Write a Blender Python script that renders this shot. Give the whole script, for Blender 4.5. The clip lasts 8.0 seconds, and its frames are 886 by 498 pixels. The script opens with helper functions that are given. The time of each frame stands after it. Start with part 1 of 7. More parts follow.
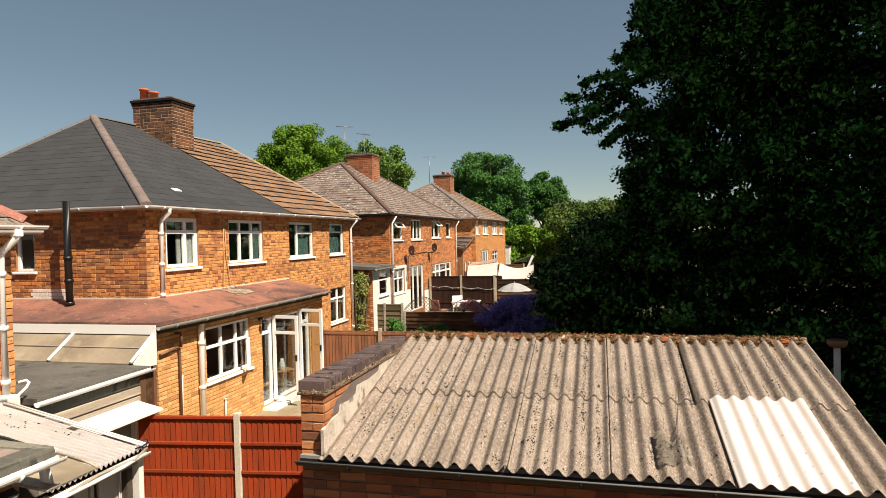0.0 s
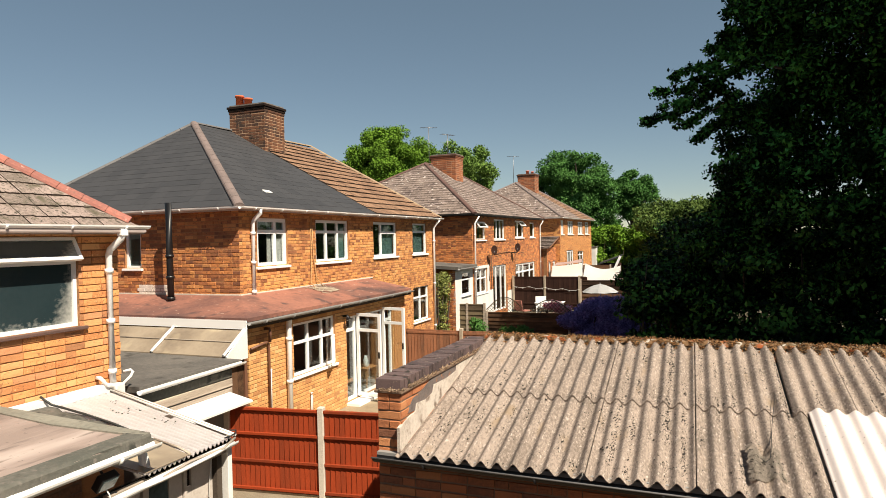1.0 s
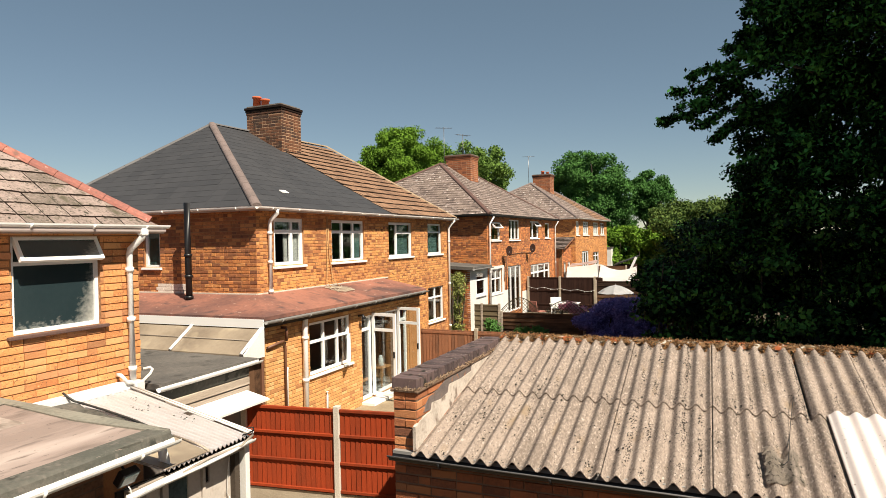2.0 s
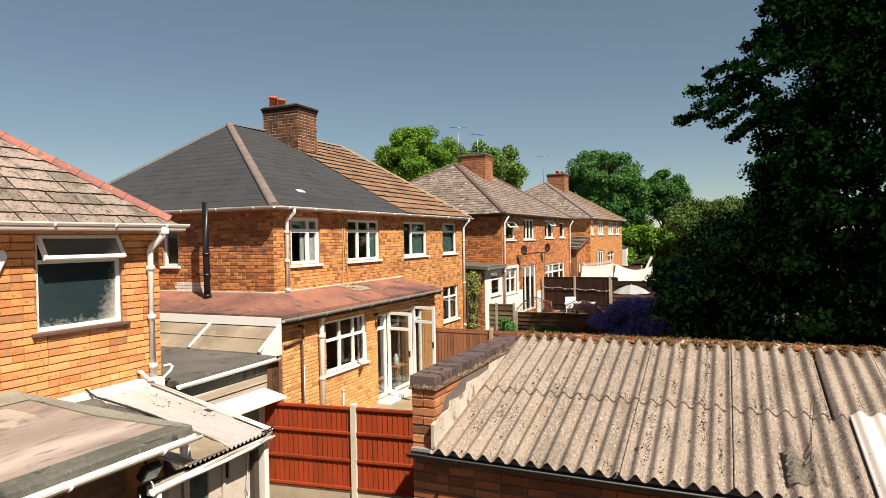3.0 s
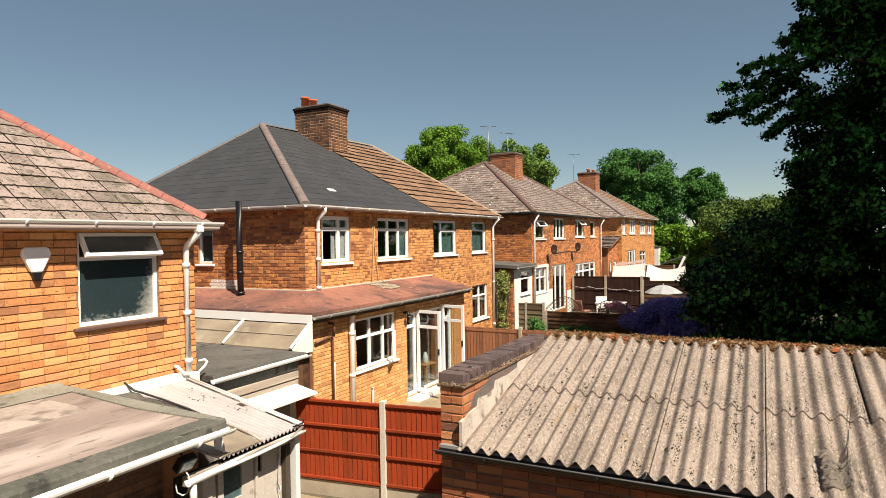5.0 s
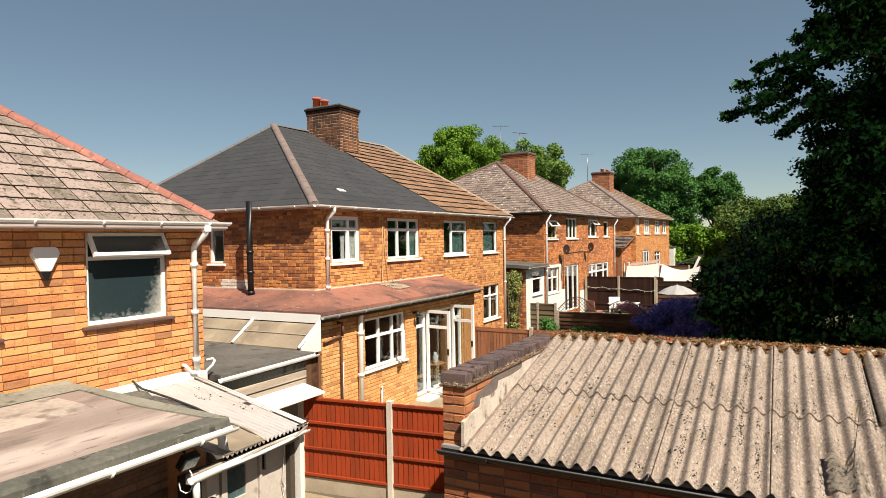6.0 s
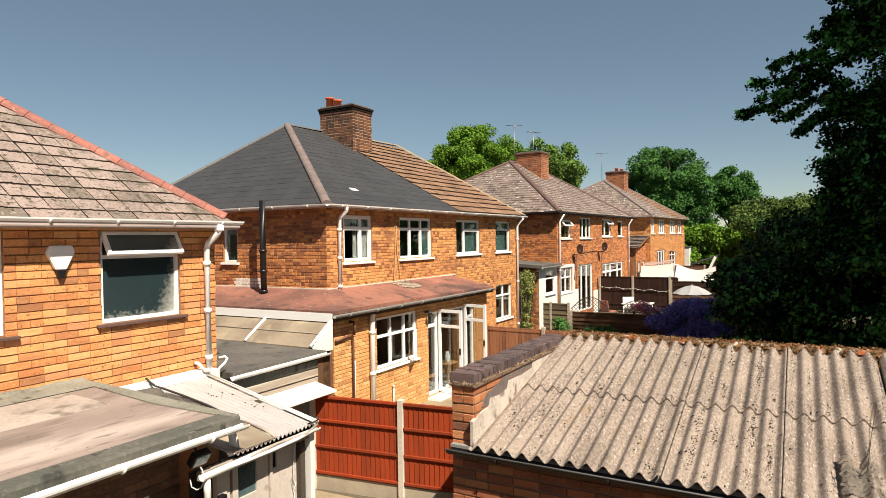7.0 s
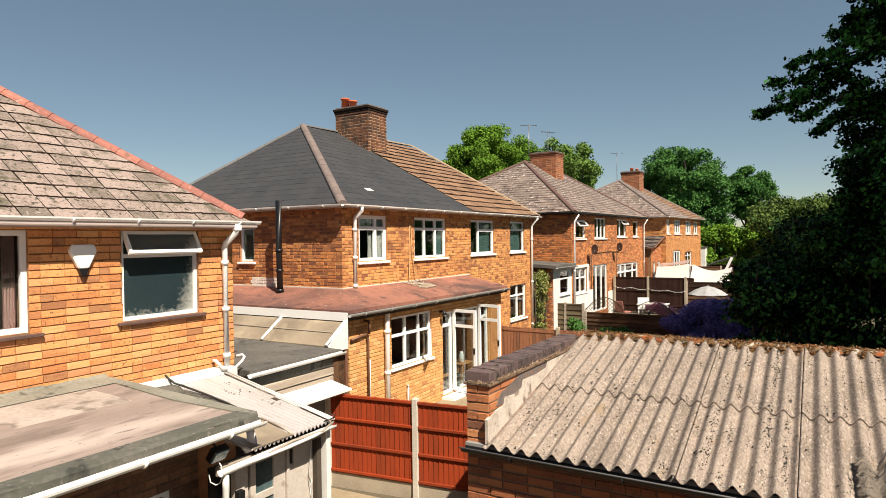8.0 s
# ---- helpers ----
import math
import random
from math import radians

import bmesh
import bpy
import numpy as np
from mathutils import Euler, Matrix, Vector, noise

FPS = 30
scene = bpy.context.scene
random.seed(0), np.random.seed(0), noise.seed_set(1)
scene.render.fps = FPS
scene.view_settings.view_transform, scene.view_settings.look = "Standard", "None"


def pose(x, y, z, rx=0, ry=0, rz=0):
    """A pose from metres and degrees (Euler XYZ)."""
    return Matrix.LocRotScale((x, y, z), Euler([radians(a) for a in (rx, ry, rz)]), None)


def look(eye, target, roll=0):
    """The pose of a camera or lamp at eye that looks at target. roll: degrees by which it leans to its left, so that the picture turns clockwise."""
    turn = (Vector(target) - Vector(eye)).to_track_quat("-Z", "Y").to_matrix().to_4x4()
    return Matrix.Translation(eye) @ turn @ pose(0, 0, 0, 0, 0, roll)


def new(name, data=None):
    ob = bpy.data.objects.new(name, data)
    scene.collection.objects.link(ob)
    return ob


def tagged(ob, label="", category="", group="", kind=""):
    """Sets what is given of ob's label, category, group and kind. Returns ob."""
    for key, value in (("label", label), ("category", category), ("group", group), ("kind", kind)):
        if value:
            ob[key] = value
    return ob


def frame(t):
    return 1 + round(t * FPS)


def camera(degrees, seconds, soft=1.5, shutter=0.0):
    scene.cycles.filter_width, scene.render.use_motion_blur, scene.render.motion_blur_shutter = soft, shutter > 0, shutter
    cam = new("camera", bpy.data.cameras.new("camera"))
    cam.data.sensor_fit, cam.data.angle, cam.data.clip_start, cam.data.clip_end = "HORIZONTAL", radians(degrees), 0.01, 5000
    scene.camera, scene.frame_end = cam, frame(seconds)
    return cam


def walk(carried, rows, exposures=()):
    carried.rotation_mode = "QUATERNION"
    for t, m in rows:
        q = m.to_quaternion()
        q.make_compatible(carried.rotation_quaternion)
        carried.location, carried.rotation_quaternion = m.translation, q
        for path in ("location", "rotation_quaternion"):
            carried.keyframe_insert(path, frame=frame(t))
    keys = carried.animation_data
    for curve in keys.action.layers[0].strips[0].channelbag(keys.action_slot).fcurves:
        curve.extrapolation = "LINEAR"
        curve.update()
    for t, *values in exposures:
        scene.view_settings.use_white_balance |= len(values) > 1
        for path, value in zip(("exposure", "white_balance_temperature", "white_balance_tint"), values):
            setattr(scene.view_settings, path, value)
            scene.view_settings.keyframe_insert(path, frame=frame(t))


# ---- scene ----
cam = camera(70.4, 8.0, soft=0.0)
PATH = [
    (0, (0.085, 0.268, 4.284), (-0.401, 2.208, 4.247), -1.4),
    (0.1, (0.091, 0.279, 4.283), (-0.46, 2.201, 4.248), -1.4),
    (0.2, (0.097, 0.29, 4.283), (-0.512, 2.194, 4.249), -1.4),
    (0.3, (0.103, 0.3, 4.282), (-0.549, 2.191, 4.25), -1.3),
    (0.5, (0.115, 0.322, 4.281), (-0.582, 2.196, 4.25), -1.3),
    (1, (0.15, 0.343, 4.281), (-0.592, 2.2, 4.25), -1.3),
    (1.5, (0.153, 0.328, 4.284), (-0.612, 2.176, 4.254), -1.2),
    (3, (0.11, 0.272, 4.268), (-0.714, 2.094, 4.239), -1.1),
    (3.5, (0.095, 0.255, 4.274), (-0.75, 2.067, 4.244), -1.1),
    (4, (0.099, 0.243, 4.272), (-0.767, 2.046, 4.243), -1.1),
    (4.5, (0.101, 0.224, 4.266), (-0.786, 2.016, 4.236), -1.0),
    (6, (0.243, 0.317, 4.252), (-0.708, 2.076, 4.223), -1.0),
    (6.5, (0.261, 0.331, 4.249), (-0.709, 2.08, 4.22), -0.9),
    (7, (0.281, 0.341, 4.249), (-0.709, 2.079, 4.219), -0.9),
    (7.5, (0.284, 0.324, 4.245), (-0.724, 2.051, 4.215), -0.9),
    (8, (0.296, 0.289, 4.246), (-0.732, 2.004, 4.217), -0.8),
]
walk(cam, [(t, look(eye, target, roll)) for t, eye, target, roll in PATH], exposures=[(0.0, 0.7, 7350, 9), (0.6, 0.74, 7150, 9), (4.0, 0.76, 7050, 9), (8.0, 0.77, 7000, 9)])

# ---- world, sun, exposure ----
SUN_AZ, SUN_EL = radians(-29), radians(51)   # from +x towards -y, and up
world = bpy.data.worlds.new("world")
scene.world = world
world.use_nodes = True
wn = world.node_tree
sky = wn.nodes.new("ShaderNodeTexSky")
sky.sky_type = "NISHITA"
sky.sun_disc = False
sky.sun_elevation = SUN_EL
sky.sun_rotation = radians(90) - SUN_AZ
sky.air_density, sky.dust_density, sky.ozone_density = 0.85, 0.0, 1.0
haze = wn.nodes.new("ShaderNodeMix")    # a thin even haze over the clear sky
haze.data_type = "RGBA"
haze.inputs[0].default_value = 0.3
haze.inputs[7].default_value = (1.85, 2.8, 3.0, 1)
wn.links.new(sky.outputs[0], haze.inputs[6])
wn.links.new(haze.outputs[2], wn.nodes["Background"].inputs[0])
wn.nodes["Background"].inputs[1].default_value = 0.0565
sun_data = bpy.data.lights.new("sun", "SUN")
sun_data.energy, sun_data.angle, sun_data.color = 5.0, radians(0.5), (1.0, 0.93, 0.82)
sun = new("sun", sun_data)
to_sun = Vector((math.cos(SUN_EL) * math.cos(SUN_AZ), math.cos(SUN_EL) * math.sin(SUN_AZ), math.sin(SUN_EL)))
sun.matrix_world = look((0, 0, 40), Vector((0, 0, 40)) - to_sun)


# ---- materials ----
def M(name, base, rough=0.8, var=0.25, scale=3.0, fine=0.0, bump=0.0, bscale=60.0, rand=0.0, island=0.0, metal=0.0, tint=None, stretch=(1, 1, 1), spec=0.5, spots=None, odd=None, bias=0.0):
    """A surface with a broad and a fine variation, and a tone for each piece."""
    m = bpy.data.materials.new(name)
    m.use_nodes = True
    nt = m.node_tree
    b = nt.nodes["Principled BSDF"]
    b.inputs["Roughness"].default_value = rough
    b.inputs["Metallic"].default_value = metal
    b.inputs["Specular IOR Level"].default_value = spec
    tc = nt.nodes.new("ShaderNodeNewGeometry")
    mp = nt.nodes.new("ShaderNodeMapping")
    mp.inputs["Scale"].default_value = stretch
    nt.links.new(tc.outputs["Position"], mp.inputs["Vector"])

    def noise_at(s, detail):
        n = nt.nodes.new("ShaderNodeTexNoise")
        n.inputs["Scale"].default_value, n.inputs["Detail"].default_value = s, detail
        nt.links.new(mp.outputs[0], n.inputs["Vector"])
        return n.outputs["Fac"]

    def math_node(op, a, c):
        n = nt.nodes.new("ShaderNodeMath")
        n.operation = op
        for k, v in ((0, a), (1, c)):
            if isinstance(v, (int, float)):
                n.inputs[k].default_value = v
            else:
                nt.links.new(v, n.inputs[k])
        return n.outputs[0]

    dark = tuple(c * 0.6 for c in base) if tint is None else tint
    mix = nt.nodes.new("ShaderNodeMix")
    mix.data_type = "RGBA"
    mix.inputs[6].default_value, mix.inputs[7].default_value = (*base, 1), (*dark, 1)
    f = math_node("MULTIPLY", math_node("SUBTRACT", noise_at(scale, 5), 0.4), 4.0 * var)
    if fine:
        f = math_node("ADD", f, math_node("MULTIPLY", math_node("SUBTRACT", noise_at(scale * 14, 3), 0.45), 3.0 * fine))
    for amount, node, out in ((rand, "ShaderNodeObjectInfo", "Random"), (island, "ShaderNodeNewGeometry", "Random Per Island")):
        if amount:
            f = math_node("ADD", f, math_node("MULTIPLY", math_node("SUBTRACT", nt.nodes.new(node).outputs[out], 0.4), 1.6 * amount))
    if bias:
        f = math_node("ADD", f, bias)
    clamp = nt.nodes.new("ShaderNodeClamp")
    nt.links.new(f, clamp.inputs[0])
    nt.links.new(clamp.outputs[0], mix.inputs[0])
    col = mix.outputs[2]
    for s_scale, s_from, s_to, s_col in spots or ():
        sp = nt.nodes.new("ShaderNodeMapRange")
        sp.inputs[1].default_value, sp.inputs[2].default_value = s_from, s_to
        nt.links.new(noise_at(s_scale, 3), sp.inputs[0])
        mx = nt.nodes.new("ShaderNodeMix")
        mx.data_type = "RGBA"
        mx.inputs[7].default_value = (*s_col, 1)
        nt.links.new(sp.outputs[0], mx.inputs[0])
        nt.links.new(col, mx.inputs[6])
        col = mx.outputs[2]
    if odd:
        # a share of the pieces is of another clay
        wh = nt.nodes.new("ShaderNodeTexWhiteNoise")
        wh.noise_dimensions = "1D"
        nt.links.new(nt.nodes.new("ShaderNodeObjectInfo").outputs["Random"] if rand else nt.nodes.new("ShaderNodeNewGeometry").outputs["Random Per Island"], wh.inputs["W"])
        low = 0.0
        for share, o_col in odd:
            pick = math_node("MULTIPLY", math_node("GREATER_THAN", wh.outputs["Value"], low), math_node("LESS_THAN", wh.outputs["Value"], low + share))
            mx = nt.nodes.new("ShaderNodeMix")
            mx.data_type = "RGBA"
            nt.links.new(math_node("MULTIPLY", pick, 0.62), mx.inputs[0])
            nt.links.new(col, mx.inputs[6])
            mx.inputs[7].default_value = (*o_col, 1)
            col = mx.outputs[2]
            low += share
    nt.links.new(col, b.inputs["Base Color"])
    if bump:
        bp = nt.nodes.new("ShaderNodeBump")
        bp.inputs["Strength"].default_value, bp.inputs["Distance"].default_value = bump, 0.01
        nt.links.new(noise_at(bscale, 4), bp.inputs["Height"])
        nt.links.new(bp.outputs[0], b.inputs["Normal"])
    return m


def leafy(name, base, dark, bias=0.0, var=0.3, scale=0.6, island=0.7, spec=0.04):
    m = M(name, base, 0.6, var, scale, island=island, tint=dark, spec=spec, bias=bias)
    b = m.node_tree.nodes["Principled BSDF"]
    b.inputs["Transmission Weight"].default_value = 0.0
    return m


def glass(name):
    m = bpy.data.materials.new(name)
    m.use_nodes = True
    nt = m.node_tree
    nt.nodes.remove(nt.nodes["Principled BSDF"])
    out = nt.nodes["Material Output"]
    a, g, mx, lw, pw, ad = (nt.nodes.new("ShaderNode" + k) for k in ("BsdfTransparent", "BsdfGlossy", "MixShader", "LayerWeight", "Math", "Math"))
    a.inputs[0].default_value = (0.82, 0.86, 0.86, 1)
    g.inputs["Roughness"].default_value = 0.02
    lw.inputs[0].default_value = 0.5
    pw.operation, ad.operation = "POWER", "MULTIPLY_ADD"
    pw.inputs[1].default_value = 5.0
    ad.inputs[1].default_value, ad.inputs[2].default_value = 0.9, 0.09
    nt.links.new(lw.outputs["Facing"], pw.inputs[0])
    nt.links.new(pw.outputs[0], ad.inputs[0])
    nt.links.new(ad.outputs[0], mx.inputs[0])
    nt.links.new(a.outputs[0], mx.inputs[1])
    nt.links.new(g.outputs[0], mx.inputs[2])
    nt.links.new(mx.outputs[0], out.inputs[0])
    return m


BRICK = M("brick", (0.73, 0.345, 0.130), 0.9, 0.4, 4.0, 0.6, 0.6, 60, rand=0.6, tint=(0.52, 0.195, 0.072), odd=((0.08, (0.26, 0.115, 0.065)), (0.13, (0.46, 0.19, 0.085)), (0.10, (0.70, 0.40, 0.18)), (0.10, (0.60, 0.27, 0.145))),
    spots=((13, 0.60, 0.72, (0.36, 0.14, 0.06)), (34, 0.62, 0.70, (0.22, 0.09, 0.05)), (26, 0.64, 0.72, (0.70, 0.42, 0.20))))
BRICK_FAR = M("brick_far", (0.70, 0.335, 0.110), 0.9, 0.45, 1.2, 0.7, 0.9, 80, island=0.45, tint=(0.48, 0.19, 0.068), odd=((0.09, (0.22, 0.08, 0.04)), (0.12, (0.68, 0.35, 0.14)), (0.12, (0.46, 0.17, 0.065))),
    spots=((1.3, 0.56, 0.72, (0.34, 0.13, 0.055)), (15, 0.60, 0.68, (0.19, 0.075, 0.04))))
# darker, redder mix of the facade brick, laid on one flank
BRICK_FLANK = M("flank_brick", (0.58, 0.225, 0.075), 0.9, 0.5, 1.2, 0.7, 0.9, 80, island=0.6, tint=(0.33, 0.12, 0.05), odd=((0.16, (0.12, 0.05, 0.035)), (0.14, (0.22, 0.08, 0.04)), (0.10, (0.64, 0.30, 0.11))),
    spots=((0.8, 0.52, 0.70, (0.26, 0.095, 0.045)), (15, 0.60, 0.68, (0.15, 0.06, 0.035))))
BRICK_HEADER = M("brick_header", (0.27, 0.10, 0.045), 0.9, 0.4, 1.2, 0.6, 0.9, 80, island=0.9, tint=(0.60, 0.26, 0.085))
BRICK_EXT = M("brick_pale", (0.66, 0.345, 0.13), 0.9, 0.45, 1.2, 0.7, 0.9, 80, island=0.5, tint=(0.54, 0.25, 0.09), odd=((0.10, (0.34, 0.14, 0.06)), (0.2, (0.74, 0.46, 0.21))))
BRICK_RED = M("brick_red", (0.60, 0.215, 0.07), 0.9, 0.45, 0.9, 0.5, 0.8, 80, island=0.8, tint=(0.27, 0.088, 0.038), odd=((0.14, (0.13, 0.05, 0.032)),))
# garage brick twice: darkened for the wall's eaves shade, brighter for the lit parapet
BRICK_GARAGE = M("brick_garage", (0.34, 0.115, 0.05), 0.9, 0.35, 3, 0.4, 0.6, 70, rand=0.7, tint=(0.15, 0.055, 0.033), odd=((0.15, (0.10, 0.04, 0.03)), (0.12, (0.42, 0.18, 0.08))))
BRICK_PARAPET = M("brick_parapet", (0.50, 0.185, 0.075), 0.9, 0.35, 3, 0.4, 0.6, 70, rand=0.6, tint=(0.27, 0.095, 0.045), odd=((0.2, (0.10, 0.05, 0.04)), (0.15, (0.56, 0.25, 0.11))), spots=((14, 0.62, 0.72, (0.25, 0.09, 0.045)),))
BRICK_BROWN = M("brick_brown", (0.30, 0.150, 0.088), 0.9, 0.4, 2, 0.5, 0.6, 70, island=0.8, tint=(0.14, 0.075, 0.05), odd=((0.12, (0.38, 0.20, 0.11)),))
BRICK_BLUE = M("brick_engineering", (0.122, 0.080, 0.078), 0.75, 0.4, 6, 0.5, 0.4, 70, rand=0.6, tint=(0.0387, 0.0275, 0.0292), spots=((38, 0.64, 0.70, (0.258, 0.206, 0.172)), (9, 0.60, 0.68, (0.0258, 0.0215, 0.0172))))
MORTAR = M("mortar", (0.33, 0.165, 0.075), 0.95, 0.4, 3, 0.4, 0.3, 120, tint=(0.15, 0.07, 0.035))
MORTAR_DARK = M("mortar_dark", (0.20, 0.13, 0.09), 0.95, 0.3, 2, 0.3, 0.3, 120)
MORTAR_PALE = M("mortar_pale", (0.44, 0.225, 0.10), 0.95, 0.5, 1.5, 0.5, 0.3, 120, tint=(0.22, 0.10, 0.045))
POST_GREEN = M("weathered_pale_post", (0.50, 0.50, 0.50), 0.8, 0.5, 4, 0.3, tint=(0.30, 0.31, 0.31))
RENDER = M("cement_render", (0.60, 0.53, 0.47), 0.95, 0.5, 4, 0.5, 0.6, 60, tint=(0.30, 0.245, 0.205), spots=((6, 0.58, 0.68, (0.20, 0.145, 0.115)), (18, 0.62, 0.70, (0.56, 0.51, 0.46))))
UPVC = M("white_upvc", (0.88, 0.88, 0.88), 0.35, 0.12, 2, tint=(0.76, 0.76, 0.74))
UPVC_OLD = M("weathered_white_plastic", (0.80, 0.79, 0.77), 0.45, 0.35, 2.5, 0.3, tint=(0.58, 0.56, 0.53))
BLACK_PLASTIC = M("black_plastic", (0.0103, 0.0103, 0.012), 0.4, 0.2, 3)
GLASS = glass("window_glass")
FROST = M("obscured_glass", (0.034, 0.062, 0.068), 0.18, 0.5, 1.3, 0.3, 0.3, 40, tint=(0.12, 0.18, 0.185))


def bathroom_glass():
    """Obscured bathroom glass: glossy and dark, paler in the lower corner and along the foot."""
    m = M("bathroom_glass", (0.020, 0.036, 0.042), 0.14, 0.4, 1.1, 0.15, 0.25, 60, tint=(0.034, 0.054, 0.060), spec=0.8)
    nt = m.node_tree
    b = nt.nodes["Principled BSDF"]
    tc = nt.nodes.new("ShaderNodeTexCoord")
    sep = nt.nodes.new("ShaderNodeSeparateXYZ")
    nt.links.new(tc.outputs["Generated"], sep.inputs[0])
    n1 = nt.nodes.new("ShaderNodeTexNoise")
    n1.inputs["Scale"].default_value, n1.inputs["Detail"].default_value = 16.0, 8.0
    nt.links.new(tc.outputs["Generated"], n1.inputs["Vector"])

    def mnode(op, a, c):
        n = nt.nodes.new("ShaderNodeMath")
        n.operation = op
        for k, v in ((0, a), (1, c)):
            if isinstance(v, (int, float)):
                n.inputs[k].default_value = v
            else:
                nt.links.new(v, n.inputs[k])
        return n.outputs[0]

    f = mnode("ADD", mnode("MULTIPLY", sep.outputs["Y"], 3.0), mnode("MULTIPLY", sep.outputs["Z"], -0.8))
    f = mnode("ADD", f, mnode("MULTIPLY", mnode("SUBTRACT", n1.outputs["Fac"], 0.5), 0.9))
    rg = nt.nodes.new("ShaderNodeMapRange")
    rg.inputs[1].default_value, rg.inputs[2].default_value, rg.inputs[4].default_value = 2.10, 2.80, 0.85
    nt.links.new(f, rg.inputs[0])
    low = nt.nodes.new("ShaderNodeMapRange")
    low.inputs[1].default_value, low.inputs[2].default_value, low.inputs[4].default_value = 0.10, 0.0, 0.35
    nt.links.new(mnode("SUBTRACT", sep.outputs["Z"], mnode("MULTIPLY", mnode("SUBTRACT", n1.outputs["Fac"], 0.5), 0.5)), low.inputs[0])
    mx = nt.nodes.new("ShaderNodeMix")
    mx.data_type = "RGBA"
    nt.links.new(mnode("MAXIMUM", rg.outputs[0], low.outputs[0]), mx.inputs[0])
    old = b.inputs["Base Color"].links[0].from_socket
    nt.links.new(old, mx.inputs[6])
    mx.inputs[7].default_value = (0.42, 0.42, 0.39, 1)
    nt.links.new(mx.outputs[2], b.inputs["Base Color"])
    return m


BATHROOM_GLASS = bathroom_glass()
CURTAIN = M("pale_curtain", (0.78, 0.78, 0.76), 0.9, 0.2, 5, tint=(0.62, 0.62, 0.6))
TEAL = M("teal_curtain", (0.15, 0.27, 0.26), 0.9, 0.3, 5, tint=(0.09, 0.17, 0.17))
DARK_ROOM = M("interior_wall", (0.22, 0.195, 0.18), 0.95, 0.3, 1)
SLATE = M("slate_roof", (0.0404, 0.0404, 0.0447), 0.75, 0.35, 0.8, 0.25, 0.4, 40, island=0.35, tint=(0.0232, 0.0241, 0.0284))
TILE_TAN = M("tan_tile", (0.285, 0.160, 0.095), 0.9, 0.5, 0.9, 0.8, 0.8, 40, island=0.5, tint=(0.155, 0.084, 0.05), spots=((30, 0.60, 0.68, (0.09, 0.055, 0.035)), (11, 0.64, 0.72, (0.36, 0.26, 0.18))))
# shade of the gaps under lapped tiles, with dirt, put into the edge colour
TILE_EDGE = M("dirty_shade_tile_edge", (0.0473, 0.0301, 0.0215), 0.95, 0.4, 3, 0.4, tint=(0.0258, 0.0206, 0.0155))
TILE_BROWN = M("brown_tile", (0.232, 0.176, 0.15), 0.9, 0.4, 1.0, 0.6, 0.8, 40, island=0.5, tint=(0.112, 0.0817, 0.0731), spots=((6, 0.60, 0.68, (0.0516, 0.0387, 0.0344)), (4, 0.58, 0.68, (0.32, 0.25, 0.23)), (7, 0.645, 0.68, (0.56, 0.50, 0.46))))
TILE_NEAR = M("grey_brown_tile", (0.325, 0.248, 0.222), 0.9, 0.5, 2.2, 0.7, 0.8, 50, rand=0.6, tint=(0.145, 0.115, 0.095),
    spots=((5, 0.56, 0.72, (0.09, 0.078, 0.05)), (17, 0.60, 0.67, (0.05, 0.043, 0.03)), (40, 0.62, 0.69, (0.04, 0.035, 0.027)), (12, 0.64, 0.74, (0.38, 0.325, 0.28))))
RIDGE_PINK = M("red_ridge_tile", (0.40, 0.15, 0.112), 0.85, 0.5, 2, 0.5, 0.5, 60, rand=0.6, tint=(0.25, 0.098, 0.08), spots=((7, 0.58, 0.70, (0.20, 0.10, 0.08)), (16, 0.64, 0.72, (0.46, 0.27, 0.23))))
RIDGE_GREY = M("grey_pink_ridge_tile", (0.195, 0.146, 0.135), 0.85, 0.4, 2, 0.5, 0.5, 60, tint=(0.11, 0.088, 0.08))
RIDGE_DARK = M("dark_red_ridge_tile", (0.13, 0.07, 0.058), 0.85, 0.4, 3, 0.5, 0.5, 60, tint=(0.07, 0.042, 0.036))
FASCIA_PINK = M("grimy_white_board", (0.50, 0.42, 0.40), 0.6, 0.4, 2.0, 0.3, tint=(0.36, 0.29, 0.27), stretch=(1, 0.3, 2))
WHITEWASH = M("flaking_whitewash", (0.74, 0.66, 0.60), 0.9, 0.4, 5, 0.5, 0.6, 60, tint=(0.55, 0.46, 0.40), spots=((9, 0.64, 0.70, (0.42, 0.24, 0.13)),))
FENCE_WEATHER = M("weathered_olive_board", (0.15, 0.115, 0.07), 0.9, 0.5, 3, 0.4, 0.4, 40, rand=0.5, tint=(0.07, 0.052, 0.034), stretch=(0.5, 3, 3), spec=0.15)
RIDGE_TAN = M("tan_ridge_tile", (0.34, 0.25, 0.165), 0.9, 0.5, 3, 0.5, 0.6, 60, tint=(0.18, 0.125, 0.08))
FELT = M("grey_felt", (0.255, 0.195, 0.172), 0.9, 0.7, 0.9, 0.3, 0.5, 60, tint=(0.37, 0.29, 0.26), stretch=(2.0, 0.45, 1),
    spots=((1.7, 0.54, 0.66, (0.185, 0.14, 0.122)), (0.9, 0.56, 0.68, (0.44, 0.36, 0.325)), (4, 0.60, 0.74, (0.15, 0.115, 0.10)), (26, 0.68, 0.74, (0.06, 0.05, 0.043))))
FELT_UPSTAND = M("pale_green_felt", (0.25, 0.235, 0.195), 0.9, 0.6, 1.6, 0.6, 0.5, 50, tint=(0.15, 0.145, 0.12), spots=((5, 0.60, 0.70, (0.09, 0.085, 0.07)),))
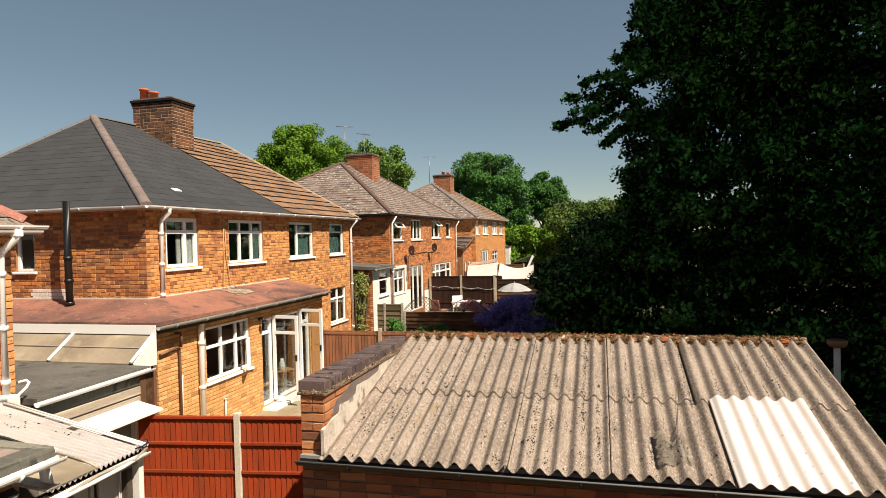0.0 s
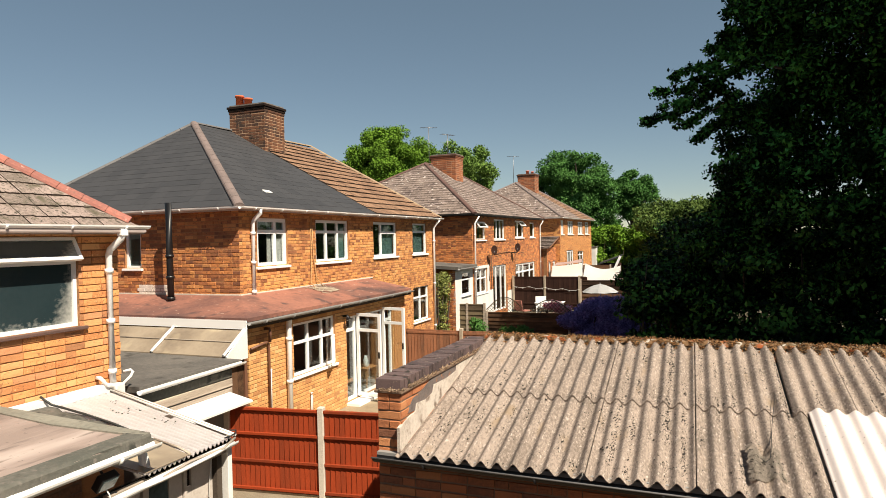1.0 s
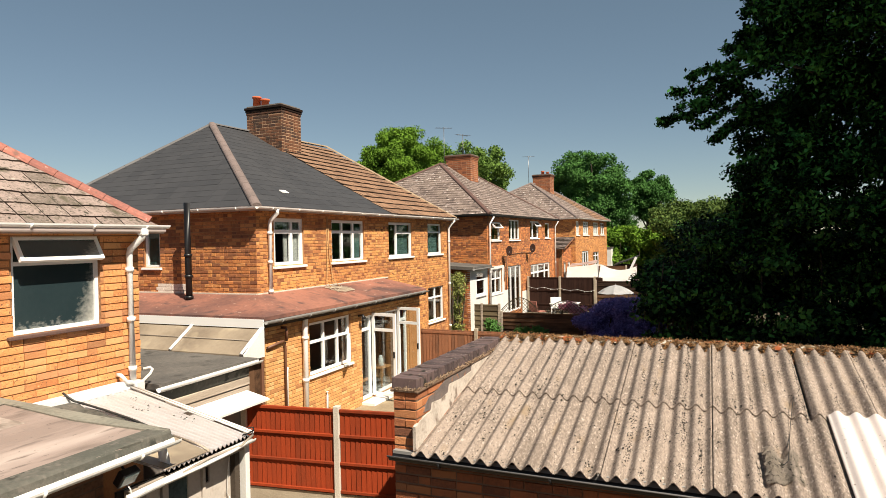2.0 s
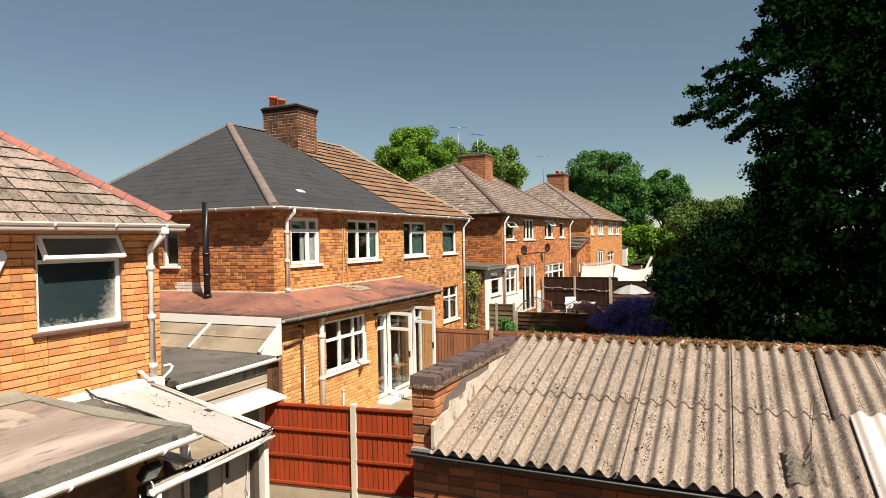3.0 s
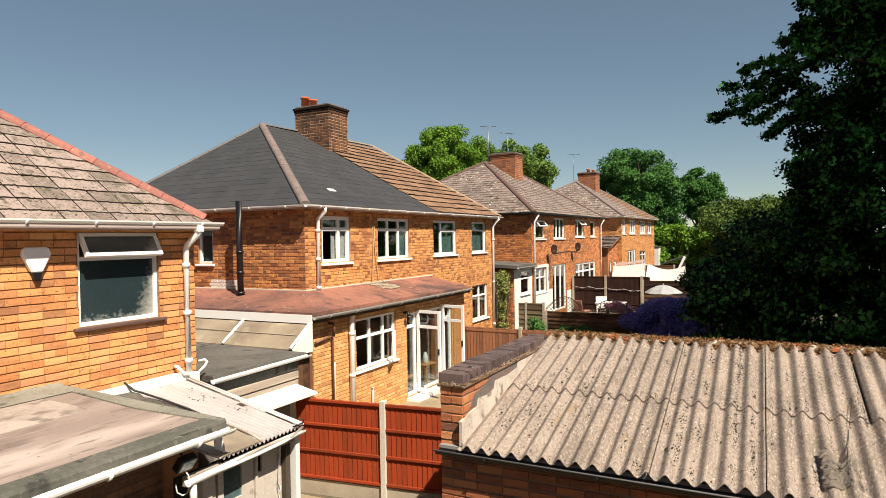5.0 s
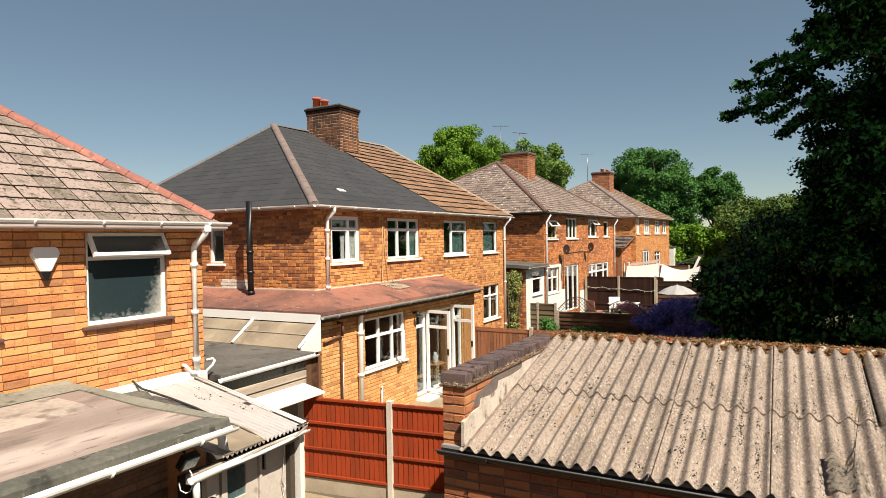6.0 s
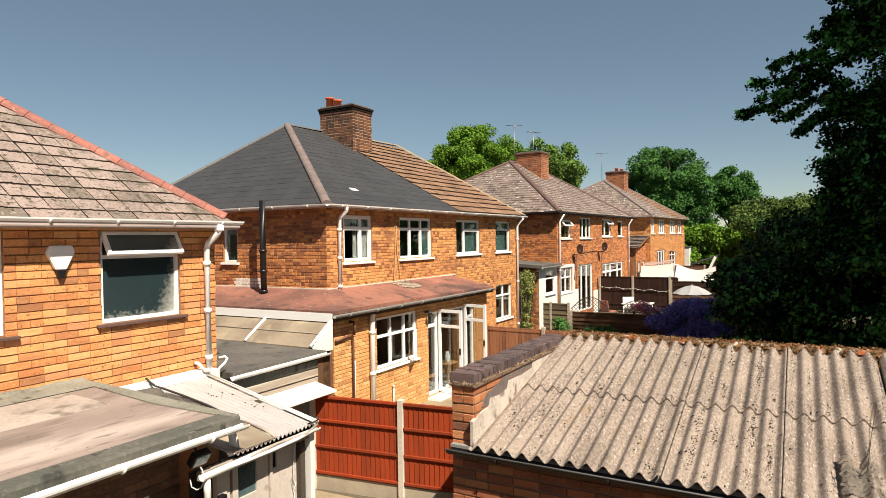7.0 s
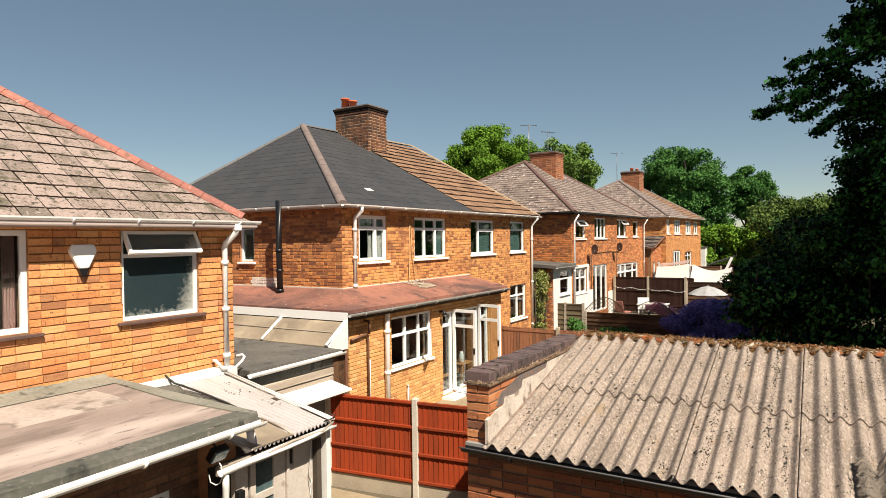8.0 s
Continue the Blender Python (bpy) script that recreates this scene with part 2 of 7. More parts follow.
FELT_EDGE = M("green_grey_felt", (0.078, 0.079, 0.067), 0.9, 0.6, 1.6, 0.6, 0.5, 50, tint=(0.130, 0.120, 0.104), spots=((5, 0.58, 0.68, (0.035, 0.036, 0.031)), (11, 0.62, 0.70, (0.15, 0.135, 0.118))))
POST_PALE = M("pale_concrete_post", (0.60, 0.54, 0.47), 0.95, 0.4, 3, 0.4, 0.5, 60, tint=(0.42, 0.37, 0.31))
FELT_DARK = M("dark_felt", (0.085, 0.078, 0.072), 0.85, 0.6, 1.2, 0.5, 0.4, 60, tint=(0.15, 0.135, 0.12), spots=((2.2, 0.58, 0.66, (0.05, 0.045, 0.04)),))
FELT_PALE = M("pale_worn_felt", (0.42, 0.35, 0.31), 0.9, 0.6, 1.3, 0.5, 0.4, 60, tint=(0.27, 0.22, 0.19), spots=((3, 0.58, 0.66, (0.20, 0.16, 0.135)),))
FELT_RED = M("red_brown_felt", (0.31, 0.130, 0.090), 0.85, 0.7, 0.9, 0.5, 0.4, 60, tint=(0.16, 0.070, 0.055), spots=((0.55, 0.48, 0.62, (0.10, 0.052, 0.046)), (2.6, 0.58, 0.70, (0.09, 0.05, 0.045)), (9, 0.66, 0.72, (0.36, 0.23, 0.18))))
ASBESTOS = M("asbestos_cement", (0.315, 0.252, 0.213), 0.95, 0.5, 2.6, 1.1, 1.0, 70, rand=0.25, tint=(0.165, 0.130, 0.108), stretch=(1.6, 0.6, 1),
    spots=((60, 0.62, 0.69, (0.11, 0.088, 0.072)), (34, 0.60, 0.68, (0.45, 0.38, 0.335)), (20, 0.62, 0.72, (0.20, 0.155, 0.125)), (4, 0.62, 0.78, (0.26, 0.19, 0.13))))
ASBESTOS_MOSSY = M("mossy_cement", (0.36, 0.305, 0.26), 0.95, 0.6, 9, 1.0, 1.0, 70, tint=(0.22, 0.185, 0.15), spots=((34, 0.58, 0.66, (0.03, 0.027, 0.02)), (20, 0.60, 0.70, (0.40, 0.34, 0.28))))
CRUMBS = M("mortar_crumbs", (0.40, 0.29, 0.20), 0.95, 0.5, 20, island=0.9, tint=(0.16, 0.09, 0.05))
CEMENT_GREY = M("grey_cement", (0.17, 0.135, 0.125), 0.95, 0.5, 5, 0.6, 0.7, 60, tint=(0.085, 0.07, 0.068), spots=((7, 0.60, 0.70, (0.36, 0.14, 0.06)),))
MOSS = M("rusty_moss", (0.30, 0.145, 0.055), 0.95, 0.5, 20, island=0.9, tint=(0.0516, 0.0387, 0.0215))
WASTE_BROWN = M("brown_waste_pipe", (0.172, 0.0774, 0.0473), 0.5, 0.3, 4)
HEMP = M("tan_rope", (0.533, 0.327, 0.155), 0.9, 0.3, 8)
PINK_CLOTH = M("pink_curtain", (0.72, 0.45, 0.41), 0.9, 0.2, 5)
ROOFLIGHT = M("translucent_sheet", (0.74, 0.66, 0.63), 0.5, 0.3, 3, 0.2, tint=(0.60, 0.52, 0.49), spots=((22, 0.68, 0.73, (0.25, 0.2, 0.17)),))
RIDGE_MOSS = M("mossy_ridge_mortar", (0.18, 0.0972, 0.0447), 0.95, 0.6, 7, 0.6, 1.0, 40, tint=(0.0671, 0.0559, 0.0301),
    spots=((13, 0.60, 0.66, (0.449, 0.412, 0.359)), (6, 0.56, 0.64, (0.314, 0.0826, 0.0258))))
FENCE_RED = M("stained_fence_board", (0.32, 0.045, 0.012), 0.8, 0.35, 3, 0.3, 0.4, 40, rand=0.5, tint=(0.19, 0.034, 0.012), stretch=(3, 3, 0.4), spec=0.25)
FENCE_BROWN = M("brown_fence_board", (0.29, 0.118, 0.058), 0.85, 0.35, 3, 0.3, 0.4, 40, rand=0.4, island=0.3, tint=(0.086, 0.043, 0.0258), stretch=(3, 3, 0.4))
FENCE_DARK = M("dark_fence_board", (0.042, 0.020, 0.015), 0.85, 0.35, 3, 0.3, 0.4, 40, rand=0.4, tint=(0.020, 0.010, 0.008), spec=0.12)
FENCE_LAP = M("red_brown_lap_board", (0.125, 0.066, 0.038), 0.85, 0.5, 3, 0.4, 0.4, 40, rand=0.8, tint=(0.024, 0.014, 0.010), stretch=(0.5, 3, 3), spec=0.12)
WOOD_GREY = M("weathered_timber", (0.47, 0.39, 0.32), 0.9, 0.5, 3, 0.4, 0.5, 40, rand=0.4, tint=(0.20, 0.155, 0.12), stretch=(1, 0.2, 6))
CONCRETE = M("concrete", (0.419, 0.352, 0.269), 0.95, 0.4, 3, 0.4, 0.5, 60, tint=(0.269, 0.217, 0.164))
GROUND = M("ground", (0.113, 0.0894, 0.0602), 0.95, 0.5, 0.5, 0.4, 0.6, 30, tint=(0.0602, 0.0636, 0.0301))
CLEAR = M("clear_corrugated_plastic", (0.84, 0.81, 0.82), 0.4, 0.4, 2.5, 0.4, tint=(0.69, 0.64, 0.63), stretch=(0.5, 3, 1), spots=((3.4, 0.67, 0.70, (0.14, 0.11, 0.09)),))
# valley colour of the sheet: rib shading painted in, with grime
CLEAR_VALLEY = M("shaded_grimy_plastic", (0.55, 0.46, 0.41), 0.6, 0.6, 5, 0.5, tint=(0.34, 0.27, 0.24), stretch=(0.4, 2, 1))
# the pale spots put light shining through the sheet into its colour
POLY = M("twinwall_polycarbonate", (0.33, 0.265, 0.195), 0.3, 0.6, 1.1, 0.2, tint=(0.17, 0.13, 0.095), spots=((1.6, 0.56, 0.70, (0.44, 0.36, 0.25)),))
BARK = M("bark", (0.0645, 0.0473, 0.0344), 0.95, 0.4, 4, 0.4, 0.8, 30)
# deep shade inside crown and hedge is put into the near-black leaf colour
LEAF_BIG = leafy("leaf_with_shade", (0.075, 0.27, 0.060), (0.002, 0.010, 0.003), 0.38, 0.9, 1.6, spec=0.05)
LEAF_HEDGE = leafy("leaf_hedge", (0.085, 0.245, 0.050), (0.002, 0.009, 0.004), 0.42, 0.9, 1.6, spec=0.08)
LEAF_LIGHT = leafy("leaf_bright", (0.145, 0.27, 0.034), (0.045, 0.105, 0.014), 0.05, 0.45, 0.5, 0.4)
LEAF_MID = leafy("leaf_mid", (0.075, 0.18, 0.045), (0.026, 0.082, 0.022), 0.1, 0.4, 0.6, 0.35)
LEAF_PALE = leafy("leaf_pale", (0.129, 0.215, 0.0473), (0.0516, 0.103, 0.0241))
LEAF_CLIMB = leafy("leaf_climber", (0.26, 0.28, 0.09), (0.05, 0.085, 0.02))
LEAF_SCRUB = leafy("leaf_scrub", (0.105, 0.155, 0.04), (0.02, 0.05, 0.014), 0.1)
FLOWER = leafy("purple_flower", (0.24, 0.20, 0.52), (0.035, 0.03, 0.11), 0.1)
PINK = leafy("pink_flower", (0.78, 0.22, 0.36), (0.74, 0.68, 0.68))
CANVAS = M("white_canvas", (0.86, 0.82, 0.79), 0.9, 0.2, 1, 0.2, tint=(0.74, 0.69, 0.66))
CANVAS_PINK = M("pale_pink_canvas", (0.688, 0.516, 0.473), 0.9, 0.15, 1)
TERRACOTTA = M("terracotta", (0.60, 0.13, 0.05), 0.85, 0.25, 6, 0.2, tint=(0.301, 0.0688, 0.0344))
TARP_GREY = M("grey_canvas", (0.62, 0.62, 0.63), 0.7, 0.3, 3, tint=(0.42, 0.42, 0.44))
LEAD_DARK = M("dark_painted_timber", (0.0258, 0.0275, 0.0275), 0.6, 0.3, 4)
LEAD_HIP = M("grey_hip_tile", (0.135, 0.130, 0.132), 0.8, 0.4, 3, 0.3, 0.4, 60, tint=(0.085, 0.082, 0.085))
LEAD = M("lead_flashing", (0.258, 0.249, 0.241), 0.6, 0.3, 4)
METAL = M("grey_metal", (0.215, 0.215, 0.224), 0.4, 0.2, 5, metal=0.8)
PAVING = M("sandy_paving", (0.314, 0.247, 0.164), 0.95, 0.5, 1.5, 0.5, 0.6, 30, tint=(0.187, 0.142, 0.0894))
CREAM = M("cream_gloss_paint", (0.56, 0.50, 0.45), 0.5, 0.45, 2, 0.4, tint=(0.42, 0.365, 0.32), spots=((5, 0.62, 0.70, (0.36, 0.30, 0.25)),))
BEIGE = M("aged_cream_paint", (0.361, 0.31, 0.258), 0.7, 0.5, 2, 0.4, tint=(0.224, 0.181, 0.146))
ORANGE_WOOD = M("varnished_door", (0.58, 0.28, 0.12), 0.5, 0.3, 4, tint=(0.344, 0.155, 0.0602), stretch=(4, 4, 0.5))


# ---- mesh helpers ----
def quad_mesh(name, verts, faces, material, smooth=False):
    me = bpy.data.meshes.new(name)
    me.from_pydata(verts, [], faces)
    me.materials.append(material)
    if smooth:
        me.shade_smooth()
    return me


def put(name, me, parent=None, label="", m=None):
    ob = new(name, me)
    if parent is not None:
        ob.parent = parent
    if m is not None:
        ob.matrix_basis = m
    if label:
        ob["label"] = label
    return ob


def part(name, bm, material, parent=None, label="", smooth=False):
    me = bpy.data.meshes.new(name)
    bm.to_mesh(me)
    bm.free()
    me.materials.append(material)
    if smooth:
        me.shade_smooth()
    return put(name, me, parent, label)


def thing(name, m, label, category, group="", kind=""):
    ob = new(name)
    ob.matrix_basis = m
    return tagged(ob, label, category, group, kind)


def box(bm, x0, x1, y0, y1, z0, z1, m=None, bevel=0.0):
    mm = Matrix.Translation(((x0 + x1) / 2, (y0 + y1) / 2, (z0 + z1) / 2)) @ Matrix.Diagonal((abs(x1 - x0), abs(y1 - y0), abs(z1 - z0), 1))
    r = bmesh.ops.create_cube(bm, size=1, matrix=(m or Matrix()) @ mm)
    if bevel:
        es = list({e for v in r["verts"] for e in v.link_edges})
        bmesh.ops.bevel(bm, geom=es, offset=bevel, segments=2, affect="EDGES", profile=0.5)


def prism(bm, outline, axis, a, b):
    """An outline in two axes, drawn out along the third from a to b."""
    def at(p, c):
        return {"x": (c, p[0], p[1]), "y": (p[0], c, p[1]), "z": (p[0], p[1], c)}[axis]
    lo = [bm.verts.new(at(p, a)) for p in outline]
    hi = [bm.verts.new(at(p, b)) for p in outline]
    n = len(outline)
    bm.faces.new(lo)
    bm.faces.new(hi[::-1])
    for k in range(n):
        bm.faces.new((lo[k], hi[k], hi[(k + 1) % n], lo[(k + 1) % n]))
    bmesh.ops.recalc_face_normals(bm, faces=bm.faces[:])


def tube(bm, points, radius, sides=8, ends=True):
    """A round pipe along points; radius may be a number or one number a point."""
    pts = [Vector(p) for p in points]
    rings = []
    for k, p in enumerate(pts):
        d = (pts[min(k + 1, len(pts) - 1)] - pts[max(k - 1, 0)]).normalized()
        q = d.to_track_quat("Z", "Y").to_matrix()
        r = radius[k] if isinstance(radius, (list, tuple)) else radius
        rings.append([bm.verts.new(p + q @ Vector((r * math.cos(a), r * math.sin(a), 0))) for a in (2 * math.pi * s / sides for s in range(sides))])
    for a, b in zip(rings, rings[1:]):
        for s in range(sides):
            f = bm.faces.new((a[s], a[(s + 1) % sides], b[(s + 1) % sides], b[s]))
            f.smooth = True
    if ends:
        bm.faces.new(rings[0][::-1])
        bm.faces.new(rings[-1])


def sheet(bm, corners, thick):
    """A flat slab: four or more corners of its top, and its thickness straight down."""
    top = [bm.verts.new(c) for c in corners]
    low = [bm.verts.new((c[0], c[1], c[2] - thick)) for c in corners]
    n = len(corners)
    bm.faces.new(top)
    bm.faces.new(low[::-1])
    for k in range(n):
        bm.faces.new((top[k], low[k], low[(k + 1) % n], top[(k + 1) % n]))
    bmesh.ops.recalc_face_normals(bm, faces=bm.faces[:])


def wall_bm(u0, u1, v0, v1, openings, frame_of, thick):
    """A wall with openings (u0, u1, v0, v1) through it. frame_of(u, v, d): the place at u along, v up, d out of the face."""
    bm = bmesh.new()
    us = sorted({u0, u1, *(min(max(o[k], u0), u1) for o in openings for k in (0, 1))})
    vs = sorted({v0, v1, *(min(max(o[k], v0), v1) for o in openings for k in (2, 3))})
    def solid(i, j):
        if not (0 <= i < len(us) - 1 and 0 <= j < len(vs) - 1):
            return False
        u, v = (us[i] + us[i + 1]) / 2, (vs[j] + vs[j + 1]) / 2
        return not any(o[0] < u < o[1] and o[2] < v < o[3] for o in openings)
    def face(*p):
        bm.faces.new([bm.verts.new(frame_of(*c)) for c in p])
    for i in range(len(us) - 1):
        for j in range(len(vs) - 1):
            if not solid(i, j):
                continue
            a, b, c, d = us[i], us[i + 1], vs[j], vs[j + 1]
            face((a, c, 0), (b, c, 0), (b, d, 0), (a, d, 0))
            face((a, c, -thick), (a, d, -thick), (b, d, -thick), (b, c, -thick))
            for ok, p, q in ((solid(i - 1, j), (a, c), (a, d)), (solid(i + 1, j), (b, d), (b, c)), (solid(i, j - 1), (b, c), (a, c)), (solid(i, j + 1), (a, d), (b, d))):
                if not ok:
                    face((*p, 0), (*q, 0), (*q, -thick), (*p, -thick))
    bmesh.ops.remove_doubles(bm, verts=bm.verts[:], dist=0.001)
    bmesh.ops.recalc_face_normals(bm, faces=bm.faces[:])
    return bm


def brick_rects(u0, u1, v0, v1, openings, course=0.075, length=0.225, joint=0.010, seed=1, halves=0.14):
    """The faces of bricks (u0, u1, v0, v1) in courses, cut at openings and ends."""
    rng = random.Random(seed)
    out, row, v = [], 0, v0
    while v < v1 - 0.02:
        top = min(v + course - joint, v1)
        holes = sorted((o[0], o[1]) for o in openings if o[2] < (v + top) / 2 < o[3])
        spans, at = [], u0
        for a, b in holes:
            if a > at:
                spans.append((at, a))
            at = max(at, b)
        if at < u1:
            spans.append((at, u1))
        for a, b in spans:
            u = u0 - (length * 0.5 if row % 2 else 0.0) - rng.uniform(0, 0.01)
            k = row
            while u < b:
                w = length * (0.5 if rng.random() < halves else 1.0)
                lo, hi = max(u, a), min(u + w - joint * 0.6, b)
                if hi - lo > 0.03:
                    out.append((lo, hi, v, top))
                u += w
                k += 1
        v += course
        row += 1
    return out


def bricks_joined(name, rects, frame_of, material, parent, proud=0.006, seed=1):
    """Bricks too small to pick apart, as one part."""
    rng = random.Random(seed)
    verts, faces = [], []
    for a, b, c, d in rects:
        p = proud + rng.uniform(-0.003, 0.004)
        n = len(verts)
        g = rng.uniform(0.002, 0.006)
        c, d = c + rng.uniform(-0.003, 0.003), d + rng.uniform(-0.004, 0.002)
        verts += [frame_of(a, c, 0), frame_of(b, c, 0), frame_of(b, d, 0), frame_of(a, d, 0)]
        verts += [frame_of(a + g, c + g, p), frame_of(b - g, c + g, p), frame_of(b - g, d - g, p), frame_of(a + g, d - g, p)]
        faces += [(n + 4, n + 5, n + 6, n + 7)] + [(n + k, n + (k + 1) % 4, n + 4 + (k + 1) % 4, n + 4 + k) for k in range(4)]
    ob = put(name, quad_mesh(name, verts, faces, material), parent)
    return tagged(ob, kind="stuff")


_unit = {}


def unit_brick(material, kind):
    """One of six bricks of unit size with worn arrises, shared by all alike."""
    key = (material.name, kind)
    if key not in _unit:
        rg = random.Random(kind * 13 + 5)
        edge = [(-.5, -.5), (-.17, -.5), (.17, -.5), (.5, -.5), (.5, 0), (.5, .5), (.17, .5), (-.17, .5), (-.5, .5), (-.5, 0)]
        back = [(x, 0.0, z) for x, z in edge]
        front = [(x * (0.990 - abs(rg.gauss(0, 0.006))), 1.0 + rg.uniform(-0.07, 0.07), z * (0.93 - abs(rg.gauss(0, 0.045)))) for x, z in edge]
        n = len(edge)
        f = [tuple(range(n, 2 * n))] + [(k, (k + 1) % n, n + (k + 1) % n, n + k) for k in range(n)]
        me = quad_mesh("brick", back + front, f, material)
        bm = bmesh.new()
        bm.from_mesh(me)
        bmesh.ops.recalc_face_normals(bm, faces=bm.faces[:])
        bm.to_mesh(me)
        bm.free()
        _unit[key] = me
    return _unit[key]


def brick_pieces(rects, frame_of, material, parent, proud=0.010, seed=1, name="brick", most=300, stay=None):
    """Bricks as objects of their own; those past the most are joined."""
    rng = random.Random(seed)
    if len(rects) > most:
        rects = sorted(rects, key=stay)
        bricks_joined("brickwork", rects[most:], frame_of, bpy.data.materials[material.name + "_far"] if material.name + "_far" in bpy.data.materials else material, parent, seed=seed)
        rects = rects[:most]
    o = Vector(frame_of(0, 0, 0))
    eu, ev, ed = (Vector(frame_of(*c)) - o for c in ((1, 0, 0), (0, 1, 0), (0, 0, 1)))
    for a, b, c, d in rects:
        p = proud + rng.uniform(-0.004, 0.004)
        s = 0.02
        m = Matrix((eu, ed, ev)).transposed().to_4x4()
        tw = pose(0, 0, 0, rng.uniform(-3.5, 1), rng.uniform(-0.7, 0.7), rng.uniform(-0.6, 0.6))
        m = Matrix.Translation(Vector(frame_of((a + b) / 2, (c + d) / 2, -s))) @ m @ tw @ Matrix.Diagonal((b - a, s + p, d - c, 1))
        put(name, unit_brick(material, rng.randrange(6)), parent, m=m)


# ---- parts of houses ----
def framed(parent, base, u0, u1, v0, v1, holes, thick, pane, frame_mat, name, pane_mat_of=None):
    """A frame with a pane in each of its holes; base: the pose of its plane, x along, y out, z up."""
    bm = wall_bm(u0, u1, v0, v1, holes, lambda u, v, d: base @ Vector((u, d + thick / 2, v)), thick)
    fr = part(name, bm, frame_mat, parent)
    for a, b, c, d in holes:
        bm = bmesh.new()
        box(bm, a - 0.008, b + 0.008, -0.006, 0.002, c - 0.008, d + 0.008, base)
        g = part("pane", bm, pane, fr)
        g.visible_shadow = False
    return fr


def window(parent, frame_of, u0, u1, v0, v1, cols=(0.5,), transom=0.72, pane=GLASS, curtain=None, sill=True, deep=0.07, bar=0.055, frame_mat=UPVC, transom_cols=None, name="window"):
    """A white window: outer frame, mullions at fractions of its width, a transom, panes, a sill."""
    o = Vector(frame_of(0, 0, 0))
    eu, ev, ed = (Vector(frame_of(*c)) - o for c in ((1, 0, 0), (0, 1, 0), (0, 0, 1)))
    base = Matrix((eu, ed, ev)).transposed().to_4x4()
    base.translation = Vector(frame_of(0, 0, -deep))
    w, h = u1 - u0, v1 - v0
    edges = [u0 + bar * 0.5] + [u0 + w * c for c in cols] + [u1 - bar * 0.5]
    holes = []
    for k, (a, b) in enumerate(zip(edges, edges[1:])):
        a, b = a + bar * 0.5, b - bar * 0.5
        tz = v0 + h * transom
        if transom and (transom_cols is None or k in transom_cols):
            holes += [(a, b, v0 + bar, tz - bar * 0.5), (a, b, tz + bar * 0.5, v1 - bar)]
        else:
            holes.append((a, b, v0 + bar, v1 - bar))
    win = framed(parent, base, u0, u1, v0, v1, holes, 0.06, pane, frame_mat, name)
    if sill:
        bm = bmesh.new()
        box(bm, u0 - 0.06, u1 + 0.06, -0.02, deep + 0.06, v0 - 0.06, v0 - 0.004, base, 0.012)
        part("sill", bm, frame_mat, win)
    for a, b, mt in curtain or ():
        bm = bmesh.new()
        n = 24
        pa, pb = u0 + w * a, u0 + w * b
        rows = []
        for z in (v0 + 0.02, v0 + 0.03, v1 - 0.03, v1 - 0.02):
            rows.append([bm.verts.new(base @ Vector((pa + (pb - pa) * k / n, -0.065 + 0.02 * math.sin(k * 2.1), z))) for k in range(n + 1)])
        for p, q in zip(rows, rows[1:]):
            for k in range(n):
                bm.faces.new((p[k], p[k + 1], q[k + 1], q[k])).smooth = True
        bmesh.ops.solidify(bm, geom=bm.faces[:], thickness=0.004)
        part("curtain", bm, mt, win)
    return win


def leaf_frame(parent, m, w, h, pane=GLASS, bar=0.05, name="casement", mid=None):
    """An opened casement or door leaf: a frame in the x-z plane of m with its panes."""
    holes = [(bar, w - bar, bar, h - bar)] if not mid else [(bar, w - bar, bar, mid - bar / 2), (bar, w - bar, mid + bar / 2, h - bar)]
    return framed(parent, m, 0, w, 0, h, holes, 0.05, pane, UPVC, name)


def gutter(parent, points, r=0.055, mat=UPVC_OLD, brackets=0.9, name="gutter"):
    """A half-round gutter along points, with brackets."""
    bm = bmesh.new()
    pts = [Vector(p) for p in points]
    ring = []
    for k, p in enumerate(pts):
        d = pts[min(k + 1, len(pts) - 1)] - pts[max(k - 1, 0)]
        side = Vector((d.y, -d.x, 0)).normalized()
        row = []
        for rr, rng_ in ((r, range(0, 9)), (r * 0.86, range(8, -1, -1))):
            for q in rng_:
                a = math.pi * q / 8
                row.append(bm.verts.new(p + side * (rr * math.cos(a)) - Vector((0, 0, rr * math.sin(a)))))
        ring.append(row)
    n = len(ring[0])
    for a, b in zip(ring, ring[1:]):
        for q in range(n):
            bm.faces.new((a[q], b[q], b[(q + 1) % n], a[(q + 1) % n]))
    bm.faces.new(ring[0])
    bm.faces.new(ring[-1][::-1])
    bmesh.ops.recalc_face_normals(bm, faces=bm.faces[:])
    g = part(name, bm, mat, parent)
    for a, b in zip(pts, pts[1:]):
        span = (b - a).length
        cnt = max(1, int(span / brackets)) if brackets else 0
        for k in range(cnt):
            c = a.lerp(b, (k + 0.5) / cnt)
            d = (b - a).normalized()
            side = Vector((d.y, -d.x, 0))
            bm = bmesh.new()
            tube(bm, [c + side * (r * 1.15 * math.cos(t)) - Vector((0, 0, r * 1.15 * math.sin(t))) for t in (0, 0.6, 1.2, 1.8, 2.4, 3.0)], 0.012, 6)
            part("bracket", bm, mat, g)
    return g


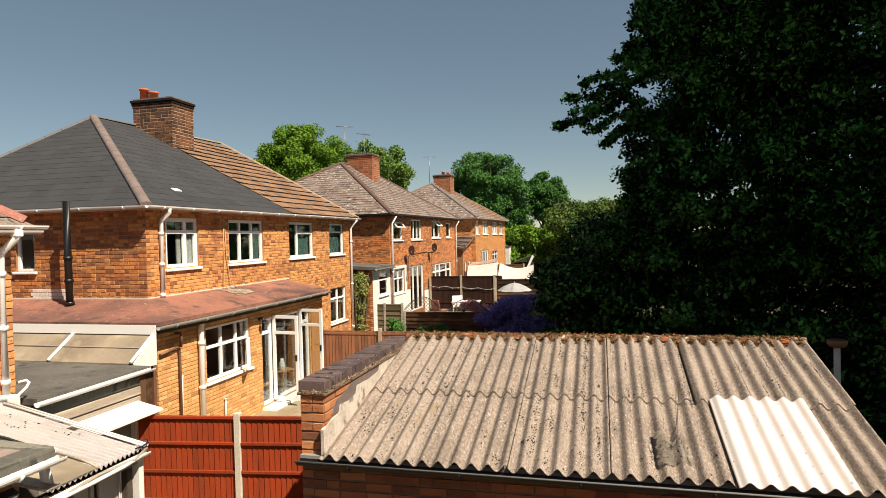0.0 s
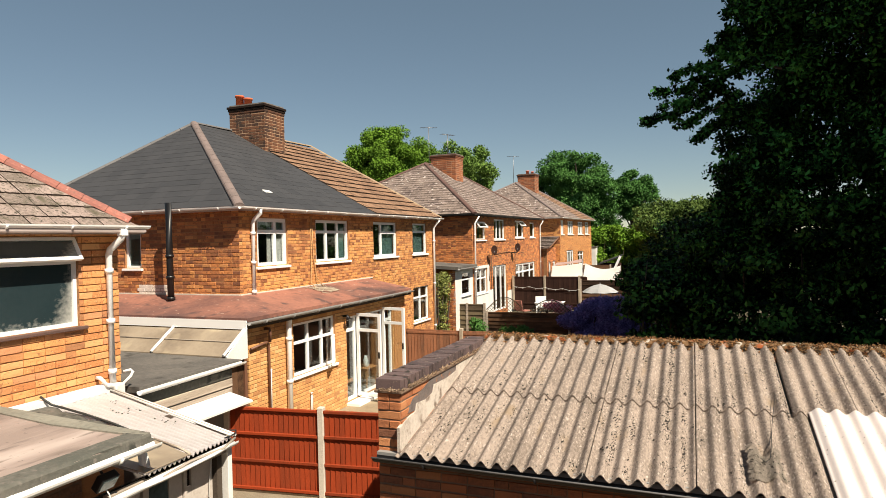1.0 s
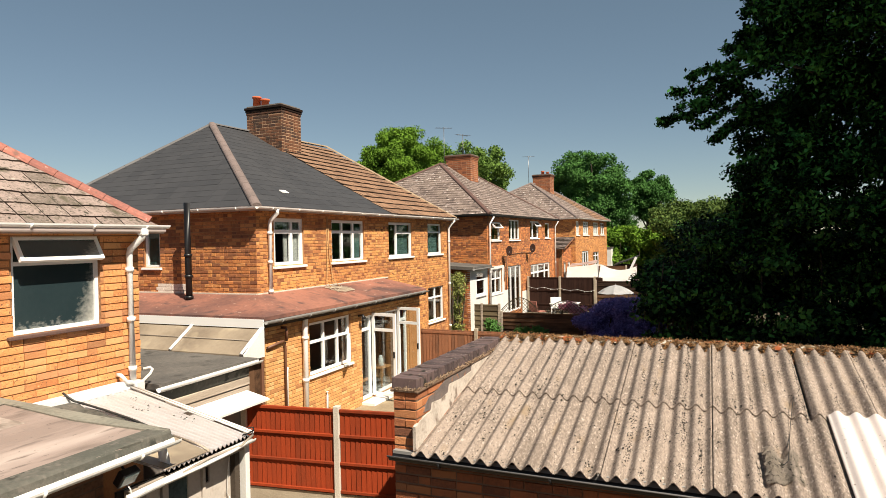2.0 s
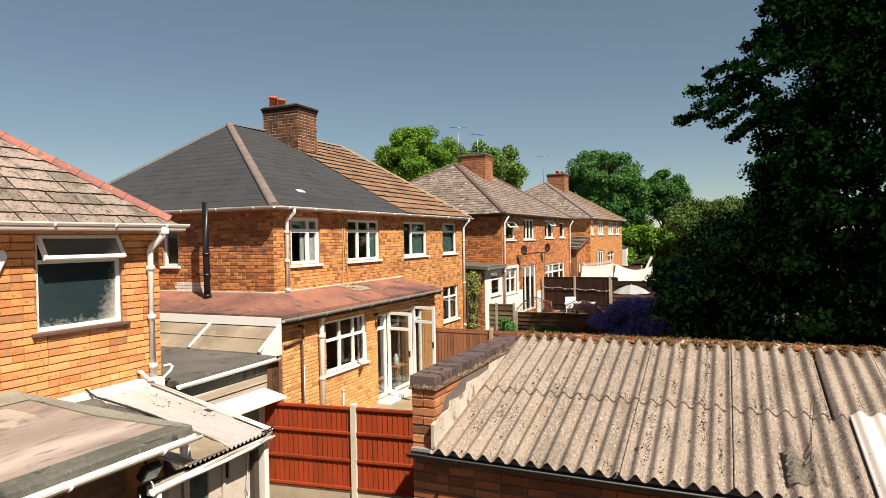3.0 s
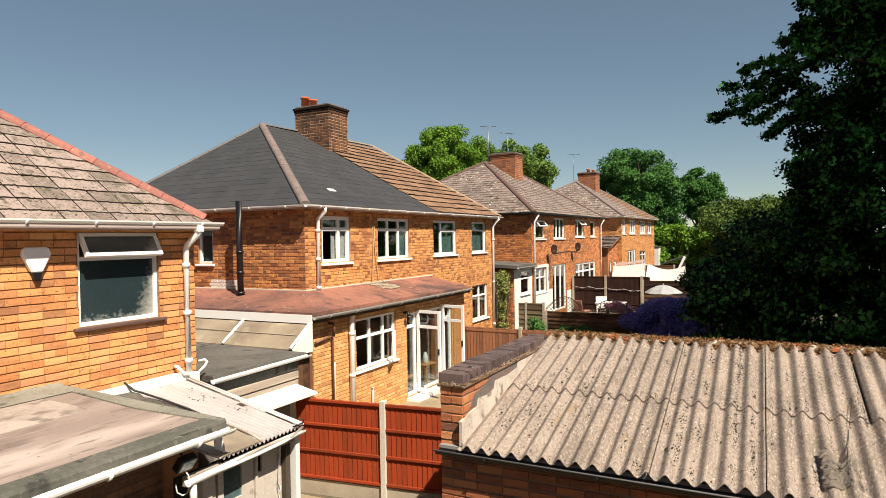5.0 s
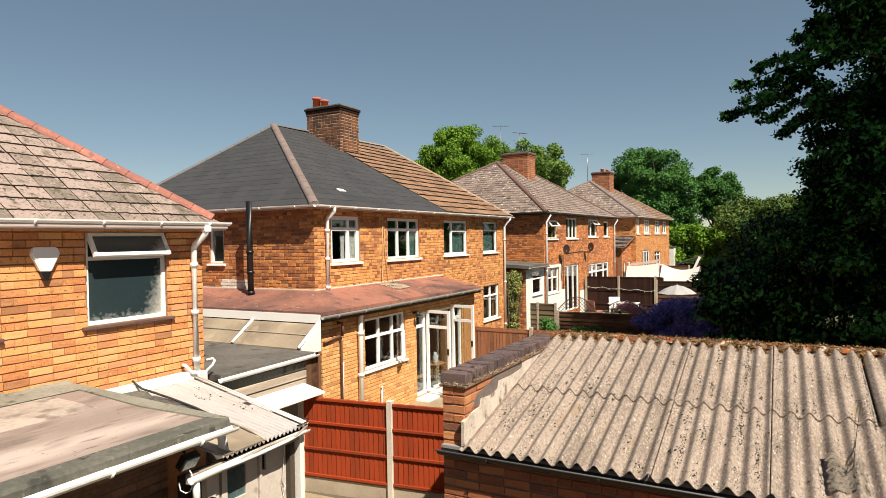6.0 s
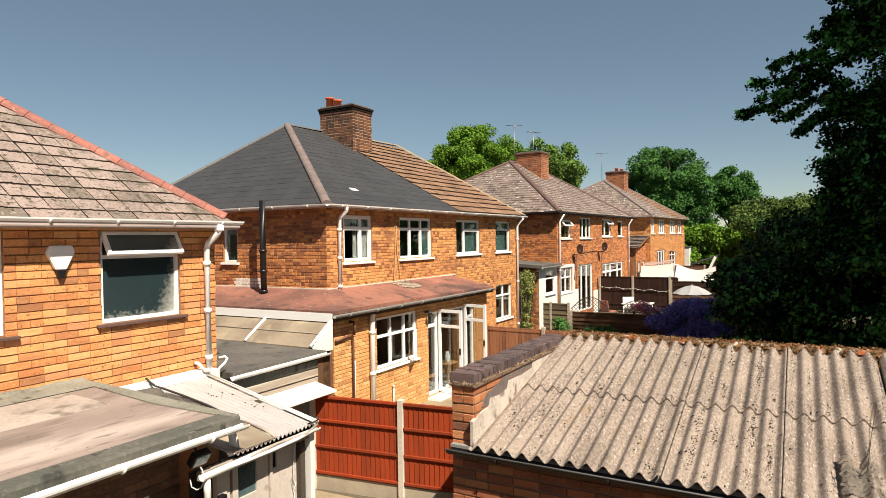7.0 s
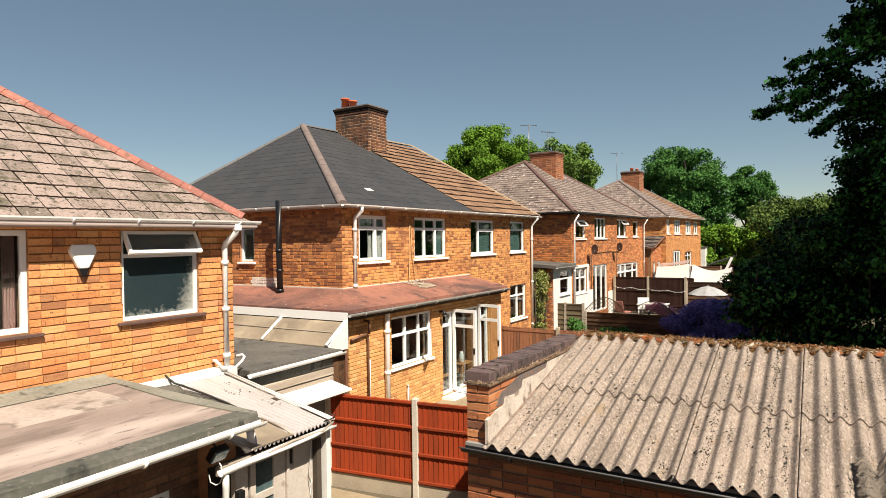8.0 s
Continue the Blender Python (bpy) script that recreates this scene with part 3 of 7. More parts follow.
def downpipe(parent, points, r=0.034, mat=UPVC_OLD, clips=True, name="downpipe"):
    bm = bmesh.new()
    tube(bm, points, r, 12)
    p = part(name, bm, mat, parent)
    if clips:
        a, b = Vector(points[-2]), Vector(points[-1])
        for f in (0.12, 0.5, 0.88):
            c = a.lerp(b, f)
            bm = bmesh.new()
            tube(bm, [c - Vector((0, 0, 0.03)), c + Vector((0, 0, 0.03))], r * 1.25, 12)
            part("collar", bm, mat, p)
    return p


def fl_x(x=0.0):
    """A face that looks along +x: u runs along y."""
    return lambda u, v, d: (x + d, u, v)


def fl_my(y=0.0):
    """A face that looks along -y: u runs along x."""
    return lambda u, v, d: (u, y - d, v)


def tiled_slope(name, parent, eaves_a, eaves_b, top_a, top_b, rows, wide, mat, lift=0.012, thick=0.014, seed=3):
    """Courses of tiles on a slope with four corners; each tile is a thin wedge, lapped, cut at the hips."""
    rng = random.Random(seed)
    A, B, C, D = (Vector(v) for v in (eaves_a, eaves_b, top_b, top_a))
    nrm = (B - A).cross(D - A).normalized()
    if nrm.z < 0:
        nrm = -nrm
    along = (B - A).normalized()
    verts, faces, many = [], [], []
    for r in range(rows):
        f0, f1 = r / rows, (r + 1) / rows
        l0, l1, r0, r1 = A.lerp(D, f0), A.lerp(D, f1), B.lerp(C, f0), B.lerp(C, f1)
        L0, R0, L1, R1 = ((q - A).dot(along) for q in (l0, r0, l1, r1))
        up0 = l0 - along * L0
        up1 = l1 - along * L1
        u = min(L0, L1) - (wide * 0.5 if r % 2 else 0) - 0.02
        while u < max(R0, R1):
            a, b = u + 0.003, u + wide - 0.003
            a0, b0 = max(a, L0), min(b, R0)
            a1, b1 = max(a, L1), min(b, R1)
            u += wide
            if b0 - a0 < 0.01 or b1 - a1 < 0.0:
                if b0 - a0 < 0.01 and b1 - a1 < 0.01:
                    continue
                a1, b1 = (min(max(a1, L1), R1),) * 2 if b1 < a1 else (a1, b1)
                a0, b0 = (min(max(a0, L0), R0),) * 2 if b0 < a0 else (a0, b0)
            k = lift * rng.uniform(0.7, 1.4)
            drop = rng.uniform(-1, 1) * lift
            sl = (up1 - up0).normalized() * drop
            n = len(verts)
            corners = [up0 + along * a0 + sl, up0 + along * b0 + sl, up1 + along * b1, up1 + along * a1]
            verts += [tuple(corners[0] + nrm * (k + thick)), tuple(corners[1] + nrm * (k + thick)), tuple(corners[2] + nrm * 0.006), tuple(corners[3] + nrm * 0.006)]
            verts += [tuple(corners[0] + nrm * k * 0.8), tuple(corners[1] + nrm * k * 0.8), tuple(corners[2] - nrm * 0.01), tuple(corners[3] - nrm * 0.01)]
            faces += [(n, n + 1, n + 2, n + 3), (n + 4, n + 5, n + 1, n), (n + 5, n + 6, n + 2, n + 1), (n + 7, n + 4, n, n + 3)]
    me = quad_mesh(name, verts, faces, mat)
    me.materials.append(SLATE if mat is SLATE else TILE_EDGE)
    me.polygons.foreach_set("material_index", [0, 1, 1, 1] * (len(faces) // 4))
    ob = put(name, me, parent)
    return tagged(ob, kind="stuff")


def ridge_caps(parent, a, b, r, mat, step=0.45, name="ridge_tile"):
    a, b = Vector(a), Vector(b)
    d = (b - a)
    n = max(1, round(d.length / step))
    q = d.to_track_quat("Y", "Z").to_matrix().to_4x4()
    bm = bmesh.new()
    rows = []
    for y, rr in ((0.0, r * 1.03), (step * 0.985, r)):
        rows.append([bm.verts.new((rr * math.cos(math.pi * k / 8), y, rr * math.sin(math.pi * k / 8) * 0.75)) for k in range(9)])
    for k in range(8):
        bm.faces.new((rows[0][k], rows[0][k + 1], rows[1][k + 1], rows[1][k]))
    bm.faces.new(rows[0])
    bm.faces.new(rows[1][::-1])
    bmesh.ops.recalc_face_normals(bm, faces=bm.faces[:])
    me = bpy.data.meshes.new(name)
    bm.to_mesh(me)
    bm.free()
    me.materials.append(mat)
    for k in range(n):
        m = Matrix.Translation(a.lerp(b, k / n)) @ q @ Matrix.Diagonal((1, d.length / n / step, 1, 1))
        put(name, me, parent, m=m)


def hip_roof(parent, L, D, ez, over, y_a, y_b, rx, rz, rz_b, name="roof"):
    """The boarding of a hipped roof: facade at x=0, y from 0 to L, back at -D; ridge at x=rx from y_a to y_b."""
    A, B = (over, -over, ez), (over, L + over, ez)
    Cc, Dd = (-D - over, L + over, ez), (-D - over, -over, ez)
    E, F_ = (rx, y_a, rz), (rx, y_b, rz_b)
    bm = bmesh.new()
    v = [bm.verts.new((c[0], c[1], c[2] - s)) for c, s in ((A, 0.02), (B, 0.02), (Cc, 0.02), (Dd, 0.02), (E, 0.07), (F_, 0.07))]
    for f in ((0, 1, 5, 4), (1, 2, 5), (2, 3, 4, 5), (3, 0, 4), (3, 2, 1, 0)):
        bm.faces.new([v[k] for k in f])
    bmesh.ops.recalc_face_normals(bm, faces=bm.faces[:])
    return A, B, Cc, Dd, E, F_, part(name, bm, FELT_DARK, parent)


def chimney(parent, x0, x1, y0, y1, z0, z1, pots, seed=5, clay=None, head=None):
    """A brick stack with an oversailing head, a mortar cap and clay pots."""
    rr = random.Random(seed)
    bm = bmesh.new()
    box(bm, x0, x1, y0, y1, z0, z1 - 0.02)
    st = part("chimney", bm, MORTAR_STACK, parent)
    rects = brick_rects(y0, y1, z0, z1 - 0.23, [], 0.098, 0.25, 0.019, seed)
    bricks_joined("brickwork", rects, lambda u, v, d: (x1 + d, u, v), clay or BRICK_STACK, st)
    rects = brick_rects(x0, x1, z0, z1 - 0.23, [], 0.098, 0.25, 0.019, seed + 1)
    bricks_joined("brickwork", rects, lambda u, v, d: (u, y0 - d, v), clay or BRICK_STACK, st)
    for k, (o, a, b) in enumerate(((0.018, 0.23, 0.155), (0.035, 0.15, 0.08), (0.06, 0.075, 0.0))):
        bm = bmesh.new()
        box(bm, x0 - o, x1 + o, y0 - o, y1 + o, z1 - a, z1 - b, bevel=0.008)
        part("oversailing_course", bm, (head or (BRICK_STACK, BRICK_SOOT, BRICK_SOOT))[k], st)
    bm = bmesh.new()
    sheet(bm, [(x0, y0, z1 + 0.05), (x1, y0, z1 + 0.05), (x1, y1, z1 + 0.05), (x0, y1, z1 + 0.05)], 0.06)
    part("mortar_cap", bm, MORTAR_CAP, st)
    bm = bmesh.new()
    box(bm, x0 + 0.05, x1 + 0.025, y0 - 0.03, y0 + 0.08, z0, z0 + 0.0 + max(0.0, z1 - 1.62 - z0), bevel=0.01)
    part("mortar_fillet", bm, CONCRETE, st)
    for px, py, h, r in pots:
        bm = bmesh.new()
        tube(bm, [(px, py, z1 + 0.03), (px, py, z1 + h - 0.06), (px, py, z1 + h - 0.05), (px, py, z1 + h)], [r * 0.95, r * 0.85, r * 1.08, r * 1.05], 16)
        part("chimney_pot", bm, TERRACOTTA, st)
    return st


MORTAR_CAP = M("sooty_mortar", (0.20, 0.17, 0.15), 0.95, 0.5, 5, 0.5, 0.5, 60, tint=(0.06, 0.05, 0.045))
MORTAR_STACK = M("stack_mortar", (0.46, 0.29, 0.18), 0.95, 0.4, 3, 0.3, 0.3, 120)
BRICK_CLAY = M("brick_clay", (0.34, 0.115, 0.048), 0.9, 0.4, 2, 0.4, 0.5, 90, island=0.8, tint=(0.14, 0.05, 0.03))
BRICK_SOOT = M("sooty_brick", (0.024, 0.015, 0.012), 0.95, 0.4, 5, 0.5, 0.5, 60, tint=(0.012, 0.010, 0.009), spec=0.1)
BRICK_STACK = M("brick_stack", (0.165, 0.066, 0.032), 0.9, 0.5, 2.4, 0.5, 0.5, 60, island=0.8, tint=(0.045, 0.022, 0.016), spots=((3, 0.56, 0.68, (0.05, 0.028, 0.02)),))


def aerial(parent, x, y, z0, z1, turn=0.0, bars=6):
    bm = bmesh.new()
    tube(bm, [(x, y, z0), (x, y, z1)], 0.018, 6)
    c, s = math.cos(turn), math.sin(turn)
    tube(bm, [(x - 0.42 * c, y - 0.42 * s, z1 - 0.05), (x + 0.42 * c, y + 0.42 * s, z1 - 0.05)], 0.012, 5)
    for k in range(bars):
        f = -0.4 + 0.8 * k / (bars - 1)
        px, py = x + f * c, y + f * s
        tube(bm, [(px + 0.16 * s, py - 0.16 * c, z1 - 0.05), (px - 0.16 * s, py + 0.16 * c, z1 - 0.05)], 0.008, 5)
    return part("aerial", bm, METAL, parent)


def tufts(name, parent, spots_at, mat, label=""):
    """Small cushions of moss, each a flattened lump, in one part."""
    verts, faces = [], []
    rg = random.Random(len(spots_at))
    for x, y, z, r, h in spots_at:
        n = len(verts)
        verts += [(x + r * rg.uniform(0.3, 1.3) * math.cos(a), y + r * rg.uniform(0.6, 2.6) * math.sin(a), z) for a in (0, 1.05, 2.1, 3.14, 4.2, 5.24)] + [(x, y, z + h)]
        faces += [(n + k, n + (k + 1) % 6, n + 6) for k in range(6)]
    ob = put(name, quad_mesh(name, verts, faces, mat), parent, label)
    return tagged(ob, kind="stuff")


TUFT = M("dark_moss", (0.016, 0.014, 0.011), 0.95, 0.4, 20, island=0.6, tint=(0.012, 0.011, 0.009))


def cord(name, parent, points, r, mat, label=""):
    bm = bmesh.new()
    tube(bm, points, r, 6)
    return part(name, bm, mat, parent, label)


# ---- ground ----
def ground_z(x, y):
    def step(a, b, t):
        t = min(max((t - a) / (b - a), 0), 1)
        return t * t * (3 - 2 * t)
    return 0.32 * step(9.3, 12.0, y) + 0.35 * step(16, 26, y) + 0.45 * step(28, 45, y) + 0.8 * step(50, 90, y)


def build_ground():
    xs = [-1500, -600, -200, -80] + [-40 + 2 * k for k in range(41)] + [80, 200, 600, 1500]
    ys = [-1500, -300, -60] + [-20 + 1.5 * k for k in range(54)] + [80, 110, 200, 600, 2500]
    verts = [(x, y, ground_z(x, y)) for y in ys for x in xs]
    n = len(xs)
    faces = [(j * n + i, j * n + i + 1, (j + 1) * n + i + 1, (j + 1) * n + i) for j in range(len(ys) - 1) for i in range(n - 1)]
    ob = put("ground", quad_mesh("ground", verts, faces, GROUND, True))
    tagged(ob, "sandy garden ground with worn paving and dry soil", "ground", kind="structure")


build_ground()
bm = bmesh.new()
sheet(bm, [(-7.0, 7.0, 0.03), (-3.0, 7.0, 0.03), (-3.0, 8.7, 0.03), (-7.0, 8.45, 0.03)], 0.05)
tagged(part("paving", bm, PAVING), "sandy paved yard before the red fence", "paving", kind="structure")



def laid_paving():
    """Worn paving that follows the ground beside the extension."""
    xs, ys = [-7.62 + 0.44 * k for k in range(11)], [9.25 + 0.5 * k for k in range(16)]
    verts = [(x, y, ground_z(x, y) + 0.02) for y in ys for x in xs]
    n = len(xs)
    faces = [(j * n + i, j * n + i + 1, (j + 1) * n + i + 1, (j + 1) * n + i) for j in range(len(ys) - 1) for i in range(n - 1)]
    ob = put("paving", quad_mesh("paving", verts, faces, PAVING, True))
    tagged(ob, "worn sandy paving beside the brick extension", "paving", kind="structure")


laid_paving()


def wall_south():
    """The plain unseen house at the eye's back, added to close the place and block skylight."""
    bm = bmesh.new()
    box(bm, -3.2, 8.0, -7.0, -0.6, 0, 5.2)
    v = [bm.verts.new(c) for c in ((-3.4, -0.4, 5.204), (8.2, -0.4, 5.204), (8.2, -7.2, 5.204), (-3.4, -7.2, 5.204), (-0.4, -3.8, 7.6), (5.2, -3.8, 7.6))]
    for f in ((0, 1, 5, 4), (1, 2, 5), (2, 3, 4, 5), (3, 0, 4), (3, 2, 1, 0)):
        bm.faces.new([v[k] for k in f])
    tagged(part("wall_south", bm, BRICK_FAR), "plain unseen brick house added to close the garden and cut skylight", "wall", kind="structure")


wall_south()

CO, BL = 0.093, 0.275     # brick course and length of the near walls
CF, BF = 0.076, 0.228     # and of the houses beyond


# ---- the hipped semi-detached pairs ----
def lay(rects, frame_of, brick, wall, seed):
    """Stretchers, and darker headers among them."""
    rg = random.Random(seed)
    short = [r for r in rects if r[1] - r[0] < BF * 0.6 and rg.random() < 0.55]
    dark = set(short)
    bricks_joined("brickwork", [r for r in rects if r not in dark], frame_of, brick, wall, seed=seed)
    bricks_joined("header_bricks", short, frame_of, BRICK_HEADER, wall, 0.008, seed=seed + 1)


def semi_pair(name, m, label, L, D, floor, ez, rx, ya, yb, rz, facade, flank, split, mats, brick=BRICK_FAR, over=0.22, seed=1, base=0.0, group="houses", rz_b=None, side_brick=None, gut=UPVC_OLD, steps=((0.014, 0.016), (0.014, 0.016)), thin=None):
    h = thing(name, m, label, "house", group)
    fx, fy = fl_x(0.0), fl_my(0.0)
    wall = part("wall", wall_bm(0, L, base, ez, [o[:4] for o in facade], fx, 0.28), MORTAR_PALE, h, "orange brick facade")
    lay(brick_rects(0.0, L, base, ez, [o[:4] for o in facade], CF, BF, 0.013, seed, 0.45), fx, brick, wall, seed)
    side = part("wall", wall_bm(-D, -0.28, base, ez, [o[:4] for o in flank], fy, 0.28), MORTAR_PALE, h, "orange brick flank wall")
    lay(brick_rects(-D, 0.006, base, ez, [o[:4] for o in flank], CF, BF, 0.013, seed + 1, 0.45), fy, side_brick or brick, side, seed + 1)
    bm = bmesh.new()
    box(bm, -D, -D + 0.28, 0.28, L - 0.28, base, ez)
    box(bm, -D, -0.28, L - 0.28, L, base, ez)
    part("wall", bm, brick, h)
    bm = bmesh.new()
    box(bm, -D + 0.3, -0.3, 0.3, L - 0.3, floor + 2.3, floor + 2.5)
    box(bm, -D + 0.3, -0.3, L / 2 - 0.08, L / 2 + 0.08, base, ez - 0.05)
    box(bm, -3.4, -3.3, 0.3, L - 0.3, base, ez - 0.05)
    part("inner_wall", bm, DARK_ROOM, h)
    for o in facade:
        if len(o) > 4:
            window(h, fx, *o[:4], **o[4])
    for o in flank:
        if len(o) > 4:
            window(h, fy, *o[:4], **o[4])
    A, B, C, Dd, E, F_, roof = hip_roof(h, L, D, ez + 0.06, over, ya, yb, rx, rz, rz_b or rz)
    bm = bmesh.new()
    box(bm, 0.012, over - 0.02, -over + 0.02, L + over - 0.02, ez - 0.02, ez + 0.055)
    box(bm, -D, 0.012, -over + 0.02, -0.012, ez - 0.02, ez + 0.055)
    part("soffit", bm, gut, h)
    bm = bmesh.new()
    box(bm, over - 0.02, over, -over, L + over, ez - 0.035, ez + 0.06)
    box(bm, -D - over, over - 0.02, -over, -over + 0.02, ez - 0.035, ez + 0.06)
    part("fascia", bm, FASCIA_PINK if gut is UPVC_OLD else gut, h)
    ez2 = ez + 0.04
    gutter(h, [(over + 0.06, L + over, ez2), (over + 0.06, -over - 0.06, ez2)], 0.047, gut, brackets=0.9)
    gutter(h, [(over + 0.05, -over - 0.06, ez2), (-D, -over - 0.06, ez2)], 0.047, gut, brackets=0.9)
    zs = rz + ((rz_b or rz) - rz) * (split - ya) / (yb - ya)
    Am, Em = (over, split, ez + 0.06), (rx, split, zs)
    tiled_slope("roof_tiles", roof, A, Am, E, Em, mats[2], mats[1], mats[0], *steps[0], seed)
    tiled_slope("roof_tiles", roof, Am, B, Em, F_, mats[5], mats[4], mats[3], *steps[1], seed + 1)
    tiled_slope("roof_tiles", roof, Dd, A, E, E, mats[2], mats[1], mats[0], *steps[0], seed + 2)
    up = Vector((0, 0, -0.012))
    cap = mats[6]
    far = mats[7] if len(mats) > 7 else cap
    for a, b, mt in ((A, E, cap), (Dd, E, thin or cap), (E, Em, thin or cap), (Em, F_, far), (B, F_, far)):
        ridge_caps(roof, Vector(a) + up, Vector(b) + up, 0.105 if mt is cap else 0.075, mt)
    return h


h1 = semi_pair("semi_detached_house", pose(-8.66, 10.93, 0), "orange brick semi-detached pair under a hipped slate and tan tile roof",
    10.6, 6.9, 0.42, 5.0, -4.82, 3.97, 10.05, 7.87,
    [(0.59, 1.68, 3.77, 4.84, dict(cols=(0.62,), transom=0.72, bar=0.085, curtain=[(0.62, 1.0, CURTAIN), (0.45, 0.58, CURTAIN), (0.04, 0.12, CURTAIN)])),
     (2.87, 4.48, 3.77, 4.84, dict(cols=(0.34, 0.68), transom=0.72, bar=0.07, curtain=[(0.7, 0.97, TEAL), (0.02, 0.12, TEAL)])),
     (5.92, 7.5, 3.79, 4.84, dict(cols=(0.36,), transom=0.7, transom_cols=(1,), bar=0.07, curtain=[(0.4, 0.95, TEAL)])),
     (8.71, 9.9, 3.8, 4.84, dict(cols=(), transom=0.72, curtain=[(0.1, 0.9, TEAL)])),
     (8.67, 9.97, 1.49, 2.68, dict(cols=(0.5,), transom=0.68)), (0.45, 5.3, 0.4, 2.6)],
    [(-3.21, -2.73, 3.78, 4.62, dict(cols=(), transom=0, curtain=[(0.05, 0.7, TEAL), (0.7, 0.98, CURTAIN)]))],
    5.75, (SLATE, 0.42, 19, TILE_TAN, 0.33, 15, RIDGE_GREY, RIDGE_TAN), seed=11, rz_b=7.96, side_brick=BRICK_FLANK, steps=((0.0045, 0.005), (0.018, 0.024)), thin=LEAD_HIP)
chimney(h1, -4.85, -3.5, 5.55, 6.55, 6.2, 8.62, [(-4.76, 5.95, 0.44, 0.14), (-4.47, 6.0, 0.34, 0.14)])
downpipe(h1, [(0.28, 0.37, 5.0), (0.28, 0.37, 4.93), (0.10, 0.37, 4.78), (0.07, 0.37, 4.7), (0.07, 0.37, 3.05)], 0.045, UPVC)
downpipe(h1, [(0.30, 10.45, 4.98), (0.2, 10.42, 4.86), (0.08, 10.40, 4.7), (0.07, 10.40, 0.7)], 0.04, UPVC)
downpipe(h1, [(-1.47, -0.42, 5.18), (-1.47, -0.42, 4.2), (-1.46, -0.42, 3.02)], 0.07, BLACK_PLASTIC, name="soil_pipe")

TB = (TILE_BROWN, 0.28, 24, TILE_BROWN, 0.28, 24, RIDGE_DARK)
W1 = dict(cols=(0.5,), transom=0.72)
h2 = semi_pair("semi_detached_house", pose(-8.33, 24.85, 0, 0, 0, -1.78), "red-orange brick semi-detached pair under a weathered brown tile roof",
    10.65, 8.6, 0.8, 5.25, -3.95, 4.05, 6.8, 8.05,
    [(0.48, 1.6, 4.22, 5.0, dict(cols=(), transom=0)), (2.76, 4.3, 4.22, 5.14, dict(cols=(0.33, 0.66), transom=0)),
     (6.0, 7.5, 4.28, 5.14, dict(cols=(0.4,), transom=0)), (8.7, 9.65, 4.28, 5.08, dict(cols=(), transom=0)),
     (2.5, 4.45, 0.95, 3.03, dict(cols=(0.28, 0.64), transom=0, sill=False, bar=0.07)),
     (0.35, 1.7, 1.95, 3.0, dict(cols=(0.5,), transom=0.6)),
     (6.0, 9.6, 1.0, 2.95, dict(cols=(0.2, 0.4, 0.75), transom=0.78, bar=0.08))],
    [], 5.3, TB, BRICK_RED, seed=21, base=0.3, gut=LEAD_DARK, steps=((0.010, 0.010), (0.010, 0.010)))
chimney(h2, -3.95, -2.62, 4.75, 5.75, 6.4, 8.5, [], 7, BRICK_CLAY, (BRICK_CLAY, BRICK_CLAY, BRICK_STACK))
downpipe(h2, [(0.28, 0.1, 5.2), (0.1, 0.08, 4.9), (0.08, 0.06, 0.9)], mat=UPVC)
downpipe(h2, [(0.28, 10.5, 5.2), (0.1, 10.5, 4.9), (0.08, 10.5, 0.9)])
h3 = semi_pair("semi_detached_house", pose(-7.49, 38.9, 0, 0, 0, -2.3), "orange brick semi-detached pair under brown and tan tiles",
    10.0, 8.6, 1.1, 5.42, -4.0, 4.0, 6.8, 8.1,
    [(0.25, 1.05, 4.42, 5.3, dict(cols=(0.5,), transom=0, bar=0.09)), (2.1, 3.75, 4.42, 5.3, dict(cols=(0.34, 0.68), transom=0.7, bar=0.09, curtain=[(0.1, 0.9, CURTAIN)])),
     (5.2, 6.9, 4.42, 5.3, dict(cols=(0.34, 0.68), transom=0.7, bar=0.09, curtain=[(0.1, 0.9, CURTAIN)])), (7.65, 9.05, 4.42, 5.3, dict(cols=(0.5,), transom=0.7, bar=0.09)),
     (1.7, 3.7, 1.3, 3.38, dict(cols=(0.3, 0.65), transom=0, bar=0.10)), (5.1, 7.0, 2.3, 3.25, W1)],
    [], 5.3, (TILE_BROWN, 0.33, 17, TILE_TAN, 0.33, 17, RIDGE_GREY), seed=31, base=0.5, steps=((0.010, 0.010), (0.015, 0.012)))
chimney(h3, -4.1, -2.85, 4.75, 5.7, 6.4, 8.72, [(-3.5, 5.2, 0.30, 0.12), (-3.15, 5.2, 0.22, 0.11)], 9, BRICK_CLAY, (BRICK_CLAY, BRICK_STACK, BRICK_STACK))
aerial(h2, -4.3, 5.3, 7.6, 10.1, 0.6)
aerial(h2, -3.5, 5.9, 8.0, 9.75, 1.1)
aerial(h3, -4.6, 5.4, 7.9, 10.2, 0.4)


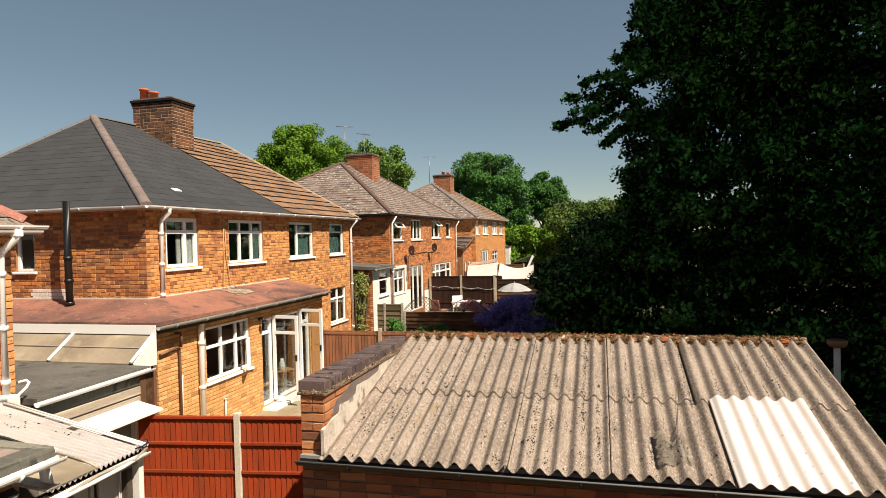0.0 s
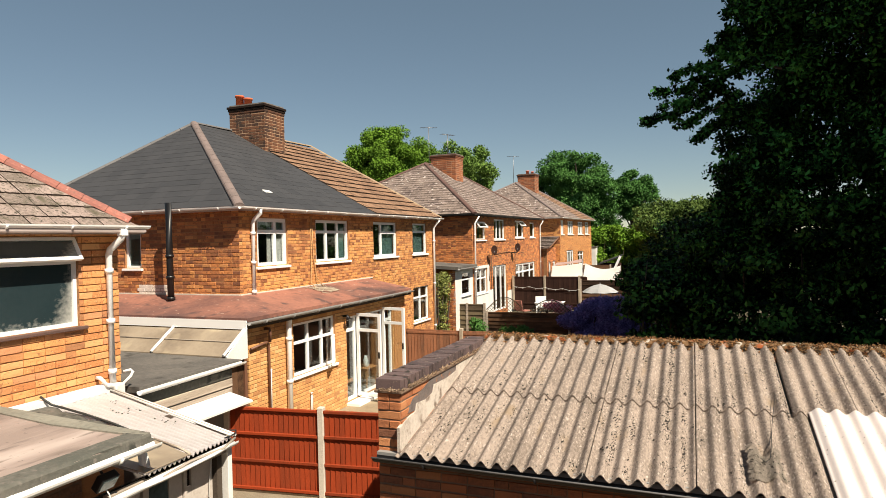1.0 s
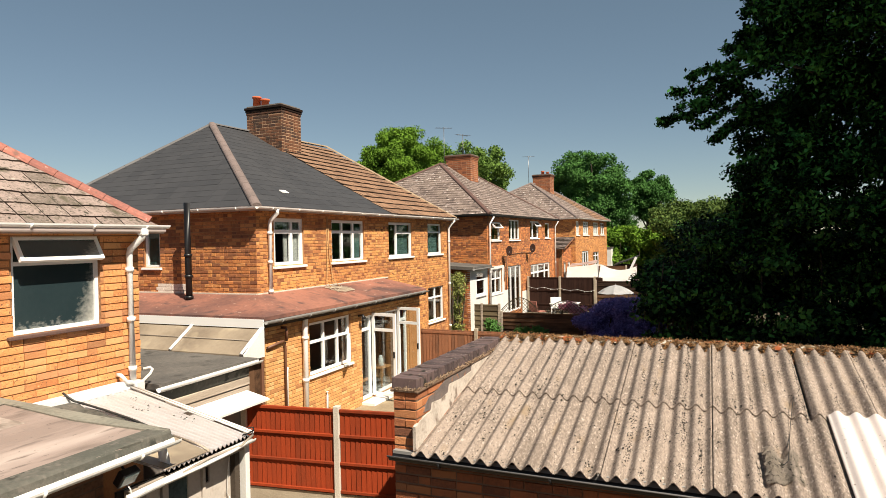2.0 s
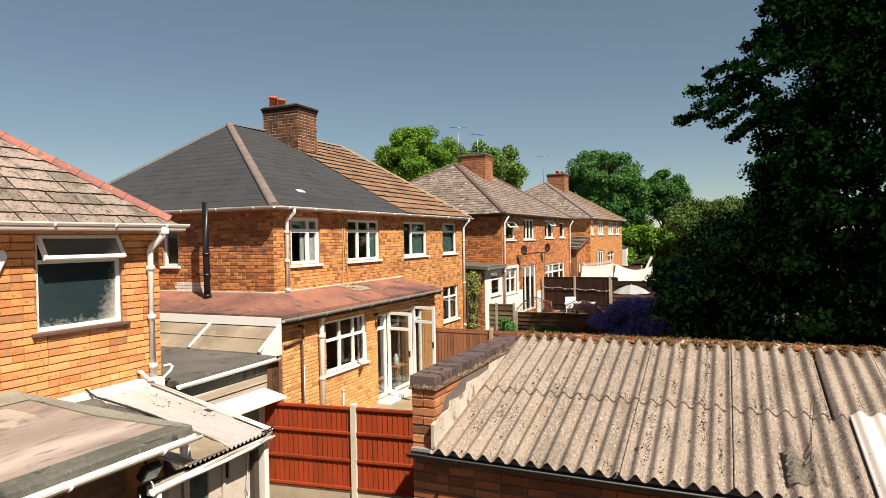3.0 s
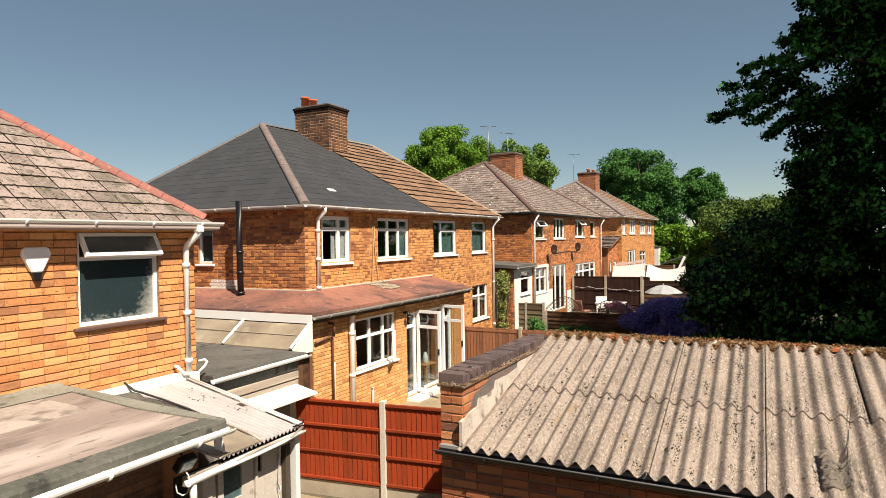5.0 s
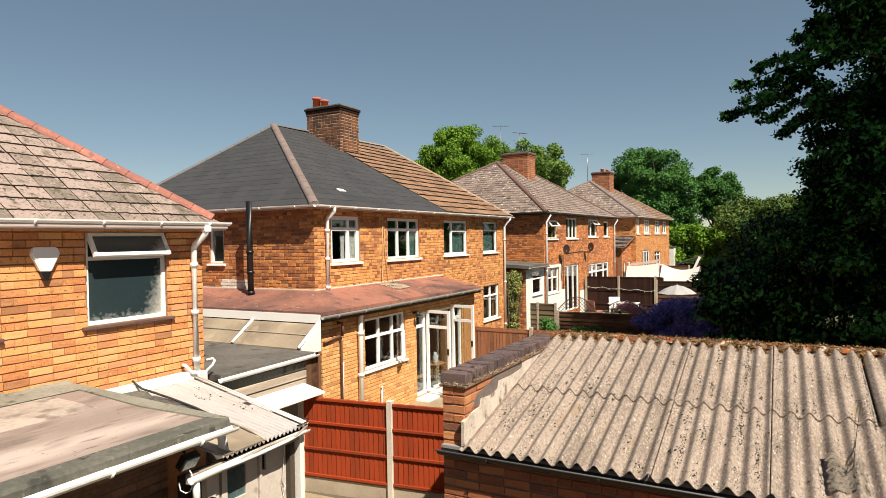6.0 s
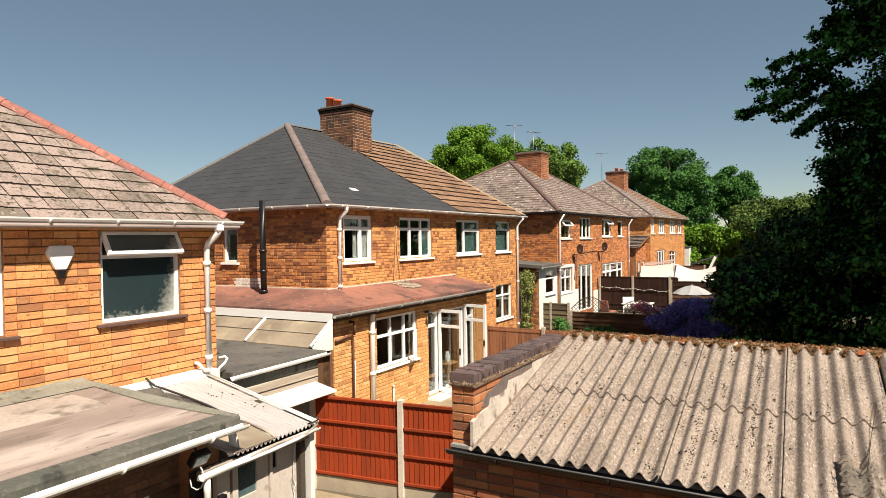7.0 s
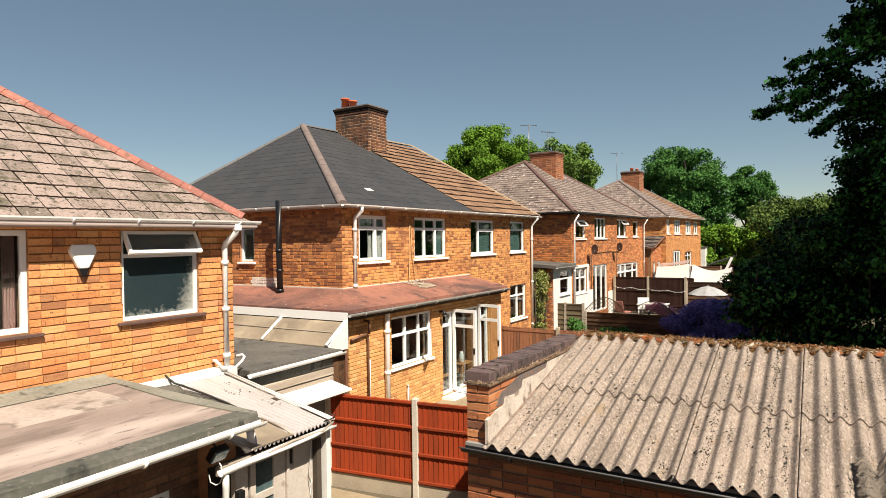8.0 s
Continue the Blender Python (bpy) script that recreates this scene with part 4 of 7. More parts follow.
# ---- rear extension of the first pair ----
def extension():
    e = thing("rear_extension", pose(-7.64, 9.89, 0), "single-storey orange brick rear extension with a red-brown felt roof", "extension")
    fx, fy = fl_x(0.0), fl_my(0.0)
    L, H, b = 6.86, 2.78, 0.1
    openings = [(1.42, 3.05, 1.47, 2.58), (3.56, 6.05, 0.42, 2.47)]
    wall = part("wall", wall_bm(0, L, b, H, openings, fx, 0.25), MORTAR_PALE, e)
    bricks_joined("brickwork", brick_rects(0, L, b, H, openings, CF, BF, 0.013, 41, 0.4), fx, BRICK_EXT, wall)
    side = part("wall", wall_bm(-5.5, -0.25, b, H, [], fy, 0.25), MORTAR_PALE, e)
    bricks_joined("brickwork", brick_rects(-5.5, 0.006, b, H, [], CF, BF, 0.013, 42, 0.4), fy, BRICK_EXT, side)
    bm = bmesh.new()
    box(bm, -1.0, -0.25, L - 0.25, L, b, H)
    part("wall", bm, BRICK_EXT, e)
    bm = bmesh.new()
    box(bm, -1.0, -0.26, 0.26, L - 0.26, b, 0.36)
    box(bm, -1.0, -0.26, 0.26, L - 0.26, 2.66, H)
    box(bm, -1.0, -0.26, 3.2, 3.3, 0.36, 2.66)
    part("inner_wall", bm, DARK_ROOM, e)
    window(e, fx, *openings[0], cols=(0.36, 0.7), transom=0.62)
    leaf_frame(e, Matrix.Translation((0.0, 3.0, 1.50)) @ pose(0, 0, 0, 0, 0, -62), 0.5, 0.64, bar=0.045)
    o = openings[1]
    fr = window(e, fx, 3.56, 6.05, 0.42, 2.47, cols=(0.19, 0.78), transom=0.83, transom_cols=(0, 2), bar=0.07, sill=False, pane=GLASS, name="door_frame")
    for u, turn in ((4.08, -96), (5.46, -98)):
        mm = Matrix.Translation((0.0, u, 0.47)) @ pose(0, 0, 0, 0, 0, 90 + turn)
        leaf = leaf_frame(e, mm, 0.70, 2.03, bar=0.07, name="door_leaf", mid=1.62)
        bm = bmesh.new()
        box(bm, 0.64, 0.68, -0.05, 0.05, 0.95, 1.1, mm)
        part("handle", bm, BLACK_PLASTIC, leaf)
    bm = bmesh.new()
    box(bm, 0.012, 0.045, 6.10, 6.80, 0.42, 2.36, bevel=0.006)
    for a, b in ((0.55, 1.25), (1.4, 2.25)):
        box(bm, 0.045, 0.058, 6.2, 6.7, a, b, bevel=0.006)
    part("timber_panel", bm, ORANGE_WOOD, e, "varnished orange-brown timber panel beside the doors")
    bm = bmesh.new()
    box(bm, 0.0, 0.35, 3.5, 6.1, 0.30, 0.40)
    part("door_sill", bm, UPVC, e)
    # the roof: two slopes that meet over the corner
    bm = bmesh.new()
    sheet(bm, [(0.22, -0.29, 2.92), (0.22, L, 2.90), (-1.0, L - 0.3, 3.2), (-1.0, 1.02, 3.2)], 0.07)
    sheet(bm, [(0.22, -0.29, 2.92), (-1.0, 1.02, 3.2), (-6.0, 1.02, 3.2), (-6.0, -0.29, 2.92)], 0.07)
    part("roof", bm, FELT_RED, e)
    bm = bmesh.new()
    box(bm, -6.0, 0.215, -0.31, -0.28, 2.72, 2.88)
    part("fascia", bm, UPVC, e)
    bm = bmesh.new()
    box(bm, 0.18, 0.21, -0.28, L, 2.72, 2.86)
    # the dark colour stands in for shadow under the gutter
    part("fascia", bm, BARK, e)
    gutter(e, [(0.27, L, 2.84), (0.27, -0.3, 2.84)], 0.055, LEAD, 0.8)
    downpipe(e, [(0.17, 1.12, 2.82), (0.11, 1.14, 2.70), (0.09, 1.15, 2.60), (0.08, 1.16, 0.3)], 0.055, UPVC)
    downpipe(e, [(0.05, 0.0, 2.30), (0.05, 0.48, 2.36), (0.06, 0.52, 2.32), (0.06, 0.53, 2.2), (0.06, 0.53, 0.6)], 0.024, WASTE_BROWN, False, "waste_pipe")
    downpipe(e, [(0.0, 0.50, 2.62), (0.10, 0.50, 2.62), (0.12, 0.50, 2.56), (0.10, 0.51, 2.36)], 0.03, WASTE_BROWN, False, "overflow_pipe")
    downpipe(e, [(0.05, 0.58, 1.82), (0.05, 0.57, 1.75), (0.05, 0.55, 0.6)], 0.03, UPVC, False, "standpipe")
    downpipe(e, [(0.05, 1.97, 1.02), (0.05, 1.97, 0.95), (0.05, 1.95, 0.4)], 0.03, UPVC, False, "standpipe")
    bm = bmesh.new()
    tube(bm, [(0.0, 3.42, 2.5), (0.12, 3.42, 2.52), (0.16, 3.42, 2.42)], [0.03, 0.03, 0.07], 10)
    part("wall_lamp", bm, BLACK_PLASTIC, e)
    return e


ext = extension()


def indoor_table():
    t = thing("side_table", pose(-8.15, 15.25, 0.37), "small brown side table just inside the open doors", "table")
    bm = bmesh.new()
    box(bm, -0.22, 0.22, -0.30, 0.30, 0.50, 0.53, bevel=0.006)
    part("tabletop", bm, ORANGE_WOOD, t)
    for x in (-0.18, 0.18):
        for y in (-0.26, 0.26):
            bm = bmesh.new()
            box(bm, x - 0.02, x + 0.02, y - 0.02, y + 0.02, 0, 0.50, bevel=0.004)
            part("leg", bm, ORANGE_WOOD, t)
    j = thing("jar", pose(-8.10, 15.20, 0.90), "tall white jar on the side table", "jar")
    bm = bmesh.new()
    tube(bm, [(0, 0, 0), (0, 0, 0.02), (0, 0, 0.20), (0, 0, 0.25), (0, 0, 0.30)], [0.06, 0.075, 0.075, 0.045, 0.045], 14)
    part("body", bm, UPVC, j)


indoor_table()


def lean_to():
    """The clear roof over the side passage, between the extension and the outhouse."""
    e = thing("lean_to_roof", pose(-7.45, 9.05, 0), "twin-wall polycarbonate lean-to roof with white glazing bars", "roof")
    bm = bmesh.new()
    for a, b in ((-3.9, -1.72), (-1.68, -0.06)):
        sheet(bm, [(a, 0.0, 2.32), (b, 0.0, 2.32), (b, 0.53, 2.70), (a, 0.53, 2.70)], 0.02)
    part("sheet", bm, POLY, e)
    cord("seam", e, [(-3.85, 0.27, 2.535), (-0.1, 0.27, 2.535)], 0.008, BEIGE)
    for x in (-1.7, -0.03):
        bm = bmesh.new()
        tube(bm, [(x, -0.02, 2.335), (x, 0.54, 2.72)], 0.03, 6)
        part("glazing_bar", bm, UPVC, e)
    bm = bmesh.new()
    prism(bm, [(0.0, 2.2), (0.55, 2.2), (0.55, 2.74), (0.0, 2.32)], "x", 0.0, 0.03)
    part("cheek", bm, UPVC_OLD, e)
    return e


lean_to()


def outhouse():
    """The low building between the two houses."""
    e = thing("outhouse", pose(-7.15, 6.9, 0), "low outhouse with a dark felt roof and weathered boarding", "outhouse")
    bm = bmesh.new()
    sheet(bm, [(0.05, 0.0, 2.30), (0.05, 2.12, 2.30), (-4.0, 2.12, 2.32), (-4.0, 0.0, 2.32)], 0.09)
    part("roof", bm, FELT_DARK, e)
    gutter(e, [(0.1, 2.14, 2.27), (0.1, -0.05, 2.25)], 0.055, brackets=0)
    for k in range(4):
        bm = bmesh.new()
        z = 2.04 - 0.155 * k
        box(bm, -0.02, 0.02 + 0.006 * (k % 2), 0.05, 1.93, z, z + 0.13, bevel=0.008)
        part("board", bm, WOOD_GREY if k else FELT_EDGE, e)
    bm = bmesh.new()
    box(bm, -4.0, -0.03, 0.05, 1.93, 0.0, 2.2)
    part("body", bm, DARK_ROOM, e)
    bm = bmesh.new()
    sheet(bm, [(0.5, 0.1, 1.70), (0.5, 1.85, 1.70), (0.03, 1.85, 1.80), (0.03, 0.1, 1.80)], 0.03)
    part("canopy", bm, UPVC_OLD, e)
    return e


outhouse()


def flank_shade_boards():
    """Dark boards, added beside the extension, that stand in for shade on its flank wall."""
    g = thing("flank_shade_boards", pose(-7.62, 8.86, 0), "narrow dark brown boards added for the shaded flank of the brick extension", "gate")
    for k in range(5):
        bm = bmesh.new()
        box(bm, 0, 0.022 + 0.008 * (k % 2), 0.165 * k, 0.165 * k + 0.155, 0.12, 2.24, bevel=0.004)
        part("board", bm, FENCE_LAP, g)
    bm = bmesh.new()
    box(bm, -0.03, 0.05, 0.83, 0.90, 0.0, 2.26, bevel=0.005)
    part("post", bm, WASTE_BROWN, g)
    for z in (0.4, 1.9):
        bm = bmesh.new()
        box(bm, -0.04, 0, 0, 0.83, z, z + 0.09, bevel=0.004)
        part("rail", bm, FENCE_BROWN, g)


flank_shade_boards()


# ---- the near house ----
def near_house():
    h = thing("near_house", pose(-7.39, 6.85, 0), "orange brick house with a weathered grey-brown tiled hip roof", "house", "houses")
    fx = fl_x(0.0)
    ez = 4.50
    openings = [(-1.77, -0.61, 3.25, 4.42), (-4.6, -2.88, 3.26, 4.42)]
    wall = part("wall", wall_bm(-11, 0, 0.0, ez, openings, fx, 0.28), MORTAR, h)
    rects = brick_rects(-11, 0, 2.2, ez, openings, CO, BL, 0.009, 51, 0.16)
    rects = [r for r in rects if r[1] > -4.9]
    NEAR_RECTS.append((rects, fx, wall))
    bm = bmesh.new()
    box(bm, -9, -0.28, -0.28, 0, 0, ez)
    box(bm, -9, -8.7, -11, -0.28, 0, ez)
    box(bm, -8.7, -0.28, -11, -10.7, 0, ez)
    part("wall", bm, BRICK_FAR, h)
    bm = bmesh.new()
    box(bm, -8.7, -0.3, -10.7, -0.3, 2.3, 2.5)
    box(bm, -2.5, -2.4, -10.7, -0.3, 2.5, ez)
    part("inner_wall", bm, DARK_ROOM, h)
    window(h, fx, *openings[0], cols=(), transom=0.72, pane=BATHROOM_GLASS, sill=False, bar=0.05)
    m = Matrix.Translation((-0.03, -1.74, 4.41)) @ Matrix(((0, 1, 0, 0), (1, 0, 0, 0), (0, 0, 1, 0), (0, 0, 0, 1))) @ pose(0, 0, 0, 180 + 28, 0, 0)
    leaf_frame(h, m, 1.10, 0.33, pane=BATHROOM_GLASS, bar=0.045, name="top_vent")
    window(h, fx, *openings[1], cols=(0.5,), transom=0, sill=False, bar=0.06)
    for a, b in ((-1.85, -0.53), (-4.7, -2.75)):
        bm = bmesh.new()
        box(bm, -0.06, 0.065, a, b, 3.203, 3.245, bevel=0.008)
        part("sill", bm, RIDGE_DARK, h)
    for k in range(9):
        bm = bmesh.new()
        y = -3.15 - 0.10 * k
        box(bm, -0.03, 0.03, -0.002, 0.002, 3.3, 4.38, Matrix.Translation((-0.16, y, 0)) @ pose(0, 0, 0, 0, 0, 62 + 9 * math.sin(k * 2.3)))
        part("blind_slat", bm, CURTAIN, h)
    bm = bmesh.new()
    rows = [[bm.verts.new((-0.17 + 0.02 * math.sin(k * 1.9), -3.08 + 0.13 * k / 14, z)) for k in range(15)] for z in (3.29, 3.30, 4.38, 4.39)]
    for p, q in zip(rows, rows[1:]):
        for k in range(14):
            bm.faces.new((p[k], p[k + 1], q[k + 1], q[k])).smooth = True
    bmesh.ops.solidify(bm, geom=bm.faces[:], thickness=0.004)
    part("curtain", bm, PINK_CLOTH, h)
    over = 0.26
    R = 5.0
    A, B = (over, -11, ez + 0.06), (over, over, ez + 0.06)
    E, F_ = (over - R, -11, ez + 0.06 + R * 0.785), (over - R, over - R, ez + 0.06 + R * 0.785)
    G = (over - 2 * R, over, ez + 0.06)
    bm = bmesh.new()
    v = [bm.verts.new((c[0], c[1], c[2] - 0.06)) for c in (A, B, F_, E, G, (G[0], -11, G[2]))]
    for f in ((0, 1, 2, 3), (1, 4, 2), (4, 5, 3, 2), (5, 0, 3), (0, 5, 4, 1)):
        bm.faces.new([v[k] for k in f])
    bmesh.ops.recalc_face_normals(bm, faces=bm.faces[:])
    roof = part("roof", bm, TILE_NEAR, h)
    NEAR_ROOF.append((roof, A, B, E, F_))
    up = Vector((-0.02, -0.02, -0.055))
    ridge_caps(roof, Vector(B).lerp(Vector(F_), 0.026) + up, Vector(F_) + up, 0.13, RIDGE_PINK, 0.33, "hip_tile")
    bm = bmesh.new()
    box(bm, 0.012, over - 0.03, -11, over - 0.03, ez - 0.03, ez - 0.002)
    part("soffit", bm, UPVC_OLD, h)
    bm = bmesh.new()
    box(bm, over - 0.03, over, -11, over - 0.02, ez - 0.05, ez + 0.05)
    box(bm, over, over + 0.075, -11, over - 0.04, ez - 0.035, ez + 0.045, bevel=0.02)
    part("fascia", bm, FASCIA_PINK, h)
    gutter(h, [(over + 0.06, over, ez + 0.068), (over + 0.06, -11, ez + 0.068)], 0.05, UPVC, brackets=0.8)
    downpipe(h, [(over + 0.05, -0.17, ez + 0.03), (over + 0.05, -0.17, ez - 0.06), (over + 0.03, -0.18, ez - 0.11), (0.10, -0.20, ez - 0.26), (0.07, -0.20, ez - 0.33), (0.07, -0.19, 2.35)], 0.045, UPVC)
    bm = bmesh.new()
    box(bm, over + 0.0, over + 0.10, -0.225, -0.115, ez - 0.075, ez + 0.02, bevel=0.012)
    part("gutter_outlet", bm, UPVC, h)
    return h


NEAR_RECTS, NEAR_ROOF = [], []
near = near_house()


def alarm_box():
    a = thing("alarm_box", pose(-7.38, 4.56, 4.08), "white and grey burglar alarm box on the brick wall", "alarm box")
    bm = bmesh.new()
    prism(bm, [(-0.13, 0.17), (0.13, 0.17), (0.165, 0.09), (0.06, -0.12), (-0.06, -0.12), (-0.165, 0.09)], "x", 0.0, 0.07)
    bmesh.ops.bevel(bm, geom=bm.edges[:], offset=0.012, segments=2, affect="EDGES")
    part("cover", bm, UPVC, a)
    bm = bmesh.new()
    prism(bm, [(-0.058, -0.125), (0.058, -0.125), (0.025, -0.215), (-0.025, -0.215)], "x", 0.004, 0.06)
    part("strobe", bm, BLACK_PLASTIC, a)


alarm_box()


def rear_flat_roof():
    """The near house's rear extension with its felt roof, and the clear corrugated lean-to beside it."""
    e = thing("flat_roof_extension", pose(-4.73, 4.83, 0), "brick rear extension with a weathered grey felt flat roof", "extension")
    bm = bmesh.new()
    sheet(bm, [(0, 0, 2.47), (0, -9, 2.47), (-2.64, -9, 2.575), (-2.64, 0, 2.575)], 0.10)
    part("roof", bm, FELT, e)
    def felt_strip(name, rows_at, y0, y1, seed):
        """A lapped strip of felt with an uneven edge, drawn along y over a profile."""
        bm = bmesh.new()
        n = 90
        grid = []
        for j, (x, z) in enumerate(rows_at):
            grid.append([])
            for k in range(n + 1):
                y = y0 + (y1 - y0) * k / n
                w = noise.noise(Vector((y * 2.1, j * 1.7, seed))) + 0.5 * noise.noise(Vector((y * 7.0, j * 2.9, seed)))
                grid[-1].append(bm.verts.new((x + 0.018 * w * (1 if j else 1.6), y, z + 0.007 * w)))
        for p, q in zip(grid, grid[1:]):
            for k in range(n):
                bm.faces.new((p[k], p[k + 1], q[k + 1], q[k]))
        bmesh.ops.recalc_face_normals(bm, faces=bm.faces[:])
        bmesh.ops.solidify(bm, geom=bm.faces[:], thickness=0.006)
        return part(name, bm, FELT_EDGE, e)
    pale = felt_strip("worn_strip", [(-1.45, 2.531), (-1.62, 2.538), (-1.85, 2.548), (-2.05, 2.556), (-2.28, 2.566)], -5.5, -0.42, 5)
    pale.data.materials[0] = FELT_PALE
    felt_strip("edge_trim", [(-0.20, 2.487), (-0.19, 2.496), (-0.10, 2.492), (-0.012, 2.488), (0.006, 2.478), (0.014, 2.46), (0.016, 2.38)], -9, 0.03, 1)
    felt_strip("upstand", [(-2.30, 2.567), (-2.315, 2.573), (-2.46, 2.582), (-2.60, 2.596), (-2.64, 2.612), (-2.652, 2.635)], -9, 0.0, 2).data.materials[0] = FELT_UPSTAND
    bm = bmesh.new()
    sheet(bm, [(0.0, 0.035, 2.489), (0.0, -0.06, 2.487), (-1.1, -0.17, 2.530), (-2.6, -0.08, 2.590), (-2.6, 0.035, 2.590)], 0.11)
    part("edge_trim", bm, FELT_UPSTAND, e)
    gutter(e, [(0.07, 0.06, 2.40), (0.07, -9, 2.40)], 0.055, UPVC_OLD, 0.9)
    op = [(-1.25, -0.45, 0.9, 1.70)]
    wall = part("wall", wall_bm(-9, -0.12, 0, 2.36, op, fl_x(-0.75), 0.24), MORTAR_DARK, e)
    rects = brick_rects(-9, -0.12, 0.5, 2.34, op, CO, BL, 0.014, 61)
    rects = [r for r in rects if r[1] > -4]
    bricks_joined("brickwork", rects, fl_x(-0.75), BRICK_BROWN, wall)
    window(e, fl_x(-0.75), *op[0], cols=(0.5,), transom=0)
    bm = bmesh.new()
    box(bm, -2.6, -1.0, -0.36, -0.12, 0, 2.36)
    part("wall", bm, BRICK_BROWN, e)
    return e


rear_flat_roof()


def corrugated_lean_to():
    e = thing("corrugated_lean_to", pose(-4.85, 4.9, 0), "lean-to porch with clear corrugated roof and cream timber front", "lean-to")
    # the ridges of the sheet run down towards the gutter
    n, wave, top, low = 190, 10, (-2.5, 2.31), (0.05, 2.06)
    rows = []
    bm = bmesh.new()
    for f in (0, 0.005, 0.2, 0.4, 0.6, 0.8, 0.995, 1.0):
        x, z = top[0] + (low[0] - top[0]) * f, top[1] + (low[1] - top[1]) * f
        y0, y1 = -0.04, 1.70 - 0.52 * f
        rows.append([bm.verts.new((x, y0 + (y1 - y0) * k / n, z + 0.021 * math.sin(2 * math.pi * k / wave))) for k in range(n + 1)])
    rg = random.Random(3)
    valley_tone = [[rg.random() for _ in range(n // wave + 1)] for _ in rows]
    for q, (a, b) in enumerate(zip(rows, rows[1:])):
        for k in range(n):
            face = bm.faces.new((a[k], b[k], b[k + 1], a[k + 1]))
            face.smooth = True
            # darker valley faces stand in for the ribs' shading
            if k % wave in (6, 7, 8) and valley_tone[q][k // wave] < 0.85:
                face.material_index = 1
    bmesh.ops.solidify(bm, geom=bm.faces[:], thickness=0.004)
    part("roof_sheet", bm, CLEAR, e).data.materials.append(CLEAR_VALLEY)
    # felt from the flat roof is dressed over the sheet's upper corner
    bm = bmesh.new()
    cols = []
    for k in range(13):
        x = -2.44 + 1.9 * k / 12
        z = 2.31 - 0.098 * (x + 2.5)
        w = 0.80 + 0.03 * math.sin(2.3 * k) - 0.012 * k
        cols.append([bm.verts.new(v) for v in ((x, -0.03, z + 0.10 - 0.05 * k / 12), (x, 0.30, z + 0.055), (x, w - 0.05, z + 0.036), (x, w, z + 0.026))])
    for p, q in zip(cols, cols[1:]):
        for k in range(3):
            bm.faces.new((p[k], q[k], q[k + 1], p[k + 1])).smooth = True
    bmesh.ops.recalc_face_normals(bm, faces=bm.faces[:])
    bmesh.ops.solidify(bm, geom=bm.faces[:], thickness=0.006)
    part("felt_apron", bm, FELT_EDGE, e, "dark felt dressed over the sheet's upper corner")
    cord("hose", e, [(-2.44, 0.70, 2.47), (-2.38, 0.72, 2.42), (-2.34, 0.77, 2.36), (-2.2, 0.81, 2.325), (-1.8, 0.79, 2.285), (-1.3, 0.74, 2.235), (-0.8, 0.66, 2.18)], 0.014, LEAD_DARK)
    rg = random.Random(8)
    dots = []
    for cx, cy, n_ in ((-1.62, 1.10, 9), (-1.60, 1.32, 6), (-0.95, 1.18, 6), (-2.0, 1.35, 5)):
        for _ in range(n_):
            x, y = cx + rg.gauss(0, 0.10), cy + rg.gauss(0, 0.05)
            dots.append((x, y, 2.31 - 0.098 * (x + 2.5) + 0.012, rg.uniform(0.006, 0.016), 0.010))
    tufts("moss", e, dots, TUFT, "dark moss spots on the sheet")
    # a dull sheet lies on the lower corner; a strip stands in for its edge shadow
    def on_roof(x, y):
        return (x, y, 2.31 - 0.098 * (x + 2.5) + 0.024)
    bm = bmesh.new()
    sheet(bm, [on_roof(-0.57, 0.65), on_roof(-0.57, -0.03), on_roof(0.05, -0.03), on_roof(0.05, 0.52)], 0.005)
    part("mending_sheet", bm, POLY, e, "dull tan sheet laid over the roof's lower corner")
    bm = bmesh.new()
    tube(bm, [on_roof(-0.58, 0.66), on_roof(-0.2, 0.62), on_roof(0.05, 0.54)], 0.014, 6)
    part("batten", bm, WOOD_GREY, e)
    bm = bmesh.new()
    m_ = 190
    lo = [bm.verts.new((0.045, -0.04 + 1.22 * k / m_, 2.025)) for k in range(m_ + 1)]
    hi = [bm.verts.new((0.045, -0.04 + 1.22 * k / m_, 2.052 + 0.016 * math.sin(2 * math.pi * k / 10))) for k in range(m_ + 1)]
    for k in range(m_):
        bm.faces.new((lo[k], lo[k + 1], hi[k + 1], hi[k]))
    bmesh.ops.solidify(bm, geom=bm.faces[:], thickness=0.02)
    part("eaves_filler", bm, BARK, e)
    bm = bmesh.new()
    cover = [[bm.verts.new((-0.16 + 0.16 * f, 0.02 + 0.05 * math.sin(2.2 * q / 8), 2.34 - 0.30 * q / 8 - 0.05 * f)) for q in range(9)] for f in (0, 0.5, 1)]
    for p, q in zip(cover, cover[1:]):
        for k in range(8):
            bm.faces.new((p[k], q[k], q[k + 1], p[k + 1])).smooth = True
    bmesh.ops.solidify(bm, geom=bm.faces[:], thickness=0.008)
    part("end_cover", bm, UPVC, e, "curved white plastic cover at the gutter's end")
    bm = bmesh.new()
    box(bm, -0.07, 0.0, -0.42, 1.16, 1.90, 2.00, bevel=0.005)
    part("head_beam", bm, BEIGE, e)
    gutter(e, [(0.08, 1.20, 2.03), (0.08, -0.48, 1.99)], 0.05, UPVC_OLD, 0)
    for y0, y1 in ((-0.14, -0.02), (0.60, 0.64)):
        bm = bmesh.new()
        box(bm, -0.18, -0.10, y0, y1, 0, 1.94, bevel=0.005)
        part("post", bm, CREAM, e)
    # a glazed door in its frame
    bm = bmesh.new()
